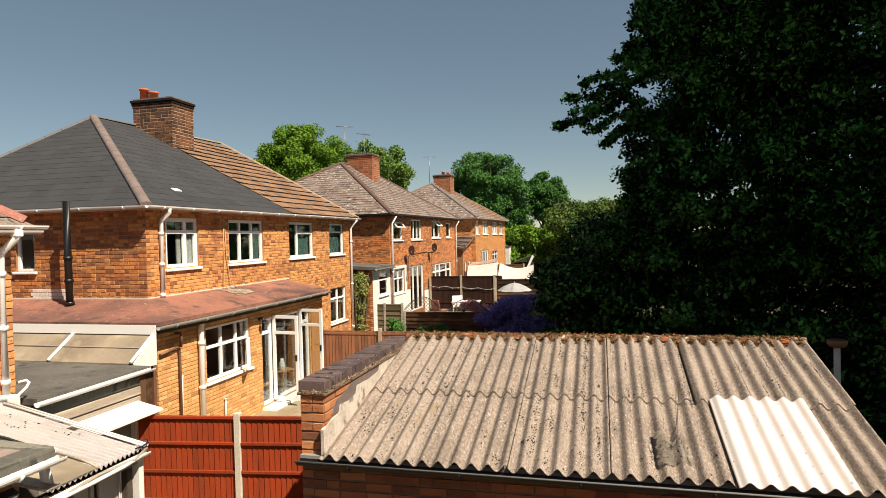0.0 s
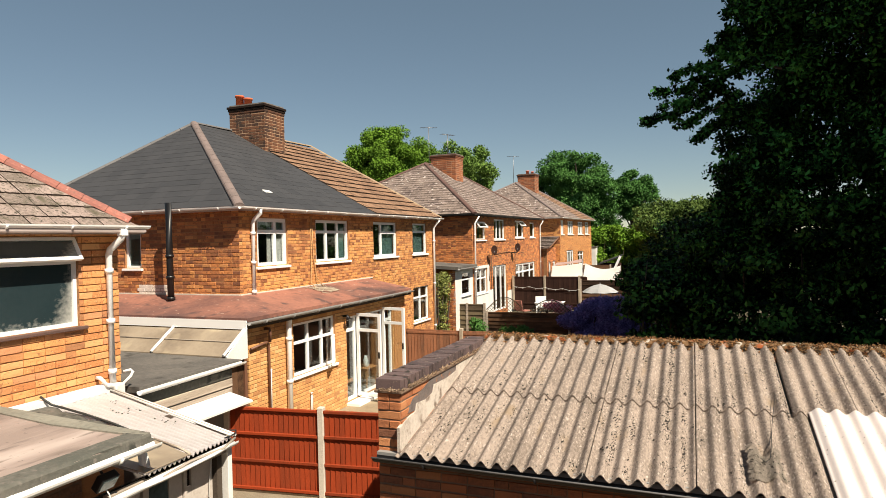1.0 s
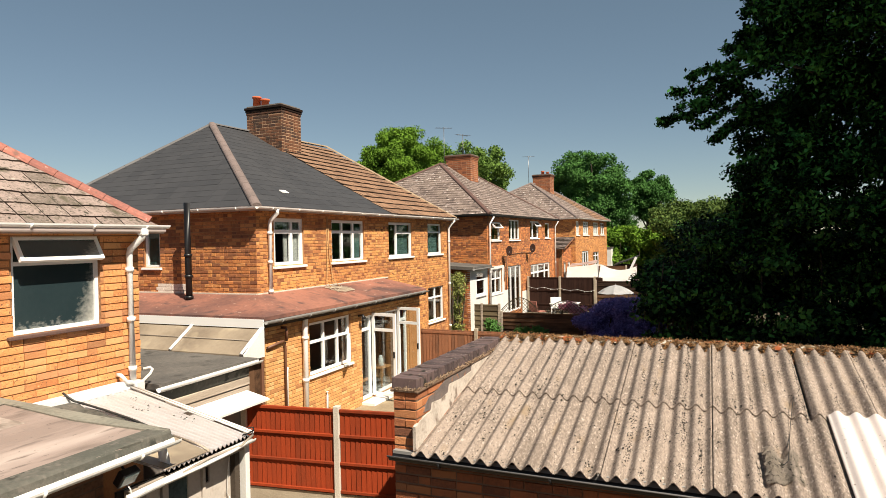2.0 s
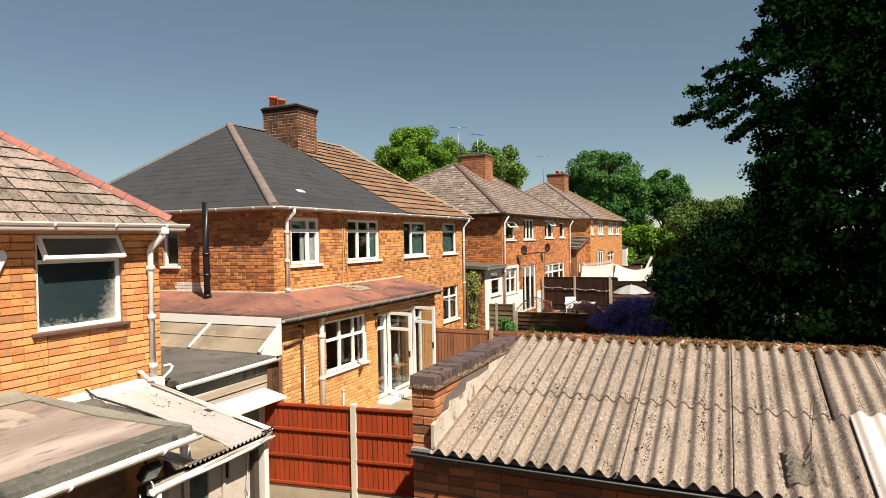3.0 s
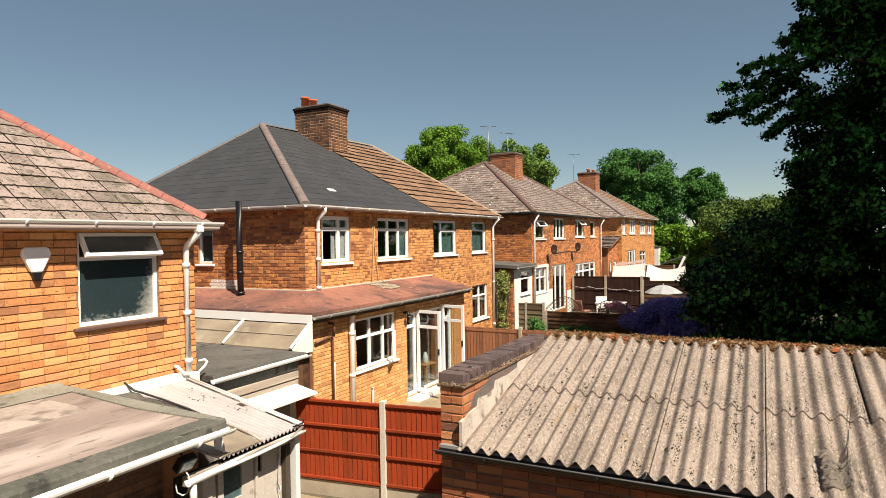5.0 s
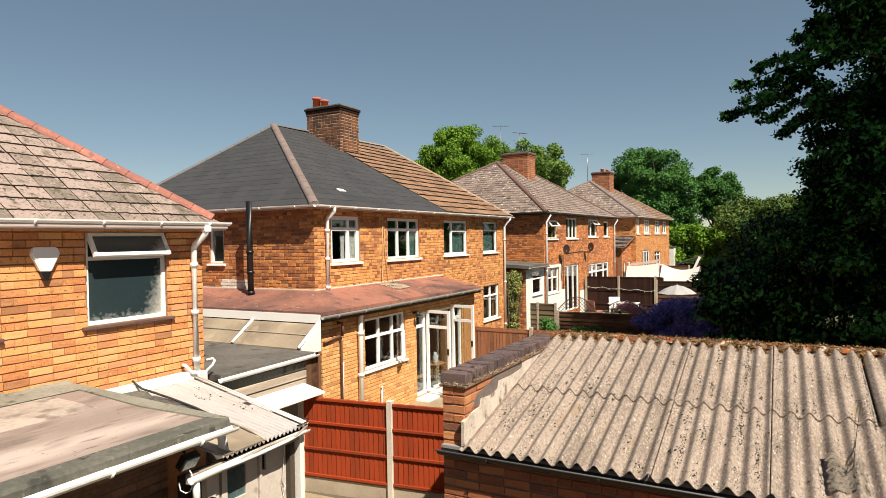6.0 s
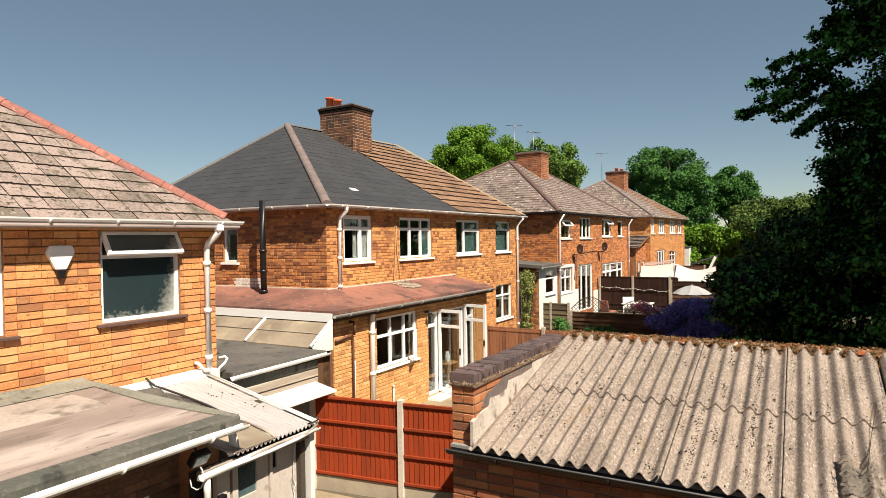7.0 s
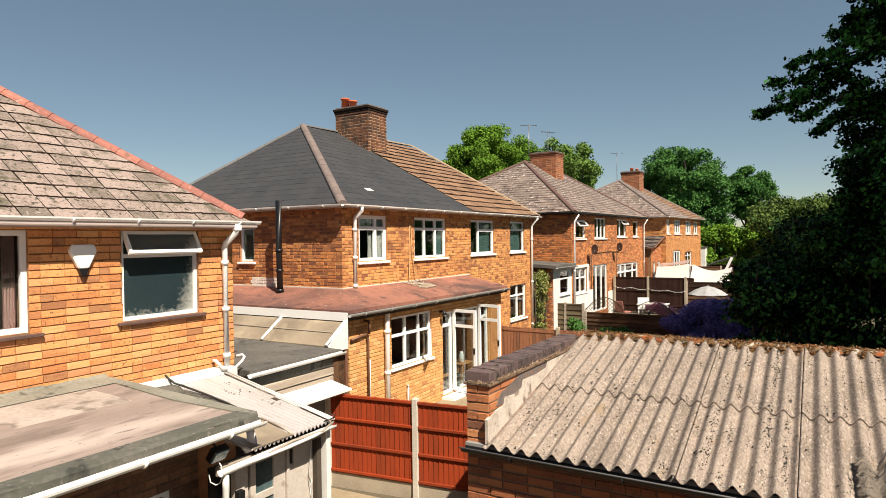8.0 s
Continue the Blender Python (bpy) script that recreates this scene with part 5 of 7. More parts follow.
    for a, b, c, d in ((-0.01, 0.045, 0, 1.92), (0.08, 0.155, 0, 1.90), (0.415, 0.59, 0, 1.90), (0.155, 0.415, 1.84, 1.90), (0.155, 0.415, 0, 0.62), (0.155, 0.415, 1.42, 1.50)):
        box(bm, -0.175, -0.125, a, b, c, d, bevel=0.004)
    d = part("door", bm, CREAM, e)
    for c0, c1 in ((0.62, 1.42), (1.50, 1.84)):
        bm = bmesh.new()
        box(bm, -0.155, -0.145, 0.155, 0.415, c0, c1)
        part("pane", bm, FROST, d)
    bm = bmesh.new()
    box(bm, -0.16, -0.13, 0.73, 1.05, 0, 1.92, bevel=0.004)
    box(bm, -0.16, -0.13, 0.64, 0.73, 0, 1.66, bevel=0.004)
    part("panel", bm, CREAM, e)
    # black board added in place of the unlit space behind the front
    bm = bmesh.new()
    box(bm, -0.34, -0.31, -0.3, 1.1, 0, 1.9)
    part("back_board", bm, BLACK_PLASTIC, e)
    bm = bmesh.new()
    box(bm, -0.16, -0.06, 1.05, 1.13, 0, 1.94, bevel=0.005)
    part("post", bm, BARK, e, "dark brown timber post")
    bm = bmesh.new()
    box(bm, -0.08, 0.02, 1.14, 1.21, 0, 1.96, bevel=0.006)
    part("end_post", bm, UPVC_OLD, e)
    cord("wire", e, [(-0.06, 0.97, 1.93), (-0.10, 0.98, 1.7), (-0.11, 0.965, 1.45), (-0.10, 1.0, 1.38), (-0.10, 0.97, 1.32), (-0.11, 0.95, 1.40), (-0.11, 0.99, 1.25), (-0.11, 0.98, 0.9)], 0.006, UPVC_OLD)
    bm = bmesh.new()
    tube(bm, [(-2.5, 1.735, 2.335), (0.06, 1.225, 2.085)], 0.018, 8)
    part("verge_trim", bm, UPVC_OLD, e)
    cord("verge_trim", e, [(-2.5, 1.675, 2.345), (0.06, 1.165, 2.095)], 0.013, UPVC_OLD)
    cord("verge_seal", e, [(-2.5, 1.705, 2.333), (-1.6, 1.525, 2.247), (0.05, 1.195, 2.085)], 0.017, WOOD_GREY, "grey-brown strip between the trims")
    bm = bmesh.new()
    box(bm, -2.52, -2.40, -0.04, 1.7, 2.30, 2.42, bevel=0.01)
    part("flashing", bm, UPVC_OLD, e)
    cord("downpipe", e, [(0.08, -0.42, 1.97), (0.06, -0.40, 1.8), (0.0, -0.36, 1.6), (0.0, -0.36, 0.0)], 0.035, UPVC_OLD)
    cord("cable", e, [(0.03, 1.08, 2.085), (0.07, 1.14, 2.10), (0.10, 1.19, 2.12), (0.06, 1.235, 2.135), (-0.03, 1.25, 2.12)], 0.009, BLACK_PLASTIC)
    cord("hose", e, [(0.09, -0.30, 1.985), (0.13, 0.05, 1.99), (0.12, 0.40, 1.985), (0.14, 0.78, 2.005), (0.10, 1.16, 2.015)], 0.020, UPVC_OLD)
    cord("hose", e, [(0.12, 0.12, 2.0), (0.08, 0.50, 2.02), (0.13, 0.95, 2.02), (0.06, 1.22, 2.05)], 0.016, BEIGE)
    bm = bmesh.new()
    box(bm, -0.05, 0.02, -0.20, -0.12, 1.5, 1.68, bevel=0.008)
    part("junction_box", bm, BLACK_PLASTIC, e)
    return e


corrugated_lean_to()


# ---- the garage ----
def leaf_mesh(name, centers, radii, counts, size, mat, seed, flat=0.75, fill=0.35, slim=0.32, level=0.0):
    """Small folded leaves strewn over clumps, thickest at their skins."""
    rg = np.random.default_rng(seed)
    C = np.repeat(np.array(centers, float), counts, axis=0)
    R = np.repeat(np.array(radii, float), counts, axis=0)
    n = len(C)
    d = rg.normal(size=(n, 3))
    d /= np.linalg.norm(d, axis=1, keepdims=True)
    rad = (fill + (1 - fill) * rg.random(n) ** 0.45)[:, None]
    if R.ndim == 1:
        R = R[:, None] * np.array([1, 1, flat])
    p = C + d * R * rad + rg.normal(size=(n, 3)) * size * 0.5
    u = rg.normal(size=(n, 3)) + d * 0.3 + np.array([0, 0, -0.35])
    u /= np.linalg.norm(u, axis=1, keepdims=True)
    w = np.cross(u, d + rg.normal(size=(n, 3)) * 0.7 + np.array([0, 0, level]))
    w /= np.linalg.norm(w, axis=1, keepdims=True) + 1e-9
    nn = np.cross(u, w)
    s = (size * (0.6 + 0.8 * rg.random(n)))[:, None]
    V = np.stack([p - u * s * 0.5, p + w * s * slim + nn * s * 0.10, p + u * s * 0.5, p - w * s * slim + nn * s * 0.10], 1).reshape(-1, 3)
    idx = np.arange(n)[:, None] * 4
    Fc = np.concatenate([idx + np.array([0, 1, 2]), idx + np.array([0, 2, 3])], 1).reshape(-1, 3)
    me = bpy.data.meshes.new(name)
    me.vertices.add(len(V))
    me.vertices.foreach_set("co", V.ravel())
    me.loops.add(Fc.size)
    me.loops.foreach_set("vertex_index", Fc.ravel())
    me.polygons.add(len(Fc))
    me.polygons.foreach_set("loop_start", np.arange(0, Fc.size, 3))
    me.polygons.foreach_set("loop_total", np.full(len(Fc), 3))
    me.update(calc_edges=True)
    me.materials.append(mat)
    return me


SLOPE = (2.88 - 2.17) / (8.85 - 5.93)


def corrugated_sheet(name, parent, x0, x1, y0, y1, lift, mat, pitch=0.157, amp=0.033, extra=0.0):
    """One corrugated sheet of the roof: waves across x, lying on the slope."""
    per = 10
    n = max(4, int(round((x1 + extra - x0) / pitch * per)))
    verts, faces = [], []
    rows = 5
    for j, f in enumerate((0, 0.006, 0.35, 0.65, 0.994, 1)):
        y = y0 + (y1 - y0) * f
        for k in range(n + 1):
            x = x0 + (x1 + extra - x0) * k / n
            z = 2.17 + SLOPE * (y - 5.93) + lift + amp * math.cos(2 * math.pi * (x + 2.525) / pitch)
            verts.append((x, y, z))
    for j in range(rows):
        for k in range(n):
            a = j * (n + 1) + k
            faces.append((a, a + 1, a + n + 2, a + n + 1))
    me = quad_mesh(name, verts, faces, mat, True)
    bm = bmesh.new()
    bm.from_mesh(me)
    bmesh.ops.solidify(bm, geom=bm.faces[:], thickness=0.008)
    bm.to_mesh(me)
    bm.free()
    return put(name, me, parent)


def garage():
    g = thing("garage", Matrix(), "brick garage with an old corrugated asbestos-cement roof", "garage")
    fy = fl_my(6.02)
    wall = part("wall", wall_bm(-2.87, 2.6, 0, 2.10, [(-0.7, 1.2, 0, 1.85)], fy, 0.24), MORTAR_DARK, g)
    rects = brick_rects(-2.87, 2.6, 1.07, 2.10, [(-0.7, 1.2, 0, 1.85)], CO, BL, 0.014, 71)
    GARAGE_RECTS.append((rects, fy, wall))
    bm = bmesh.new()
    box(bm, -2.87, -2.63, 6.26, 8.8, 0, 2.1)
    box(bm, 2.36, 2.6, 6.26, 8.8, 0, 2.1)
    box(bm, -2.63, 2.36, 8.56, 8.8, 0, 2.80)
    part("wall", bm, BRICK_GARAGE, g)
    par = bmesh.new()
    box(par, -2.87, -2.62, 6.02, 8.8, 2.10, 2.74)
    p = part("parapet", par, MORTAR_DARK, g)
    PARAPET.append(p)
    bm = bmesh.new()
    box(bm, -2.90, -2.585, 5.99, 8.83, 2.735, 2.765, bevel=0.008)
    part("tile_creasing", bm, MORTAR_DARK, p)
    bm = bmesh.new()
    prism(bm, [(6.16, 2.50), (6.30, 2.62), (6.55, 2.66), (6.80, 2.725), (8.55, 2.73), (8.5, 2.69), (7.4, 2.60), (6.9, 2.55), (6.5, 2.47)], "x", -2.63, -2.604)
    part("cement_smear", bm, CEMENT_GREY, p, "grey cement smeared over the brickwork")
    rg = random.Random(19)
    cs = [Vector((-2.59 + rg.uniform(-0.02, 0.018), rg.uniform(6.0, 8.8), 2.772 + rg.uniform(0, 0.014))) for _ in range(110)]
    cs += [Vector((rg.uniform(-2.88, -2.6), 5.995 + rg.uniform(-0.004, 0.02), 2.772)) for _ in range(14)]
    debris = put("debris", leaf_mesh("debris", cs, [rg.uniform(0.006, 0.016) for _ in cs], [24] * len(cs), 0.016, CRUMBS, 79, 0.5), p, "mortar crumbs and moss under the coping")
    tagged(debris, kind="stuff")
    # cement fillet, stepped, over the edge of the sheets
    bm = bmesh.new()
    pts = [(5.95, 2.14), (5.95, 2.41), (6.10, 2.45), (6.33, 2.47), (6.37, 2.555), (6.60, 2.535), (6.81, 2.56), (6.85, 2.645), (7.25, 2.635), (7.56, 2.655), (7.60, 2.722), (8.7, 2.732), (8.7, 2.80)]
    lower = [(y, min(2.16 + SLOPE * (y - 5.93), 2.70)) for y in (8.7, 8.0, 7.0, 5.95)]
    prism(bm, pts[1:-1] + lower, "x", -2.63, -2.597)
    part("cement_flashing", bm, RENDER, p)
    edges = [-2.63, -1.685, -0.77, 0.145, 1.20, 1.975, 2.50]
    for k, (a, b) in enumerate(zip(edges, edges[1:])):
        gap = (0.05, -0.006, -0.016, -0.018, -0.012, -0.006)[k]
        corrugated_sheet("roof_sheet", g, a, b, 5.90, 7.33, 0.003 * (k % 2), ASBESTOS, extra=gap)
    rg = random.Random(31)
    dots = []
    while len(dots) < 4200:
        c = rg.randrange(0, 33)
        y = rg.uniform(5.95, 8.8)
        if noise.noise(Vector((c * 3.7, y * 2.3, 5))) + 0.35 * noise.noise(Vector((c * 1.3, y * 0.7, 9))) < rg.uniform(-0.1, 0.5):
            continue
        x = -2.525 + 0.157 * c + (rg.gauss(0.048, 0.013) if rg.random() < 0.75 else rg.uniform(-0.07, 0.08))
        if x < -1.0 and rg.random() < 0.6 or not -2.58 < x < 2.45 or (1.1 < x and y < 7.35):
            continue
        z = 2.17 + SLOPE * (y - 5.93) + (0.022 if y > 7.24 else 0.002) + 0.033 * math.cos(2 * math.pi * (x + 2.525) / 0.157)
        r = rg.uniform(0.0035, 0.0085) * (2.0 if rg.random() < 0.12 else 1)
        dots.append((x, y, z - 0.001, r, r * 0.8))
    tufts("moss", g, dots, TUFT, "black moss specks along the corrugations")
    upper = [-2.63, -1.685, -0.77, 0.145, 1.02, 1.585, 2.50]
    for k, (a, b) in enumerate(zip(upper, upper[1:])):
        gap = (0.05, -0.006, -0.016, -0.018, -0.012, 0.0)[k]
        corrugated_sheet("roof_sheet", g, a, b, 7.24 - 0.012 * (k % 2), 8.86, 0.020 + 0.003 * (k % 2), ASBESTOS, extra=gap)
    bm = bmesh.new()
    sheet(bm, [(-2.6, 5.96, 2.12), (2.5, 5.96, 2.12), (2.5, 8.8, 2.12 + SLOPE * 2.84), (-2.6, 8.8, 2.12 + SLOPE * 2.84)], 0.03)
    part("underlay", bm, FELT_DARK, g)
    rg = random.Random(77)
    bm = bmesh.new()
    nx, ny = 16, 14
    grid = []
    left = [rg.uniform(-0.022, 0.022) for _ in range(ny + 1)]
    right = [rg.uniform(-0.022, 0.022) for _ in range(ny + 1)]
    for a in range(ny + 1):
        row = []
        for b in range(nx + 1):
            u, v = b / nx, a / ny
            x = 0.555 + left[a] * (1 - u) + (0.275 + right[a]) * u
            y = 6.06 + 0.47 * v + (0.05 * math.sin(u * 9) * (1 if v > 0.5 else -0.6) * abs(v - 0.5) * 2) + 0.10 * u * (1 - v)
            z = 2.17 + SLOPE * (y - 5.93) + 0.014 + 0.022 * math.cos(2 * math.pi * (x + 2.525) / 0.157)
            z += 0.045 * max(0, 0.35 - u) / 0.35 * (0.4 + 0.6 * v) + 0.03 * max(0, v - 0.75) + rg.uniform(-0.004, 0.004)
            row.append(bm.verts.new((x, y, z)))
        grid.append(row)
    for p, q in zip(grid, grid[1:]):
        for b in range(nx):
            bm.faces.new((p[b], p[b + 1], q[b + 1], q[b]))
    bmesh.ops.solidify(bm, geom=bm.faces[:], thickness=0.010)
    part("repair_patch", bm, ASBESTOS_MOSSY, g, "broken mossy piece of sheet used as a patch")
    cord("wire", g, [(0.655, 6.33, 2.335), (0.69, 6.27, 2.325), (0.73, 6.34, 2.34), (0.755, 6.52, 2.375), (0.81, 6.97, 2.455), (0.845, 7.2, 2.52), (0.92, 7.69, 2.635)], 0.003, BLACK_PLASTIC)
    r = corrugated_sheet("rooflight_sheet", g, 1.16, 2.06, 5.84, 7.31, 0.036, ROOFLIGHT, amp=0.024, extra=0.0)
    r["label"] = "pale translucent corrugated rooflight sheet"
    bm = bmesh.new()
    rows = []
    n = 140
    for q in range(9):
        a = math.pi * q / 8
        rows.append([])
        for k in range(n + 1):
            x = -2.62 + 5.14 * k / n
            w = noise.noise(Vector((x * 7, q, 3))) * 0.02
            rows[-1].append(bm.verts.new((x, 8.86 + (0.10 + w) * math.cos(a), 2.88 + (0.055 + w) * math.sin(a))))
    for a, b in zip(rows, rows[1:]):
        for k in range(n):
            bm.faces.new((a[k], a[k + 1], b[k + 1], b[k])).smooth = True
    part("ridge_capping", bm, RIDGE_MOSS, g)
    rg = random.Random(77)
    cs = [Vector((rg.uniform(-2.6, 2.5), 8.86 + rg.uniform(-0.16, 0.08), 0)) for _ in range(640)]
    for c in cs:
        c.z = 2.885 + 0.045 * (1 - ((c.y - 8.86) / 0.13) ** 2) - (0.03 if c.y < 8.75 else 0)
    moss = put("moss", leaf_mesh("moss", cs, [rg.uniform(0.012, 0.035) for _ in cs], [26] * len(cs), 0.022, MOSS, 78, 0.5), g, "orange-brown moss along the ridge")
    tagged(moss, kind="stuff")
    gutter(g, [(2.62, 5.90, 2.10), (-2.86, 5.90, 2.12)], 0.055, BLACK_PLASTIC, 1.0)
    cord("gutter_lip", g, [(2.62, 5.842, 2.102), (-2.87, 5.842, 2.122)], 0.009, LEAD_HIP)
    bm = bmesh.new()
    box(bm, -2.86, 2.62, 5.95, 6.01, 2.09, 2.15)
    part("eaves_fascia", bm, LEAD, g)
    bm = bmesh.new()
    box(bm, -0.68, 1.18, 6.10, 6.14, 0, 1.84)
    part("garage_door", bm, FENCE_DARK, g)
    return g


GARAGE_RECTS, PARAPET = [], []
garage()


# ---- fences ----
def board_fence(name, m, label, length, z0, z1, board, mat, rails, post_at, post_mat, gravel=0.0, post_h=0.08, proud=0.022):
    """A close-boarded fence along local x, facing local -y."""
    f = thing(name, m, label, "fence", "garden fences")
    bm = bmesh.new()
    prism(bm, [(-board / 2 - 0.004, 0.004), (board / 2 + 0.006, 0.004), (board / 2 + 0.006, -0.008), (-board / 2 - 0.004, -0.021)], "z", 0, 1)
    me = bpy.data.meshes.new("board")
    bm.to_mesh(me)
    bm.free()
    me.materials.append(mat)
    rng = random.Random(len(name) + int(length * 10))
    n = int(length / board)
    for k in range(n):
        x = (k + 0.5) * board
        if any(abs(x - p) < 0.06 for p in post_at):
            continue
        put("board", me, f, m=Matrix.Translation((x, 0, z0 + gravel + rng.uniform(-0.006, 0.006))) @ Matrix.Diagonal((1, 1, z1 - z0 - gravel, 1)))
    spans = [0.0] + list(post_at) + [length]
    for a, b in zip(spans, spans[1:]):
        if b - a < 0.15:
            continue
        for z, t, out in rails:
            bm = bmesh.new()
            box(bm, a + 0.05, b - 0.05, -out, 0.005, z - t, z + t, bevel=0.004)
            part("rail", bm, mat, f)
        if gravel:
            bm = bmesh.new()
            box(bm, a + 0.05, b - 0.05, -0.02, 0.03, z0, z0 + gravel - 0.005, bevel=0.006)
            part("gravel_board", bm, CONCRETE, f)
    for p in post_at:
        bm = bmesh.new()
        box(bm, p - 0.05, p + 0.05, -0.06, 0.05, z0, z1 + post_h - 0.03)
        bmesh.ops.bevel(bm, geom=bm.edges[:], offset=0.008, segments=1, affect="EDGES")
        part("post", bm, post_mat, f)
    return f


board_fence("red_fence", pose(-7.05, 8.57, 0, 0, 0, 7.7), "red-brown stained feather-edge fence with concrete posts", 4.6, 0.0, 1.62, 0.088, FENCE_RED,
    [(1.60, 0.022, 0.05), (1.20, 0.022, 0.05), (0.76, 0.022, 0.05), (0.31, 0.022, 0.05)], [0.03, 1.70, 3.32], POST_PALE, 0.27)
board_fence("brown_fence", pose(-7.75, 17.0, 0), "brown vertical close-board fence with a pale post", 4.2, 0.3, 1.68, 0.10, FENCE_BROWN,
    [(1.60, 0.03, 0.03)], [1.75], CONCRETE, 0, 0.1)
board_fence("dark_fence", pose(-8.1, 30.0, 0), "dark brown panel fence with concrete posts on the boundary", 3.6, 0.8, 2.38, 0.12, FENCE_DARK,
    [(2.36, 0.03, 0.03), (1.75, 0.03, 0.04), (1.1, 0.03, 0.04)], [0.06, 1.6, 3.24], CONCRETE, 0, 0.08)


# ---- details of the first pair ----
bm = bmesh.new()
box(bm, -0.07, 0.07, -0.12, 0.12, 0.0, 0.03, Matrix.Translation((-9.2 + 8.66, 12.62 - 10.93, 5.49)) @ pose(0, 0, 0, 0, 29, 0), 0.01)
part("roof_vent", bm, UPVC_OLD, h1, "pale plastic roof vent")
cord("hanging_rope", h1, [(0.03, 2.62, 4.9), (0.03, 2.60, 3.9), (0.06, 2.52, 3.3), (0.25, 2.45, 3.16)], 0.011, HEMP)
cord("hanging_rope", h1, [(0.03, 2.66, 4.9), (0.03, 2.70, 3.9), (0.05, 2.80, 3.35), (0.2, 2.88, 3.17)], 0.011, HEMP)
rope = thing("rope", pose(-8.2, 13.5, 0), "pale tangle of rope lying on the felt roof", "rope")


def rope_coils():
    rng = random.Random(9)
    for k in range(4):
        pts = []
        for q in range(24):
            a = q / 23 * math.pi * 2.2 + k
            x = 0.24 * math.cos(a) * (0.5 + 0.2 * k) - 0.02 * k
            y = 0.45 * math.sin(a * (1 + 0.2 * k)) * (0.6 + 0.1 * k)
            wx = x - 8.2
            pts.append((x, y, 2.93 + (-7.42 - wx) * 0.229 + 0.015))
        cord("strand", rope, pts, 0.008, CONCRETE)


rope_coils()
bm = bmesh.new()
for row in range(3):
    for k in range(4):
        box(bm, -2.80 + 0.228 * k - 0.05 * (row % 2), -2.585 + 0.228 * k - 0.05 * (row % 2), -0.019, 0.0, 3.19 + 0.076 * row, 3.258 + 0.076 * row, bevel=0.004)
part("patch", bm, WHITEWASH, h1, "whitewashed bricks at the foot of the wall")
bm = bmesh.new()
box(bm, 0.0, 0.026, -0.02, 5.8, 3.185, 3.225, bevel=0.006)
box(bm, -6.0, 0.0, -0.026, 0.0, 3.185, 3.225, bevel=0.006)
part("mortar_fillet", bm, POST_PALE, h1)


# ---- garden of the second pair ----
def dish(parent, y, z):
    bm = bmesh.new()
    rows = []
    for q in range(5):
        r = 0.19 * q / 4
        rows.append([bm.verts.new((0.42 - 0.10 + 0.35 * r * r * 3, y + r * math.cos(a), z + r * 1.1 * math.sin(a))) for a in (2 * math.pi * k / 16 for k in range(16))])
    for a, b in zip(rows, rows[1:]):
        for k in range(16):
            bm.faces.new((a[k], b[k], b[(k + 1) % 16], a[(k + 1) % 16])).smooth = True
    bmesh.ops.remove_doubles(bm, verts=bm.verts[:], dist=0.0001)
    bmesh.ops.solidify(bm, geom=bm.faces[:], thickness=0.008)
    bmesh.ops.rotate(bm, verts=bm.verts[:], cent=(0.35, y, z), matrix=Matrix.Rotation(radians(-28), 3, "Z"))
    d = part("satellite_dish", bm, FENCE_DARK, parent, "dark satellite dish on an arm")
    cord("arm", d, [(0.0, y + 0.1, z - 0.25), (0.2, y + 0.08, z - 0.25), (0.36, y, z - 0.05)], 0.02, METAL)
    cord("feed_arm", d, [(0.36, y, z - 0.3), (0.75, y - 0.3, z - 0.22)], 0.012, METAL)


dish(h2, 1.75, 3.76)
dish(h2, 5.25, 3.80)
part("painted_wall", wall_bm(0.1, 2.42, 0.5, 2.0, [(0.35, 1.7, 1.95, 3.1)], fl_x(0.03), 0.022), UPVC_OLD, h2, "white painted lower wall")
part("painted_wall", wall_bm(0.1, 1.95, 2.0, 3.12, [(0.35, 1.7, 1.95, 3.0)], fl_x(0.03), 0.022), UPVC_OLD, h2, "white painted window surround")
bm = bmesh.new()
box(bm, 0.012, 0.03, 4.52, 5.3, 0.5, 1.75)
part("painted_plinth", bm, UPVC_OLD, h2, "white painted lower wall")
for pts in ([(0.05, 5.75, 3.6), (0.05, 5.75, 1.0)], [(0.05, 1.9, 3.6), (0.05, 2.0, 3.0), (0.05, 1.85, 2.4)], [(0.05, 2.2, 3.5), (0.05, 2.15, 2.0)], [(0.03, 2.7, 3.55), (0.03, 4.4, 3.6), (0.03, 6.3, 3.55)]):
    cord("cable", h2, pts, 0.012, BARK)
for u, w, z in ((0.5, 1.0, 4.98), (6.55, 0.85, 5.12)):
    m = Matrix.Translation((-0.02, u, z)) @ Matrix(((0, 1, 0, 0), (1, 0, 0, 0), (0, 0, 1, 0), (0, 0, 0, 1))) @ pose(0, 0, 0, 180 + 40, 0, 0)
    leaf_frame(h2, m, w, 0.32, bar=0.05, name="top_vent")


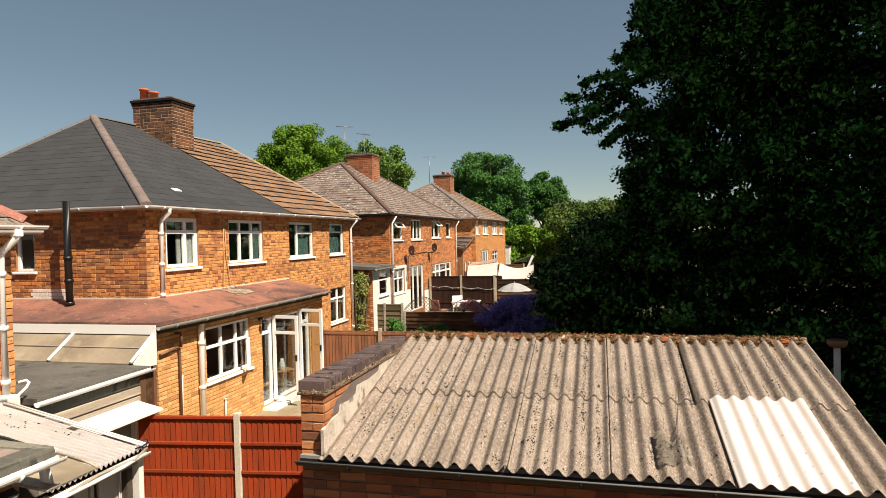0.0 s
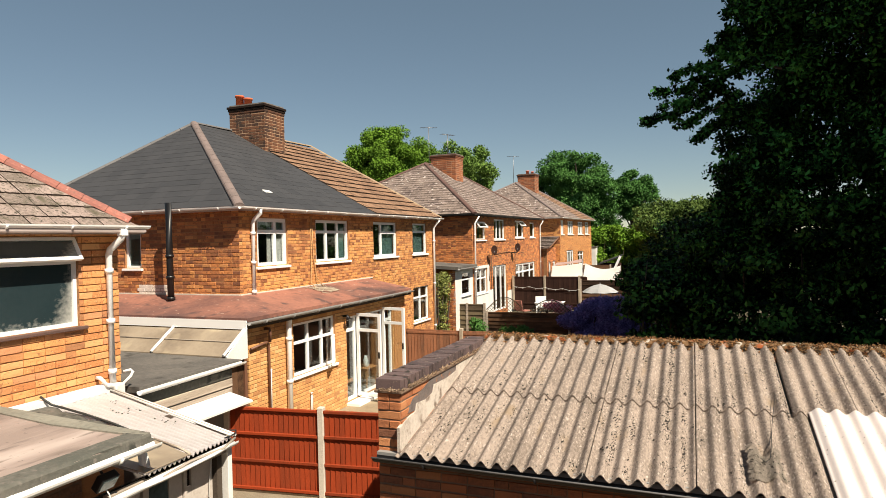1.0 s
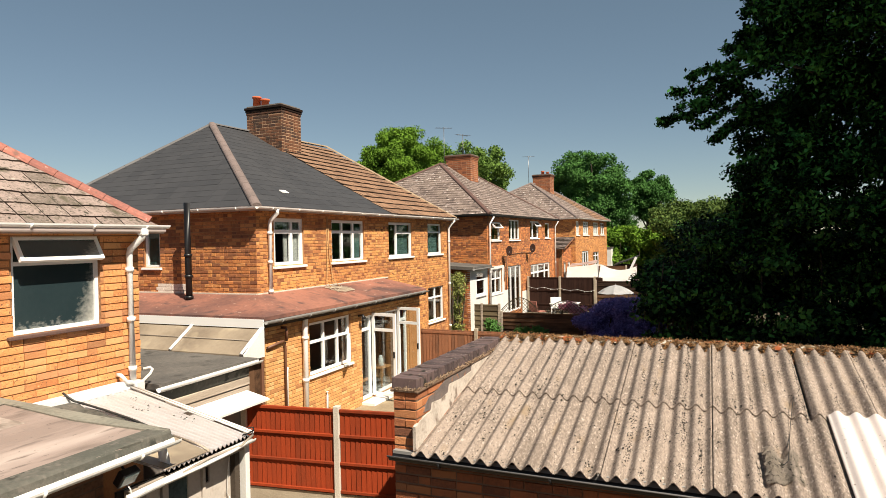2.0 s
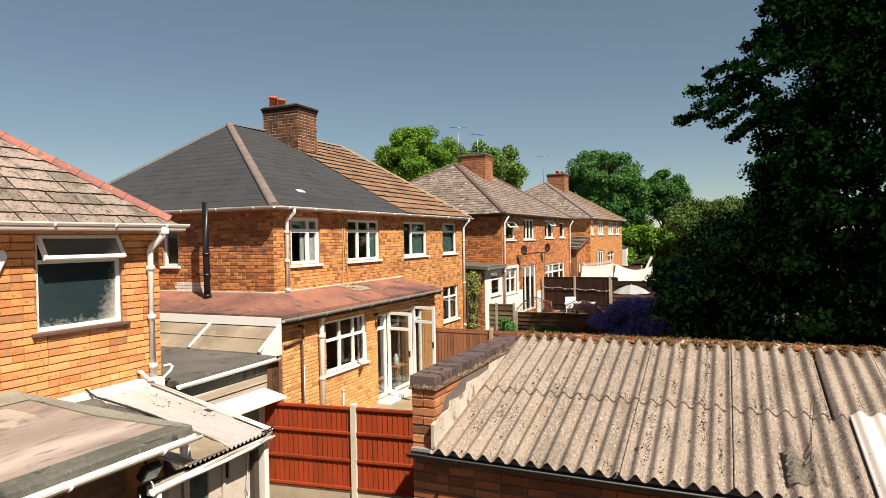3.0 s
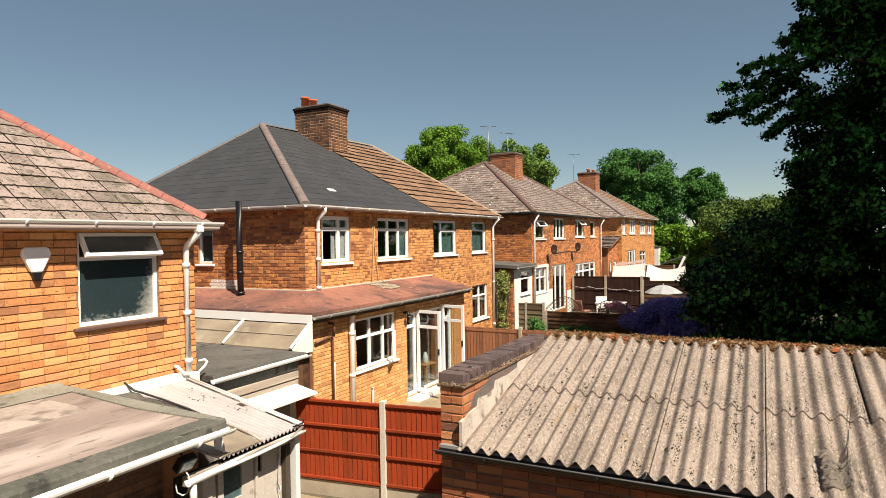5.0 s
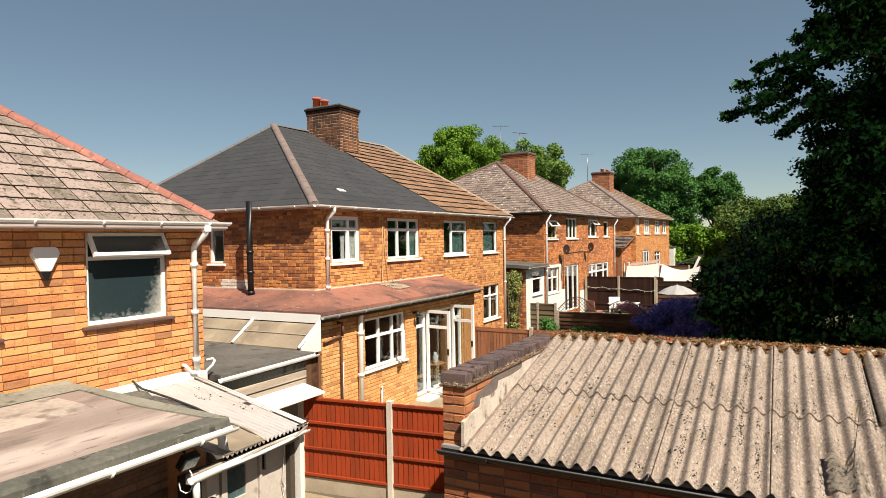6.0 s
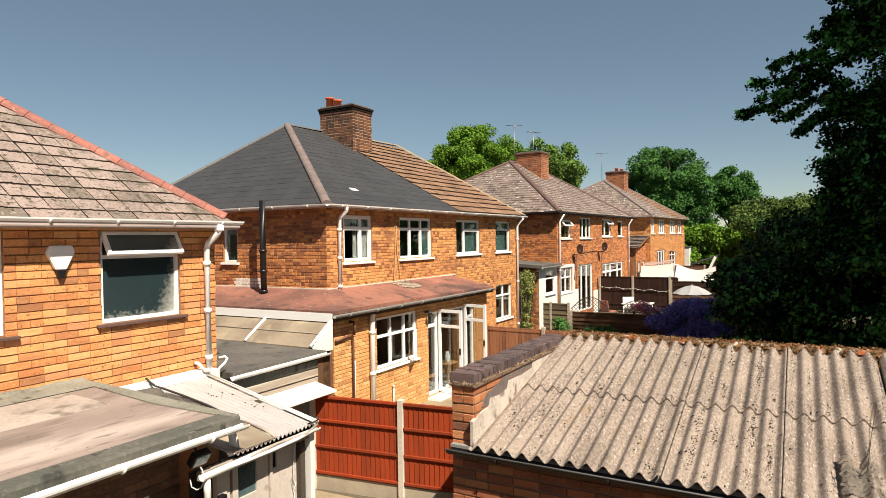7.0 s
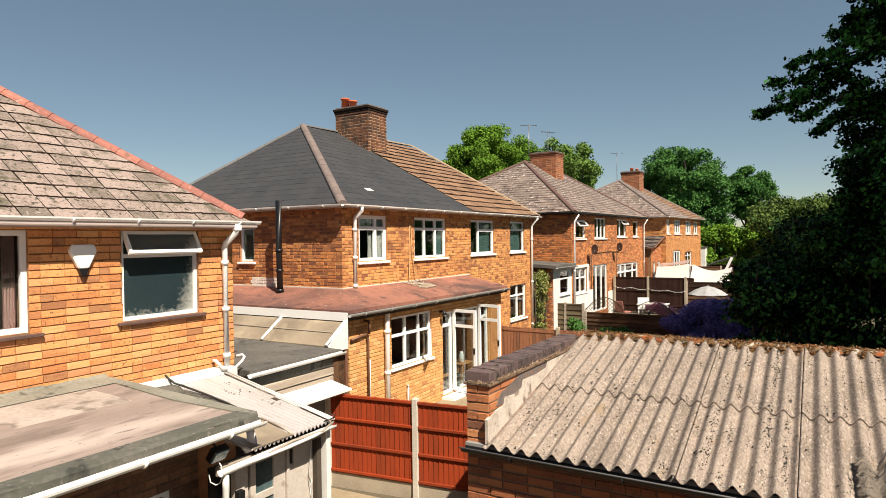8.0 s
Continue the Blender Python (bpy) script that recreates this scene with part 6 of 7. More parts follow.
def side_porch():
    e = thing("side_porch", pose(-8.33, 22.75, 0), "white side porch with a dark flat roof against the brick house", "porch")
    fx = fl_x(0.0)
    op = [(0.7, 1.75, 2.05, 2.98)]
    part("wall", wall_bm(0.0, 2.05, 0.4, 3.06, op, fx, 0.12), UPVC_OLD, e)
    window(e, fx, *op[0], cols=(), transom=0.66, bar=0.06, deep=0.04)
    side = part("wall", wall_bm(-3.0, -0.12, 0.4, 3.06, [], fl_my(0.0), 0.2), MORTAR, e)
    bricks_joined("brickwork", brick_rects(-3.0, 0.0, 0.4, 3.06, [], CF, BF, 0.013, 44), fl_my(0.0), BRICK_RED, side)
    bm = bmesh.new()
    sheet(bm, [(0.2, -0.2, 3.22), (0.2, 2.07, 3.22), (-3.2, 2.07, 3.42), (-3.2, -0.2, 3.42)], 0.12)
    part("roof", bm, FELT_DARK, e)
    gutter(e, [(0.25, 2.0, 3.14), (0.25, -0.25, 3.14)], 0.05, LEAD, 0)


side_porch()


def lap_fence(name, m, label, length, z0, z1, posts, mat, slats=7):
    """A larch-lap fence: wavy horizontal slats between posts, facing local -y."""
    f = thing(name, m, label, "fence", "garden fences")
    h = (z1 - z0) / slats
    for k in range(slats):
        bm = bmesh.new()
        prism(bm, [(-0.045, z0 + k * h - 0.03), (-0.02, z0 + k * h - 0.03), (0.004, z0 + (k + 1) * h), (-0.006, z0 + (k + 1) * h)], "x", 0.03, length - 0.03)
        part("slat", bm, mat, f)
    for p in posts:
        bm = bmesh.new()
        box(bm, p - 0.045, p + 0.045, -0.05, 0.04, z0 - 0.3, z1 + 0.06, bevel=0.008)
        part("post", bm, WOOD_GREY, f)
    bm = bmesh.new()
    box(bm, 0, length, -0.03, 0.02, z1 - 0.03, z1 + 0.02, bevel=0.005)
    part("cap_rail", bm, mat, f)
    return f


lap_fence("lap_fence", pose(-8.75, 23.2, 0), "weathered brown lap fence panel beside the house", 1.45, 0.45, 1.74, (0.05, 0.72, 1.42), FENCE_WEATHER)
lap_fence("lap_fence", pose(-7.25, 23.2, 0), "low dark lap fence under arched trellis", 3.2, 0.45, 1.46, (0.02, 3.15), FENCE_LAP)
lap_fence("lap_fence", pose(-4.85, 30.0, 0), "dark horizontal boarded fence behind the parasol", 2.6, 0.6, 2.2, (0.05, 2.55), FENCE_LAP, 9)


def trellis(x0, x1, zs, ztop):
    t = thing("trellis", pose(x0, 23.2, 0), "weathered arched lattice trellis on top of the fence", "trellis", "trellises")
    w = x1 - x0
    def top(x):
        return zs + 0.06 + (ztop - zs) * math.sin(math.pi * x / w)
    cord("frame", t, [(w * k / 16, 0, top(w * k / 16)) for k in range(17)], 0.016, FENCE_WEATHER)
    n = 11
    for k in range(-4, n + 4):
        for s in (1, -1):
            pts = []
            for q in range(13):
                z = zs + (ztop - zs + 0.06) * q / 12
                x = w * k / n + s * (z - zs)
                if 0 <= x <= w and z <= top(x):
                    pts.append((x, 0.008 * s, z))
            if len(pts) > 2:
                cord("lath", t, [pts[0], pts[-1]], 0.008, FENCE_WEATHER)


trellis(-7.25, -5.76, 1.50, 1.98)
trellis(-5.55, -4.05, 1.50, 1.90)


def cloth(name, m, label, category, top, low, mat, sag=0.12, group=""):
    """A cloth between a top edge and a lower edge, with folds, held by poles at its ends."""
    t = thing(name, m, label, category, group)
    a, b = (Vector(p) for p in top)
    c, d = (Vector(p) for p in low)
    bm = bmesh.new()
    n, mrows = 16, 8
    g = []
    for j in range(mrows + 1):
        f = j / mrows
        l, r = a.lerp(c, f), b.lerp(d, f)
        g.append([bm.verts.new(l.lerp(r, k / n) + Vector((0, 0.03 * math.sin(k * 1.3 + j), -sag * math.sin(math.pi * k / n) * (1 - f) - 0.05 * math.sin(math.pi * f)))) for k in range(n + 1)])
    for j in range(mrows):
        for k in range(n):
            bm.faces.new((g[j][k], g[j][k + 1], g[j + 1][k + 1], g[j + 1][k])).smooth = True
    bmesh.ops.solidify(bm, geom=bm.faces[:], thickness=0.006)
    part("cloth", bm, mat, t)
    for p in (a, b):
        cord("pole", t, [(p.x, p.y + 0.05, 0.7), (p.x, p.y + 0.05, p.z)], 0.02, METAL)
    return t


cloth("white_awning", Matrix(), "white canvas awning stretched over the patio", "awning", [(-7.40, 36.0, 2.62), (-5.70, 36.0, 2.78)], [(-6.95, 33.5, 2.10), (-5.28, 33.5, 2.18)], CANVAS, 0.05, "awnings")
cloth("white_awning", Matrix(), "white canvas awning beside the shed", "awning", [(-5.53, 36.0, 2.76), (-3.62, 36.0, 2.62)], [(-5.28, 33.5, 1.97), (-3.45, 33.5, 1.98)], CANVAS, 0.26, "awnings")
cloth("pink_awning", Matrix(), "pale pink canvas awning behind the white one", "awning", [(-7.55, 38.0, 2.72), (-6.0, 38.0, 2.95)], [(-7.5, 36.3, 2.60), (-5.8, 36.3, 2.80)], CANVAS_PINK, 0.05, "awnings")


def parasol():
    p = thing("parasol", pose(-3.5, 27.0, 0.80), "silver-grey garden parasol on a thin pole", "parasol")
    bm = bmesh.new()
    tip = bm.verts.new((0, 0, 1.47))
    rows = []
    for r, z in ((0.25, 1.42), (0.5, 1.31), (0.74, 1.15)):
        rows.append([bm.verts.new((r * (1 - 0.04 * (k % 2)) * math.cos(a), r * (1 - 0.04 * (k % 2)) * math.sin(a), z - 0.02 * (k % 2))) for k in range(16) for a in (2 * math.pi * k / 16,)])
    for k in range(16):
        bm.faces.new((tip, rows[0][k], rows[0][(k + 1) % 16]))
        for a, b in zip(rows, rows[1:]):
            bm.faces.new((a[k], b[k], b[(k + 1) % 16], a[(k + 1) % 16]))
    bmesh.ops.solidify(bm, geom=bm.faces[:], thickness=0.006)
    part("canopy", bm, TARP_GREY, p)
    cord("pole", p, [(0, 0, 0), (0, 0, 1.52)], 0.022, METAL)
    for k in range(8):
        a = 2 * math.pi * k / 8
        cord("rib", p, [(0, 0, 1.445), (0.49 * math.cos(a), 0.49 * math.sin(a), 1.30), (0.72 * math.cos(a), 0.72 * math.sin(a), 1.14)], 0.008, METAL)


parasol()


def garden_table():
    t = thing("garden_table", pose(-5.75, 27.6, ground_z(0, 27.6)), "white garden table on the patio", "table")
    bm = bmesh.new()
    box(bm, -0.6, 0.6, -0.4, 0.4, 0.72, 0.76, bevel=0.01)
    part("tabletop", bm, UPVC_OLD, t)
    for x in (-0.52, 0.52):
        for y in (-0.34, 0.34):
            cord("leg", t, [(x, y, 0), (x, y, 0.72)], 0.025, UPVC_OLD)


garden_table()


def garden_chair(x, y, turn, mat, label):
    t = thing("garden_chair", pose(x, y, ground_z(x, y), 0, 0, turn), label, "chair", "chairs on the patio")
    bm = bmesh.new()
    box(bm, -0.24, 0.24, -0.24, 0.24, 0.42, 0.46, bevel=0.01)
    part("seat", bm, mat, t)
    bm = bmesh.new()
    box(bm, -0.24, 0.24, 0.22, 0.26, 0.5, 0.95, pose(0, 0, 0, -8, 0, 0), 0.01)
    part("backrest", bm, mat, t)
    for a in (-0.2, 0.2):
        for b in (-0.2, 0.2):
            cord("leg", t, [(a, b, 0), (a, b, 0.43)], 0.018, METAL)


garden_chair(-6.75, 26.9, 150, RIDGE_PINK, "faded red garden chair by the table")
garden_chair(-6.25, 28.2, 20, UPVC_OLD, "white plastic garden chair behind the table")


def shed():
    s = thing("garden_shed", pose(-4.5, 40.0, 0.9), "dark timber garden shed with a white bargeboard", "shed")
    bm = bmesh.new()
    box(bm, -0.80, 0.33, 0, 1.8, 0, 1.62)
    part("body", bm, FENCE_DARK, s)
    bm = bmesh.new()
    sheet(bm, [(-0.90, -0.15, 1.63), (0.42, -0.15, 2.10), (0.42, 1.95, 2.18), (-0.90, 1.95, 1.71)], 0.07)
    part("roof", bm, LEAD_DARK, s)
    bm = bmesh.new()
    prism(bm, [(-0.05, 1.10), (0.10, 1.10), (0.55, 2.08), (0.42, 2.14)], "y", -0.22, -0.17)
    part("bargeboard", bm, UPVC, s)


shed()
lap_fence("lap_fence", pose(-7.0, 39.3, 0), "dark boarded fence beside the shed", 2.5, 0.7, 2.48, (0.05, 1.2, 2.45), FENCE_LAP, 9)


def far_outbuilding():
    s = thing("white_outbuilding", pose(-7.6, 50.2, 1.0), "plain white rendered outbuilding beyond the last house", "outbuilding")
    bm = bmesh.new()
    box(bm, 0, 0.65, 0, 2.5, 0, 2.4, bevel=0.02)
    part("wall", bm, UPVC_OLD, s)
    bm = bmesh.new()
    sheet(bm, [(-0.05, -0.05, 2.46), (0.7, -0.05, 2.46), (0.7, 2.55, 2.46), (-0.05, 2.55, 2.46)], 0.06)
    part("roof", bm, FELT_DARK, s)


far_outbuilding()


def tiled_side_porch():
    e = thing("side_porch", pose(-7.75, 36.3, 0), "brick side porch with a lean-to tiled roof and white door", "porch")
    op = [(1.5, 2.3, 0.95, 2.8), (0.35, 1.0, 1.9, 2.8)]
    fx = fl_x(0.0)
    wall = part("wall", wall_bm(0.0, 2.6, 0.4, 3.66, op, fx, 0.2), MORTAR, e)
    bricks_joined("brickwork", brick_rects(0.0, 2.6, 0.4, 3.66, op, CF, BF, 0.013, 46), fx, BRICK_RED, wall)
    window(e, fx, *op[0], cols=(), transom=0.5, sill=False, bar=0.1, name="door_frame")
    window(e, fx, *op[1], cols=(), transom=0)
    bm = bmesh.new()
    box(bm, -2.6, -0.2, 0.0, 0.2, 0.4, 3.66)
    part("wall", bm, BRICK_RED, e)
    bm = bmesh.new()
    sheet(bm, [(0.2, -0.2, 3.68), (0.2, 2.6, 4.3), (-2.8, 2.6, 4.3), (-2.8, -0.2, 3.68)], 0.06)
    roof = part("roof", bm, TILE_BROWN, e)
    tiled_slope("roof_tiles", roof, (-2.8, -0.2, 3.68), (0.2, -0.2, 3.68), (-2.8, 2.6, 4.3), (0.2, 2.6, 4.3), 8, 0.3, TILE_BROWN, 0.03, 0.02, 5)
    bm = bmesh.new()
    tube(bm, [(0.22, -0.22, 3.64), (0.22, 2.6, 4.27)], 0.035, 6)
    part("bargeboard", bm, FENCE_BROWN, e)


tiled_side_porch()


def string_lights():
    s = thing("string_lights", pose(-8.1, 29.92, 0), "string of small white lights along the fence", "string lights")
    pts = [(0.05 + 3.2 * k / 40, 0.0, 1.95 - 0.004 * k - 0.07 * abs(math.sin(math.pi * k / 10))) for k in range(41)]
    cord("cable", s, pts, 0.006, UPVC_OLD)
    for p in pts[2::4]:
        bm = bmesh.new()
        bmesh.ops.create_icosphere(bm, subdivisions=1, radius=0.018, matrix=Matrix.Translation((p[0], p[1], p[2] - 0.03)))
        part("bulb", bm, UPVC, s)


string_lights()


def flue_post():
    f = thing("flue_post", pose(4.05, 12.5, 0.25) @ Matrix.Diagonal((0.8, 0.8, 1.42, 1)), "pale post with a rusty cap beside the hedge", "post")
    cord("pole", f, [(0, 0, 0), (0, 0, 1.40)], 0.07, POST_GREEN)
    bm = bmesh.new()
    tube(bm, [(0, 0, 1.38), (0, 0, 1.41), (0, 0, 1.46), (0, 0, 1.47)], [0.15, 0.20, 0.21, 0.17], 12)
    part("cap", bm, WASTE_BROWN, f)


flue_post()


# ---- fittings of the near extension ----
def floodlight():
    f = thing("floodlight", pose(-4.92, 4.42, 2.17) @ Matrix.Scale(0.85, 4), "black outdoor floodlight with a wire cage bracket", "floodlight")
    m = pose(0.14, 0, 0, 0, 35, 0)
    bm = bmesh.new()
    box(bm, -0.05, 0.05, -0.11, 0.11, -0.09, 0.09, m, 0.012)
    part("housing", bm, BLACK_PLASTIC, f)
    bm = bmesh.new()
    box(bm, 0.051, 0.056, -0.09, 0.09, -0.07, 0.07, m)
    part("lens", bm, FROST, f)
    cord("bracket", f, [(-0.05, 0, 0.08), (0.05, 0, 0.12), (0.12, 0, 0.05)], 0.015, BLACK_PLASTIC)
    cord("cable", f, [(0.1, 0.02, -0.08), (0.13, 0.05, -0.16), (0.12, 0.08, -0.28), (0.08, 0.07, -0.38), (0.04, 0.04, -0.40), (0.0, 0.0, -0.36), (0.0, -0.02, -0.26)], 0.008, UPVC_OLD)


floodlight()


def corner_pipes():
    """The jumble of white pipes at the foot of the near house's downpipe."""
    p = thing("waste_pipes", pose(-7.28, 6.68, 0), "white waste pipes and hopper at the foot of the downpipe", "pipes")
    bm = bmesh.new()
    box(bm, -0.06, 0.09, -0.09, 0.07, 2.24, 2.40, bevel=0.02)
    part("hopper", bm, UPVC_OLD, p)
    cord("waste_pipe", p, [(-0.06, 0.17, 2.52), (0.0, 0.24, 2.535), (0.03, 0.25, 2.51), (0.04, 0.2, 2.45), (0.03, 0.06, 2.36)], 0.022, UPVC_OLD)
    cord("waste_pipe", p, [(-0.08, -0.24, 2.52), (0.0, -0.25, 2.52), (0.03, -0.23, 2.48), (0.04, -0.18, 2.40), (0.03, -0.08, 2.36)], 0.025, UPVC_OLD)


corner_pipes()


# ---- trees, hedges and bushes ----
def limb_bm(bm, start, end, r0, r1, rng, bend=0.15, n=6):
    a, b = Vector(start), Vector(end)
    pts = []
    off = Vector((rng.uniform(-1, 1), rng.uniform(-1, 1), rng.uniform(-0.3, 0.6))) * bend * (b - a).length
    for k in range(n + 1):
        f = k / n
        pts.append(a.lerp(b, f) + off * math.sin(math.pi * f))
    tube(bm, pts, [r0 + (r1 - r0) * k / n for k in range(n + 1)], 7)


def tree(name, m, label, height, spread, trunk_h, trunk_r, clumps, clump_r, leaves, size, mat, seed, shape=None, group="trees", limbs=9):
    t = thing(name, m, label, "tree", group)
    rng = random.Random(seed)
    bm = bmesh.new()
    top = Vector((rng.uniform(-0.3, 0.3), rng.uniform(-0.3, 0.3), height * 0.8))
    limb_bm(bm, (0, 0, -0.3), top, trunk_r, trunk_r * 0.2, rng, 0.04, 10)
    cs, rs = [], []
    while len(cs) < clumps:
        d = Vector((rng.gauss(0, 1), rng.gauss(0, 1), rng.gauss(0, 1))).normalized()
        f = rng.random() ** 0.4
        z = trunk_h + (height - trunk_h) * (0.5 + 0.5 * d.z * f)
        q = Vector((d.x * f * spread, d.y * f * spread, z))
        if shape and not shape(q):
            continue
        cs.append(q)
        rs.append(clump_r * rng.uniform(0.65, 1.25))
    for q in rng.sample(cs, min(limbs * 3, len(cs))):
        s = Vector((0, 0, max(trunk_h * 0.7, q.z * 0.55)))
        limb_bm(bm, s, q, trunk_r * 0.35, 0.02, rng, 0.1)
    part("trunk", bm, BARK, t)
    put("crown", leaf_mesh("crown", cs, rs, [leaves] * len(cs), size, mat, seed), t)
    return t


def shrub(name, m, label, category, boxes, leaves, size, mat, seed, clump=0.5, group="", flat=0.75, level=0.0):
    """A bush or hedge: clumps strewn through boxes (x0, x1, y0, y1, z0, z1), on short stems."""
    t = thing(name, m, label, category, group)
    rng = random.Random(seed)
    cs, rs = [], []
    bm = bmesh.new()
    for x0, x1, y0, y1, z0, z1, n in boxes:
        for _ in range(n):
            q = Vector((rng.uniform(x0, x1), rng.uniform(y0, y1), rng.uniform(z0, z1)))
            cs.append(q)
            rs.append(clump * rng.uniform(0.6, 1.3))
        for _ in range(4):
            x, y = rng.uniform(x0, x1), rng.uniform(y0, y1)
            limb_bm(bm, (x, y, -0.2), (x + rng.uniform(-0.3, 0.3), y + rng.uniform(-0.3, 0.3), z1), 0.05, 0.01, rng, 0.05)
    tagged(part("stem", bm, BARK, t), kind="stuff")
    put("foliage", leaf_mesh("foliage", cs, rs, [leaves] * len(cs), size, mat, seed, flat, level=level), t)
    return t


def big_tree():
    """The large tree: a broad dark crown with one bough that reaches out over the gardens."""
    t = thing("broadleaf_tree", pose(7.15, 18.2, 0.4), "large dark green broadleaf tree with drooping boughs", "tree", "trees")
    rng = random.Random(101)
    bm = bmesh.new()
    limb_bm(bm, (0, 0, -0.4), (0.3, 0.2, 13.0), 0.45, 0.08, rng, 0.03, 12)
    cs, rs = [], []
    while len(cs) < 340:
        a, f = rng.uniform(0, 2 * math.pi), 0.5 + 0.5 * rng.random() ** 0.6
        z = rng.uniform(2.5, 16.5)
        w = 5.7 * (1 - max(0, (z - 12.5) / 5.0) ** 2) * (0.92 + 0.1 * math.sin(z * 1.7))
        q = Vector((math.cos(a) * f * w, math.sin(a) * f * w * 0.8, z))
        if q.y > 0.8 or q.x < -3.2 and q.z > 11.2:
            continue
        cs.append(q)
        rs.append(rng.uniform(0.55, 0.95))
    for _ in range(180):
        z = rng.uniform(4.4, 11.0)
        edge = -5.6 + max(0, z - 11.5) * 0.3 - (0.1 if z < 7 else 0)
        cs.append(Vector((rng.uniform(edge, -3.4), rng.uniform(-2.2, 0.6), z)))
        rs.append(rng.uniform(0.4, 0.75))
    for _ in range(110):
        cs.append(Vector((rng.uniform(-2.5, 5.0), rng.uniform(-4.3, -2.8), rng.uniform(5.0, 14.5))))
        rs.append(rng.uniform(0.5, 0.85))
    for _ in range(120):
        cs.append(Vector((rng.uniform(-0.5, 5.5), rng.uniform(-3.2, -1.0), rng.uniform(6.0, 15.5))))
        rs.append(rng.uniform(0.55, 0.9))
    fill = random.Random(5)
    for _ in range(70):
        cs.append(Vector((fill.uniform(-3.1, -0.9), fill.uniform(-0.6, 1.6), fill.uniform(4.4, 9.6))))
        rs.append(fill.uniform(0.5, 0.8))
    first = len(cs)
    # leafy fingers of the bough, drooping to their tips, with sky between them
    fingers = (([(-5.6, 8.0), (-6.3, 7.45), (-6.9, 7.1), (-7.4, 6.93), (-7.9, 6.83), (-8.2, 6.80)], 0.30, 0.05), ([(-5.9, 7.3), (-6.5, 6.97), (-6.96, 6.72), (-7.32, 6.58)], 0.22, 0.05),
        ([(-5.8, 6.95), (-6.3, 6.68), (-6.65, 6.42), (-6.95, 6.22)], 0.22, 0.06), ([(-5.7, 8.1), (-6.4, 7.85), (-6.9, 7.62), (-7.45, 7.52), (-7.9, 7.52)], 0.28, 0.05),
        ([(-5.7, 8.4), (-6.3, 8.2), (-6.7, 8.03), (-7.15, 8.0), (-7.48, 7.84)], 0.24, 0.05), ([(-6.3, 7.7), (-6.8, 7.35), (-7.3, 7.2), (-7.75, 7.15)], 0.24, 0.06),
        ([(-5.5, 8.7), (-6.1, 8.5), (-6.4, 8.52), (-6.7, 8.42)], 0.15, 0.04), ([(-5.4, 9.0), (-5.9, 8.86), (-6.1, 8.86), (-6.3, 8.74)], 0.16, 0.05), ([(-5.3, 9.7), (-5.9, 9.5), (-6.2, 9.25)], 0.22, 0.07))
    for path, r0, r1 in fingers:
        n = len(path) - 1
        for q in range(11 * n):
            f = (q + rng.random()) / (11 * n)
            k = min(int(f * n), n - 1)
            x, z = (path[k][c] + (path[k + 1][c] - path[k][c]) * (f * n - k) for c in (0, 1))
            r = r0 + (r1 - r0) * f
            if rng.random() < 0.3:
                continue
            cs.append(Vector((x + rng.uniform(-r, r) * 0.6, -0.7 + rng.uniform(-r, r) * 1.3, z + rng.uniform(-r, r) * 0.5)))
            rs.append(r * rng.uniform(0.30, 0.58) + 0.02)
        limb_bm(bm, (path[0][0], -0.7, path[0][1]), (path[-1][0] + 0.1, -0.7, path[-1][1] + 0.03), 0.03, 0.006, rng, 0.03)
    # the ragged side of the crown over and under the bough
    for _ in range(150):
        z = rng.uniform(3.4, 7.0)
        cs.append(Vector((rng.uniform(-6.25, -5.0) - 0.12 * (7.0 - z) * rng.random(), rng.uniform(-1.6, 0.2), z)))
        rs.append(rng.uniform(0.18, 0.42))
    for _ in range(60):
        z = rng.uniform(8.6, 12.0)
        cs.append(Vector((rng.uniform(-6.1, -5.2), rng.uniform(-1.4, 0.0), z)))
        rs.append(rng.uniform(0.12, 0.30))
    limb_bm(bm, (0, 0, 6.5), (-5.2, -0.6, 8.4), 0.16, 0.06, rng, 0.05, 8)
    limb_bm(bm, (-5.2, -0.6, 8.4), (-7.3, -0.7, 7.0), 0.06, 0.012, rng, 0.05, 8)
    for q in rng.sample(cs[:first], 40):
        limb_bm(bm, (0, 0, max(2.0, q.z * 0.6)), q, 0.13, 0.02, rng, 0.08)
    part("trunk", bm, BARK, t)
    counts = [320] * 340 + [190] * 180 + [330] * (first - 520) + [int(9 + 330 * r) for r in rs[first:]]
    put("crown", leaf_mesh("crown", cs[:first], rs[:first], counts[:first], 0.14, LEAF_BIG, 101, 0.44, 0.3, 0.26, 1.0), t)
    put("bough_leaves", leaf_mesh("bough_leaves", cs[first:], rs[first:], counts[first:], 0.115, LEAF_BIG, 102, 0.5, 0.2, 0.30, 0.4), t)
    # unseen boughs, added towards the sun to throw shade on the tree and hedge
    up, ur = [], []
    shade = random.Random(44)
    while len(up) < 340:
        x, y, z = shade.uniform(-0.6, 10.5), shade.uniform(-9.4, -1.8), shade.uniform(11.2, 18.0)
        if x < 1.5 and (y < -5.4 or shade.random() < 0.4):
            continue
        up.append(Vector((x, y, z)))
        ur.append(shade.uniform(0.7, 1.1))
    for _ in range(80):
        up.append(Vector((shade.uniform(-2.6, 0.2), shade.uniform(-6.4, -3.0), shade.uniform(10.8, 14.2))))
        ur.append(shade.uniform(0.6, 1.0))
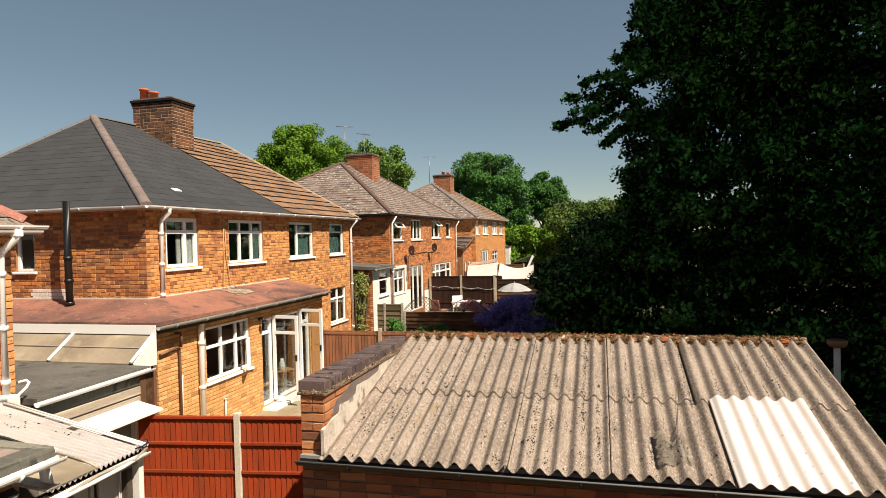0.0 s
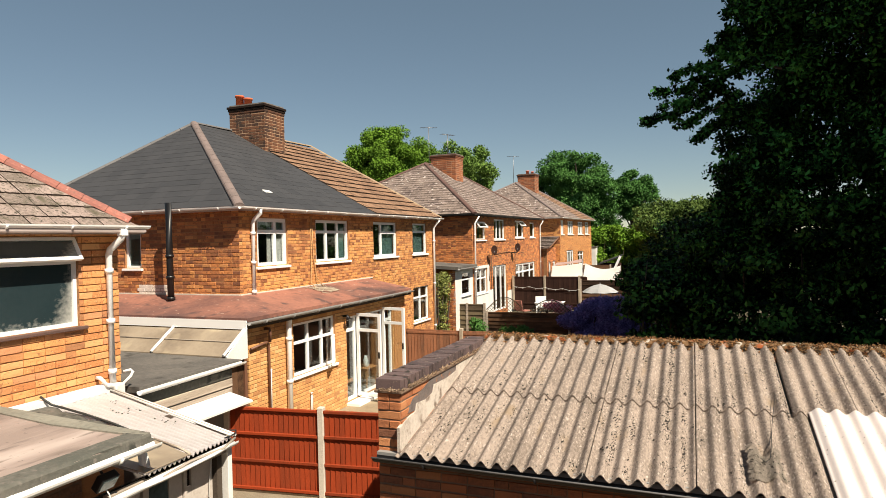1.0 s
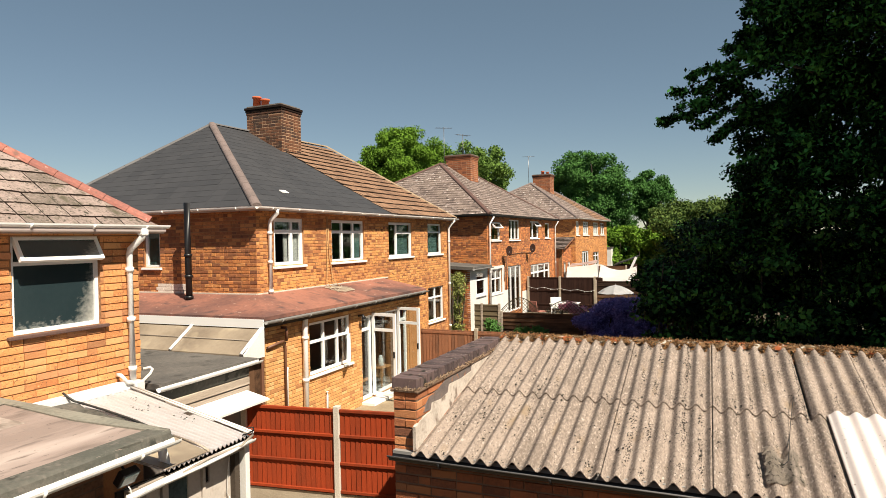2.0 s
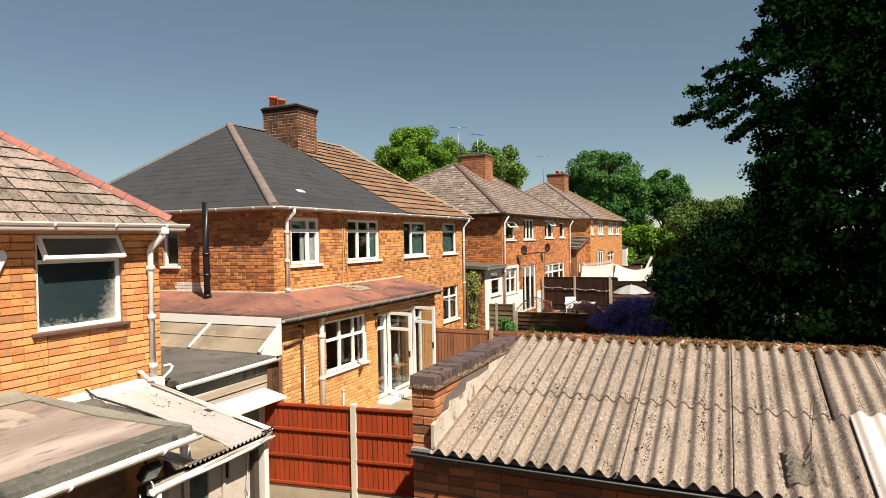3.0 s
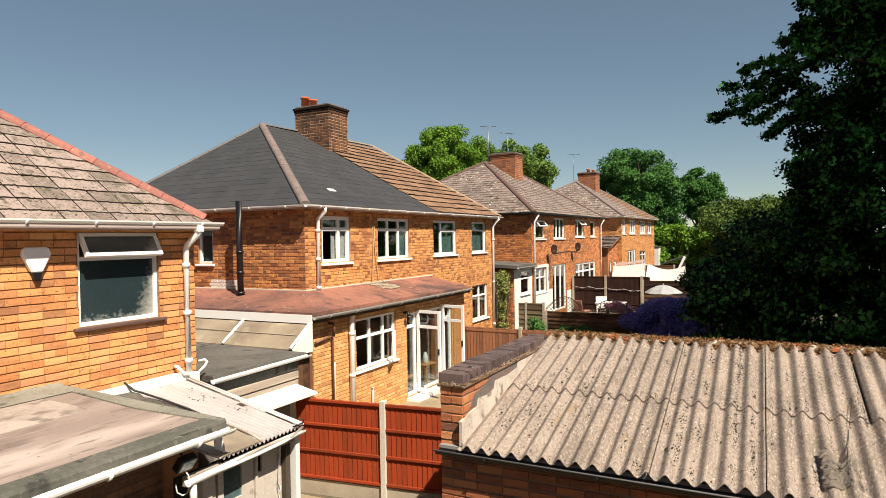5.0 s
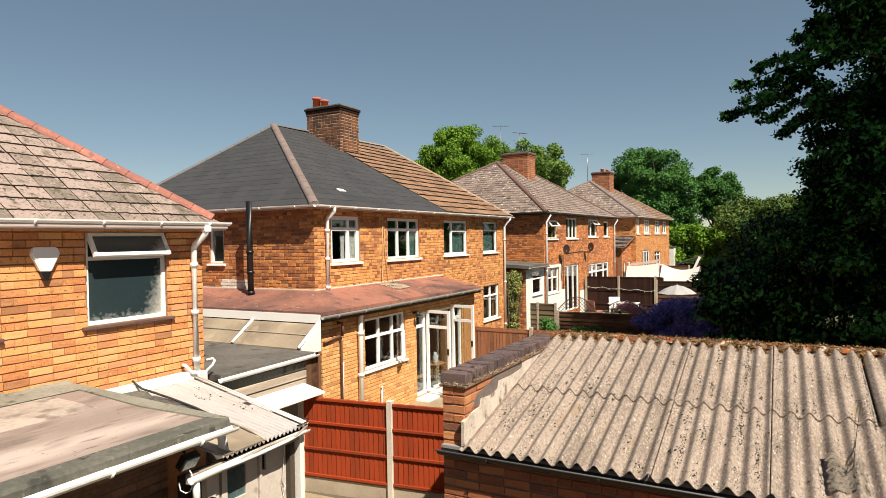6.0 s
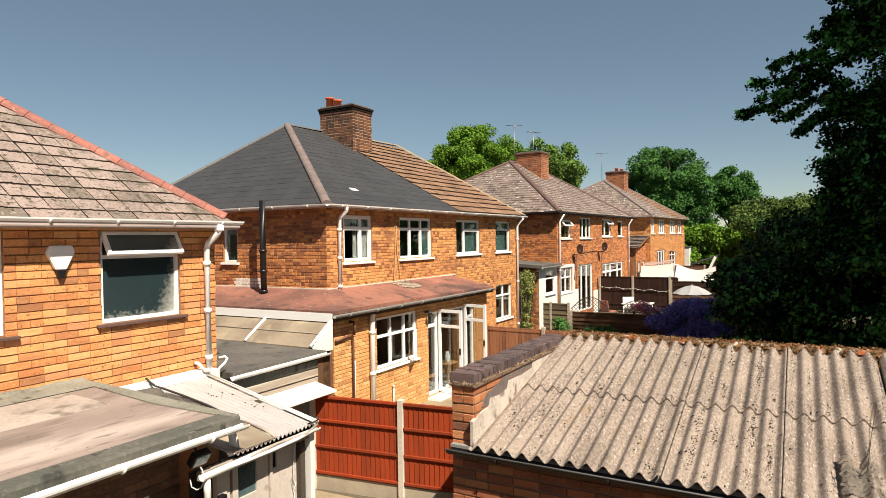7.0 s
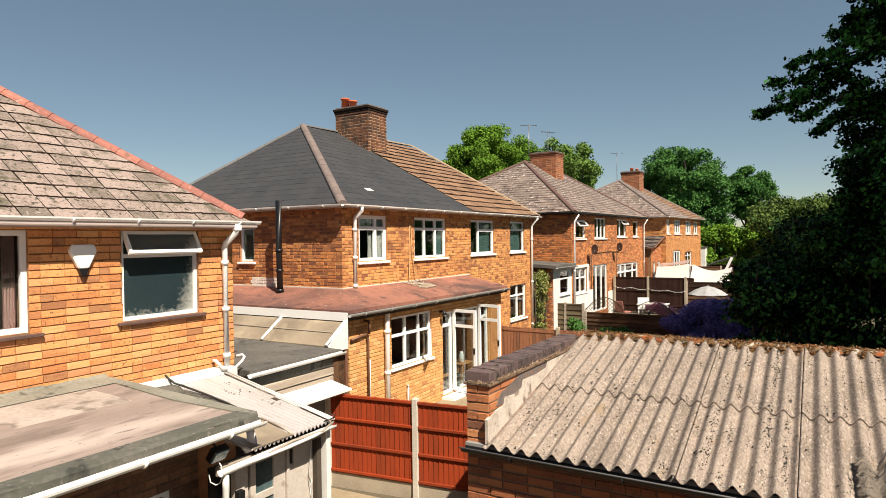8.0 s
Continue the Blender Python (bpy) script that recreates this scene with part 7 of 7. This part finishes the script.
    # and unseen low boughs, added beside the garage to block skylight
    while len(up) < 620:
        x, y, z = shade.uniform(6.2, 13.0), shade.uniform(5.0, 15.0), shade.uniform(3.2, 12.0)
        if y < 10.6 - 0.555 * (x - 2.5) or y > 1.95 * x:
            continue
        up.append(Vector((x - 7.15, y - 18.2, z)))
        ur.append(shade.uniform(0.7, 1.1))
    # the far side, seen through the gaps
    for _ in range(150):
        up.append(Vector((shade.uniform(-3.4, 7.0), shade.uniform(0.2, 2.6), shade.uniform(3.0, 14.0))))
        ur.append(shade.uniform(0.8, 1.2))
    bm = bmesh.new()
    for q in shade.sample(up, 30):
        limb_bm(bm, (0.2, 0, max(6.0, q.z * 0.62)), q, 0.14, 0.02, shade, 0.06)
    part("bough", bm, BARK, t)
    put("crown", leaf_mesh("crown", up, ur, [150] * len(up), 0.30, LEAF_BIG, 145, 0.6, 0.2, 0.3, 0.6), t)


big_tree()
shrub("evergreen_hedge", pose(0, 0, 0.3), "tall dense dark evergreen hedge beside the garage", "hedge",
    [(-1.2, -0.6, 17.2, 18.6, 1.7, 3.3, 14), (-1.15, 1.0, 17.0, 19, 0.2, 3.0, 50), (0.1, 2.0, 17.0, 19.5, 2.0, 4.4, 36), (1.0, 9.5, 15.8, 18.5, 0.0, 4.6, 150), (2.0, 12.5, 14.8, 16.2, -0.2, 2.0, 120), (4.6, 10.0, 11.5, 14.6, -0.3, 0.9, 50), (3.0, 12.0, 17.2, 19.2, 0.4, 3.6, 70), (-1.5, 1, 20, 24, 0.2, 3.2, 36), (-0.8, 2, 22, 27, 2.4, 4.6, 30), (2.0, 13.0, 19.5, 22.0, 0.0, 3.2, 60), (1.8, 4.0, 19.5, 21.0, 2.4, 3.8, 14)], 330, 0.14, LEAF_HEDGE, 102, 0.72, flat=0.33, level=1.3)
tree("background_tree", pose(-32.0, 65, 1.5), "bright green rounded tree behind the houses", 15.6, 5.0, 7.0, 0.5, 230, 0.95, 560, 0.21, LEAF_LIGHT, 103)
tree("background_tree", pose(-30.4, 76, 1.5), "pale green spreading tree behind the houses", 15.0, 8.2, 6.5, 0.5, 150, 1.05, 430, 0.29, LEAF_PALE, 104)
tree("background_tree", pose(-42, 66, 1.5), "low green tree behind the houses", 11.2, 4.6, 3, 0.4, 80, 1.1, 420, 0.36, LEAF_PALE, 107)
tree("background_tree", pose(-11.0, 64, 1.5), "dark green rounded tree beyond the gardens", 11.2, 4.5, 1.5, 0.5, 200, 0.85, 540, 0.20, LEAF_MID, 105)
tree("background_tree", pose(-5.4, 66, 1.5), "green domed tree with a bare lower trunk beyond the gardens", 9.3, 2.0, 4.3, 0.3, 64, 0.6, 560, 0.18, LEAF_MID, 106)
shrub("far_hedge", pose(0, 0, 1.2), "green hedge and scrub at the end of the gardens", "hedge",
    [(-11, -3, 56, 60, 0, 3.0, 80), (-16, -9, 62, 66, 0, 4.0, 50), (4, 20, 40, 56, 0, 5.5, 80)], 340, 0.28, LEAF_MID, 108, 0.8)
shrub("sunlit_hedge", pose(0, 0, 1.2), "sunlit bright green hedge beyond the last house", "hedge",
    [(-8.0, -3.6, 51.5, 53, 2.9, 3.5, 40), (-8.0, -3.6, 51, 53, 0.4, 2.8, 50)], 300, 0.2, LEAF_LIGHT, 119, 0.6)
shrub("scrub", pose(0, 0, 1.2), "sunlit yellow-green scrub and saplings beyond the gardens", "shrub",
    [(-3.6, 5, 46, 56, 0, 4.3, 120), (-3.4, 3.5, 48, 55, 3.2, 5.3, 60), (-4.5, 4.5, 56, 60, 3.5, 5.4, 60)], 420, 0.2, LEAF_SCRUB, 118, 0.7)
shrub("purple_shrub", pose(-3.2, 23.0, 0.5), "mass of purple-blue flowering shrub beside the fence", "shrub",
    [(-1.0, 1.6, -0.5, 0.8, 0.2, 0.9, 50), (-0.4, 1.5, -0.3, 0.8, 0.8, 1.36, 24)], 900, 0.07, FLOWER, 109, 0.34)
shrub("climber", pose(-8.45, 22.1, 0.4), "leafy climbing plant on the house corner", "climber",
    [(-0.35, 0.0, -0.35, 0.3, 0.1, 2.2, 28), (-0.3, -0.05, -0.2, 0.2, 2.0, 2.6, 8)], 170, 0.07, LEAF_CLIMB, 110, 0.2)
shrub("pink_flowers", pose(-4.55, 23.42, 0.80), "clump of pink and white flowers behind the trellis", "flowers",
    [(-0.5, 0.45, -0.1, 0.15, 0.75, 1.02, 16)], 240, 0.055, PINK, 112, 0.14)
shrub("low_shrub", pose(-6.0, 22.6, 0.5), "low green garden shrub before the fence", "shrub",
    [(-0.6, 0.5, -0.2, 0.2, 0.0, 0.45, 14), (-1.5, -1.2, -0.2, 0.2, 0.1, 0.7, 8)], 260, 0.08, LEAF_MID, 111, 0.22)


# ---- bricks, tiles and copings that can be picked apart ----
for rects, frame_of, wall in NEAR_RECTS:
    brick_pieces(rects, frame_of, BRICK, wall, 0.014, 5, stay=lambda r: -r[0])
for rects, frame_of, wall in GARAGE_RECTS:
    brick_pieces(rects, frame_of, BRICK_GARAGE, wall, 0.010, 6, stay=lambda r: -r[2])
for p in PARAPET:
    fx, fy = fl_x(-2.62), fl_my(6.02)
    brick_pieces(brick_rects(-2.87, -2.62, 2.10, 2.735, [], CO, BL, 0.014, 8), fy, BRICK_PARAPET, p, 0.010, 8)
    brick_pieces(brick_rects(6.02, 8.8, 2.10, 2.735, [], CO, BL, 0.014, 9), fx, BRICK_PARAPET, p, 0.010, 9)
    bm = bmesh.new()
    box(bm, -2.860, -2.630, 6.04, 8.83, 2.765, 2.846)
    part("coping_mortar", bm, MORTAR_DARK, p)
    rng = random.Random(4)
    for k in range(31):
        y = 6.0 + 0.0925 * k
        m = Matrix.Translation((-2.745, y + 0.045, 2.765)) @ pose(0, 0, rng.uniform(-0.004, 0.006), rng.uniform(-3.5, 3.5), rng.uniform(-1.5, 1.5), rng.uniform(-2, 2))
        COPING = bpy.data.meshes.get("coping_brick")
        if COPING is None:
            bm = bmesh.new()
            box(bm, -0.145, 0.145, -0.0395, 0.0395, 0, 0.115, bevel=0.007)
            COPING = bpy.data.meshes.new("coping_brick")
            bm.to_mesh(COPING)
            bm.free()
            COPING.materials.append(BRICK_BLUE)
        put("coping_brick", COPING, p, m=m)


def near_tiles():
    roof, A, B, E, F_ = NEAR_ROOF[0]
    A, B, E, F_ = (Vector(v) for v in (A, B, E, F_))
    up = (E - A)
    gauge, wide = 0.245, 0.33
    rows = int(up.length / gauge)
    nrm = (B - A).cross(up).normalized()
    if nrm.z < 0:
        nrm = -nrm
    u, along = up.normalized(), (B - A).normalized()
    lean = (B - F_).dot(along) / up.length

    def tile_mesh(left, right, cut):
        """A flat tile with a chipped lower edge; a cut one follows the hip."""
        bm = bmesh.new()
        top, nx = gauge + 0.06, 9
        def rim(f, y):
            return left + 0.007 + (right - 0.014 - left - (lean * (y + 0.02) if cut else 0)) * f
        rg = random.Random(int(left * 1000) + 7 * int(right * 100))
        low = [(rim(k / nx, -0.02), -0.02 + rg.uniform(-0.008, 0.006) + (0.013 if rg.random() < 0.1 else 0)) for k in range(nx + 1)]
        outline = low + [(rim(1, top), top), (rim(0, top), top)]
        prism(bm, outline, "z", 0, 0.033)
        m = bpy.data.meshes.new("roof_tile")
        bm.normal_update()
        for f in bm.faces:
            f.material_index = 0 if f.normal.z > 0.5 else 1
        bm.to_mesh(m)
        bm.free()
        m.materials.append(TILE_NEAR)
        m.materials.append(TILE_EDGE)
        return m

    kinds = [tile_mesh(-wide / 2, wide / 2 + 0.0001 * k, False) for k in range(3)]
    cuts = [tile_mesh(-wide, 0, True), tile_mesh(-wide * 1.5, 0, True)]
    base = Matrix((along, u, nrm)).transposed().to_4x4()
    rng = random.Random(12)
    for r in range(rows):
        left = A + u * (r * gauge - 0.03)
        right = (B - A).length - (r * gauge) * ((B - F_).dot(along) / up.length)
        x = right - (wide * 1.5 if r % 2 else wide) - wide / 2
        def lay(me, x):
            m = Matrix.Translation(left + along * x + u * rng.uniform(-0.008, 0.008) - nrm * 0.032) @ base @ pose(0, 0, 0, -4.5 + rng.uniform(-0.9, 0.9), rng.uniform(-0.8, 0.8), rng.uniform(-0.9, 0.9))
            put("roof_tile", me, roof, m=m)
        lay(cuts[r % 2], right - 0.03)
        while x > right - 5.5 and r < 14 and x > 6:
            lay(rng.choice(kinds), x + rng.uniform(-0.006, 0.006))
            x -= wide


near_tiles()
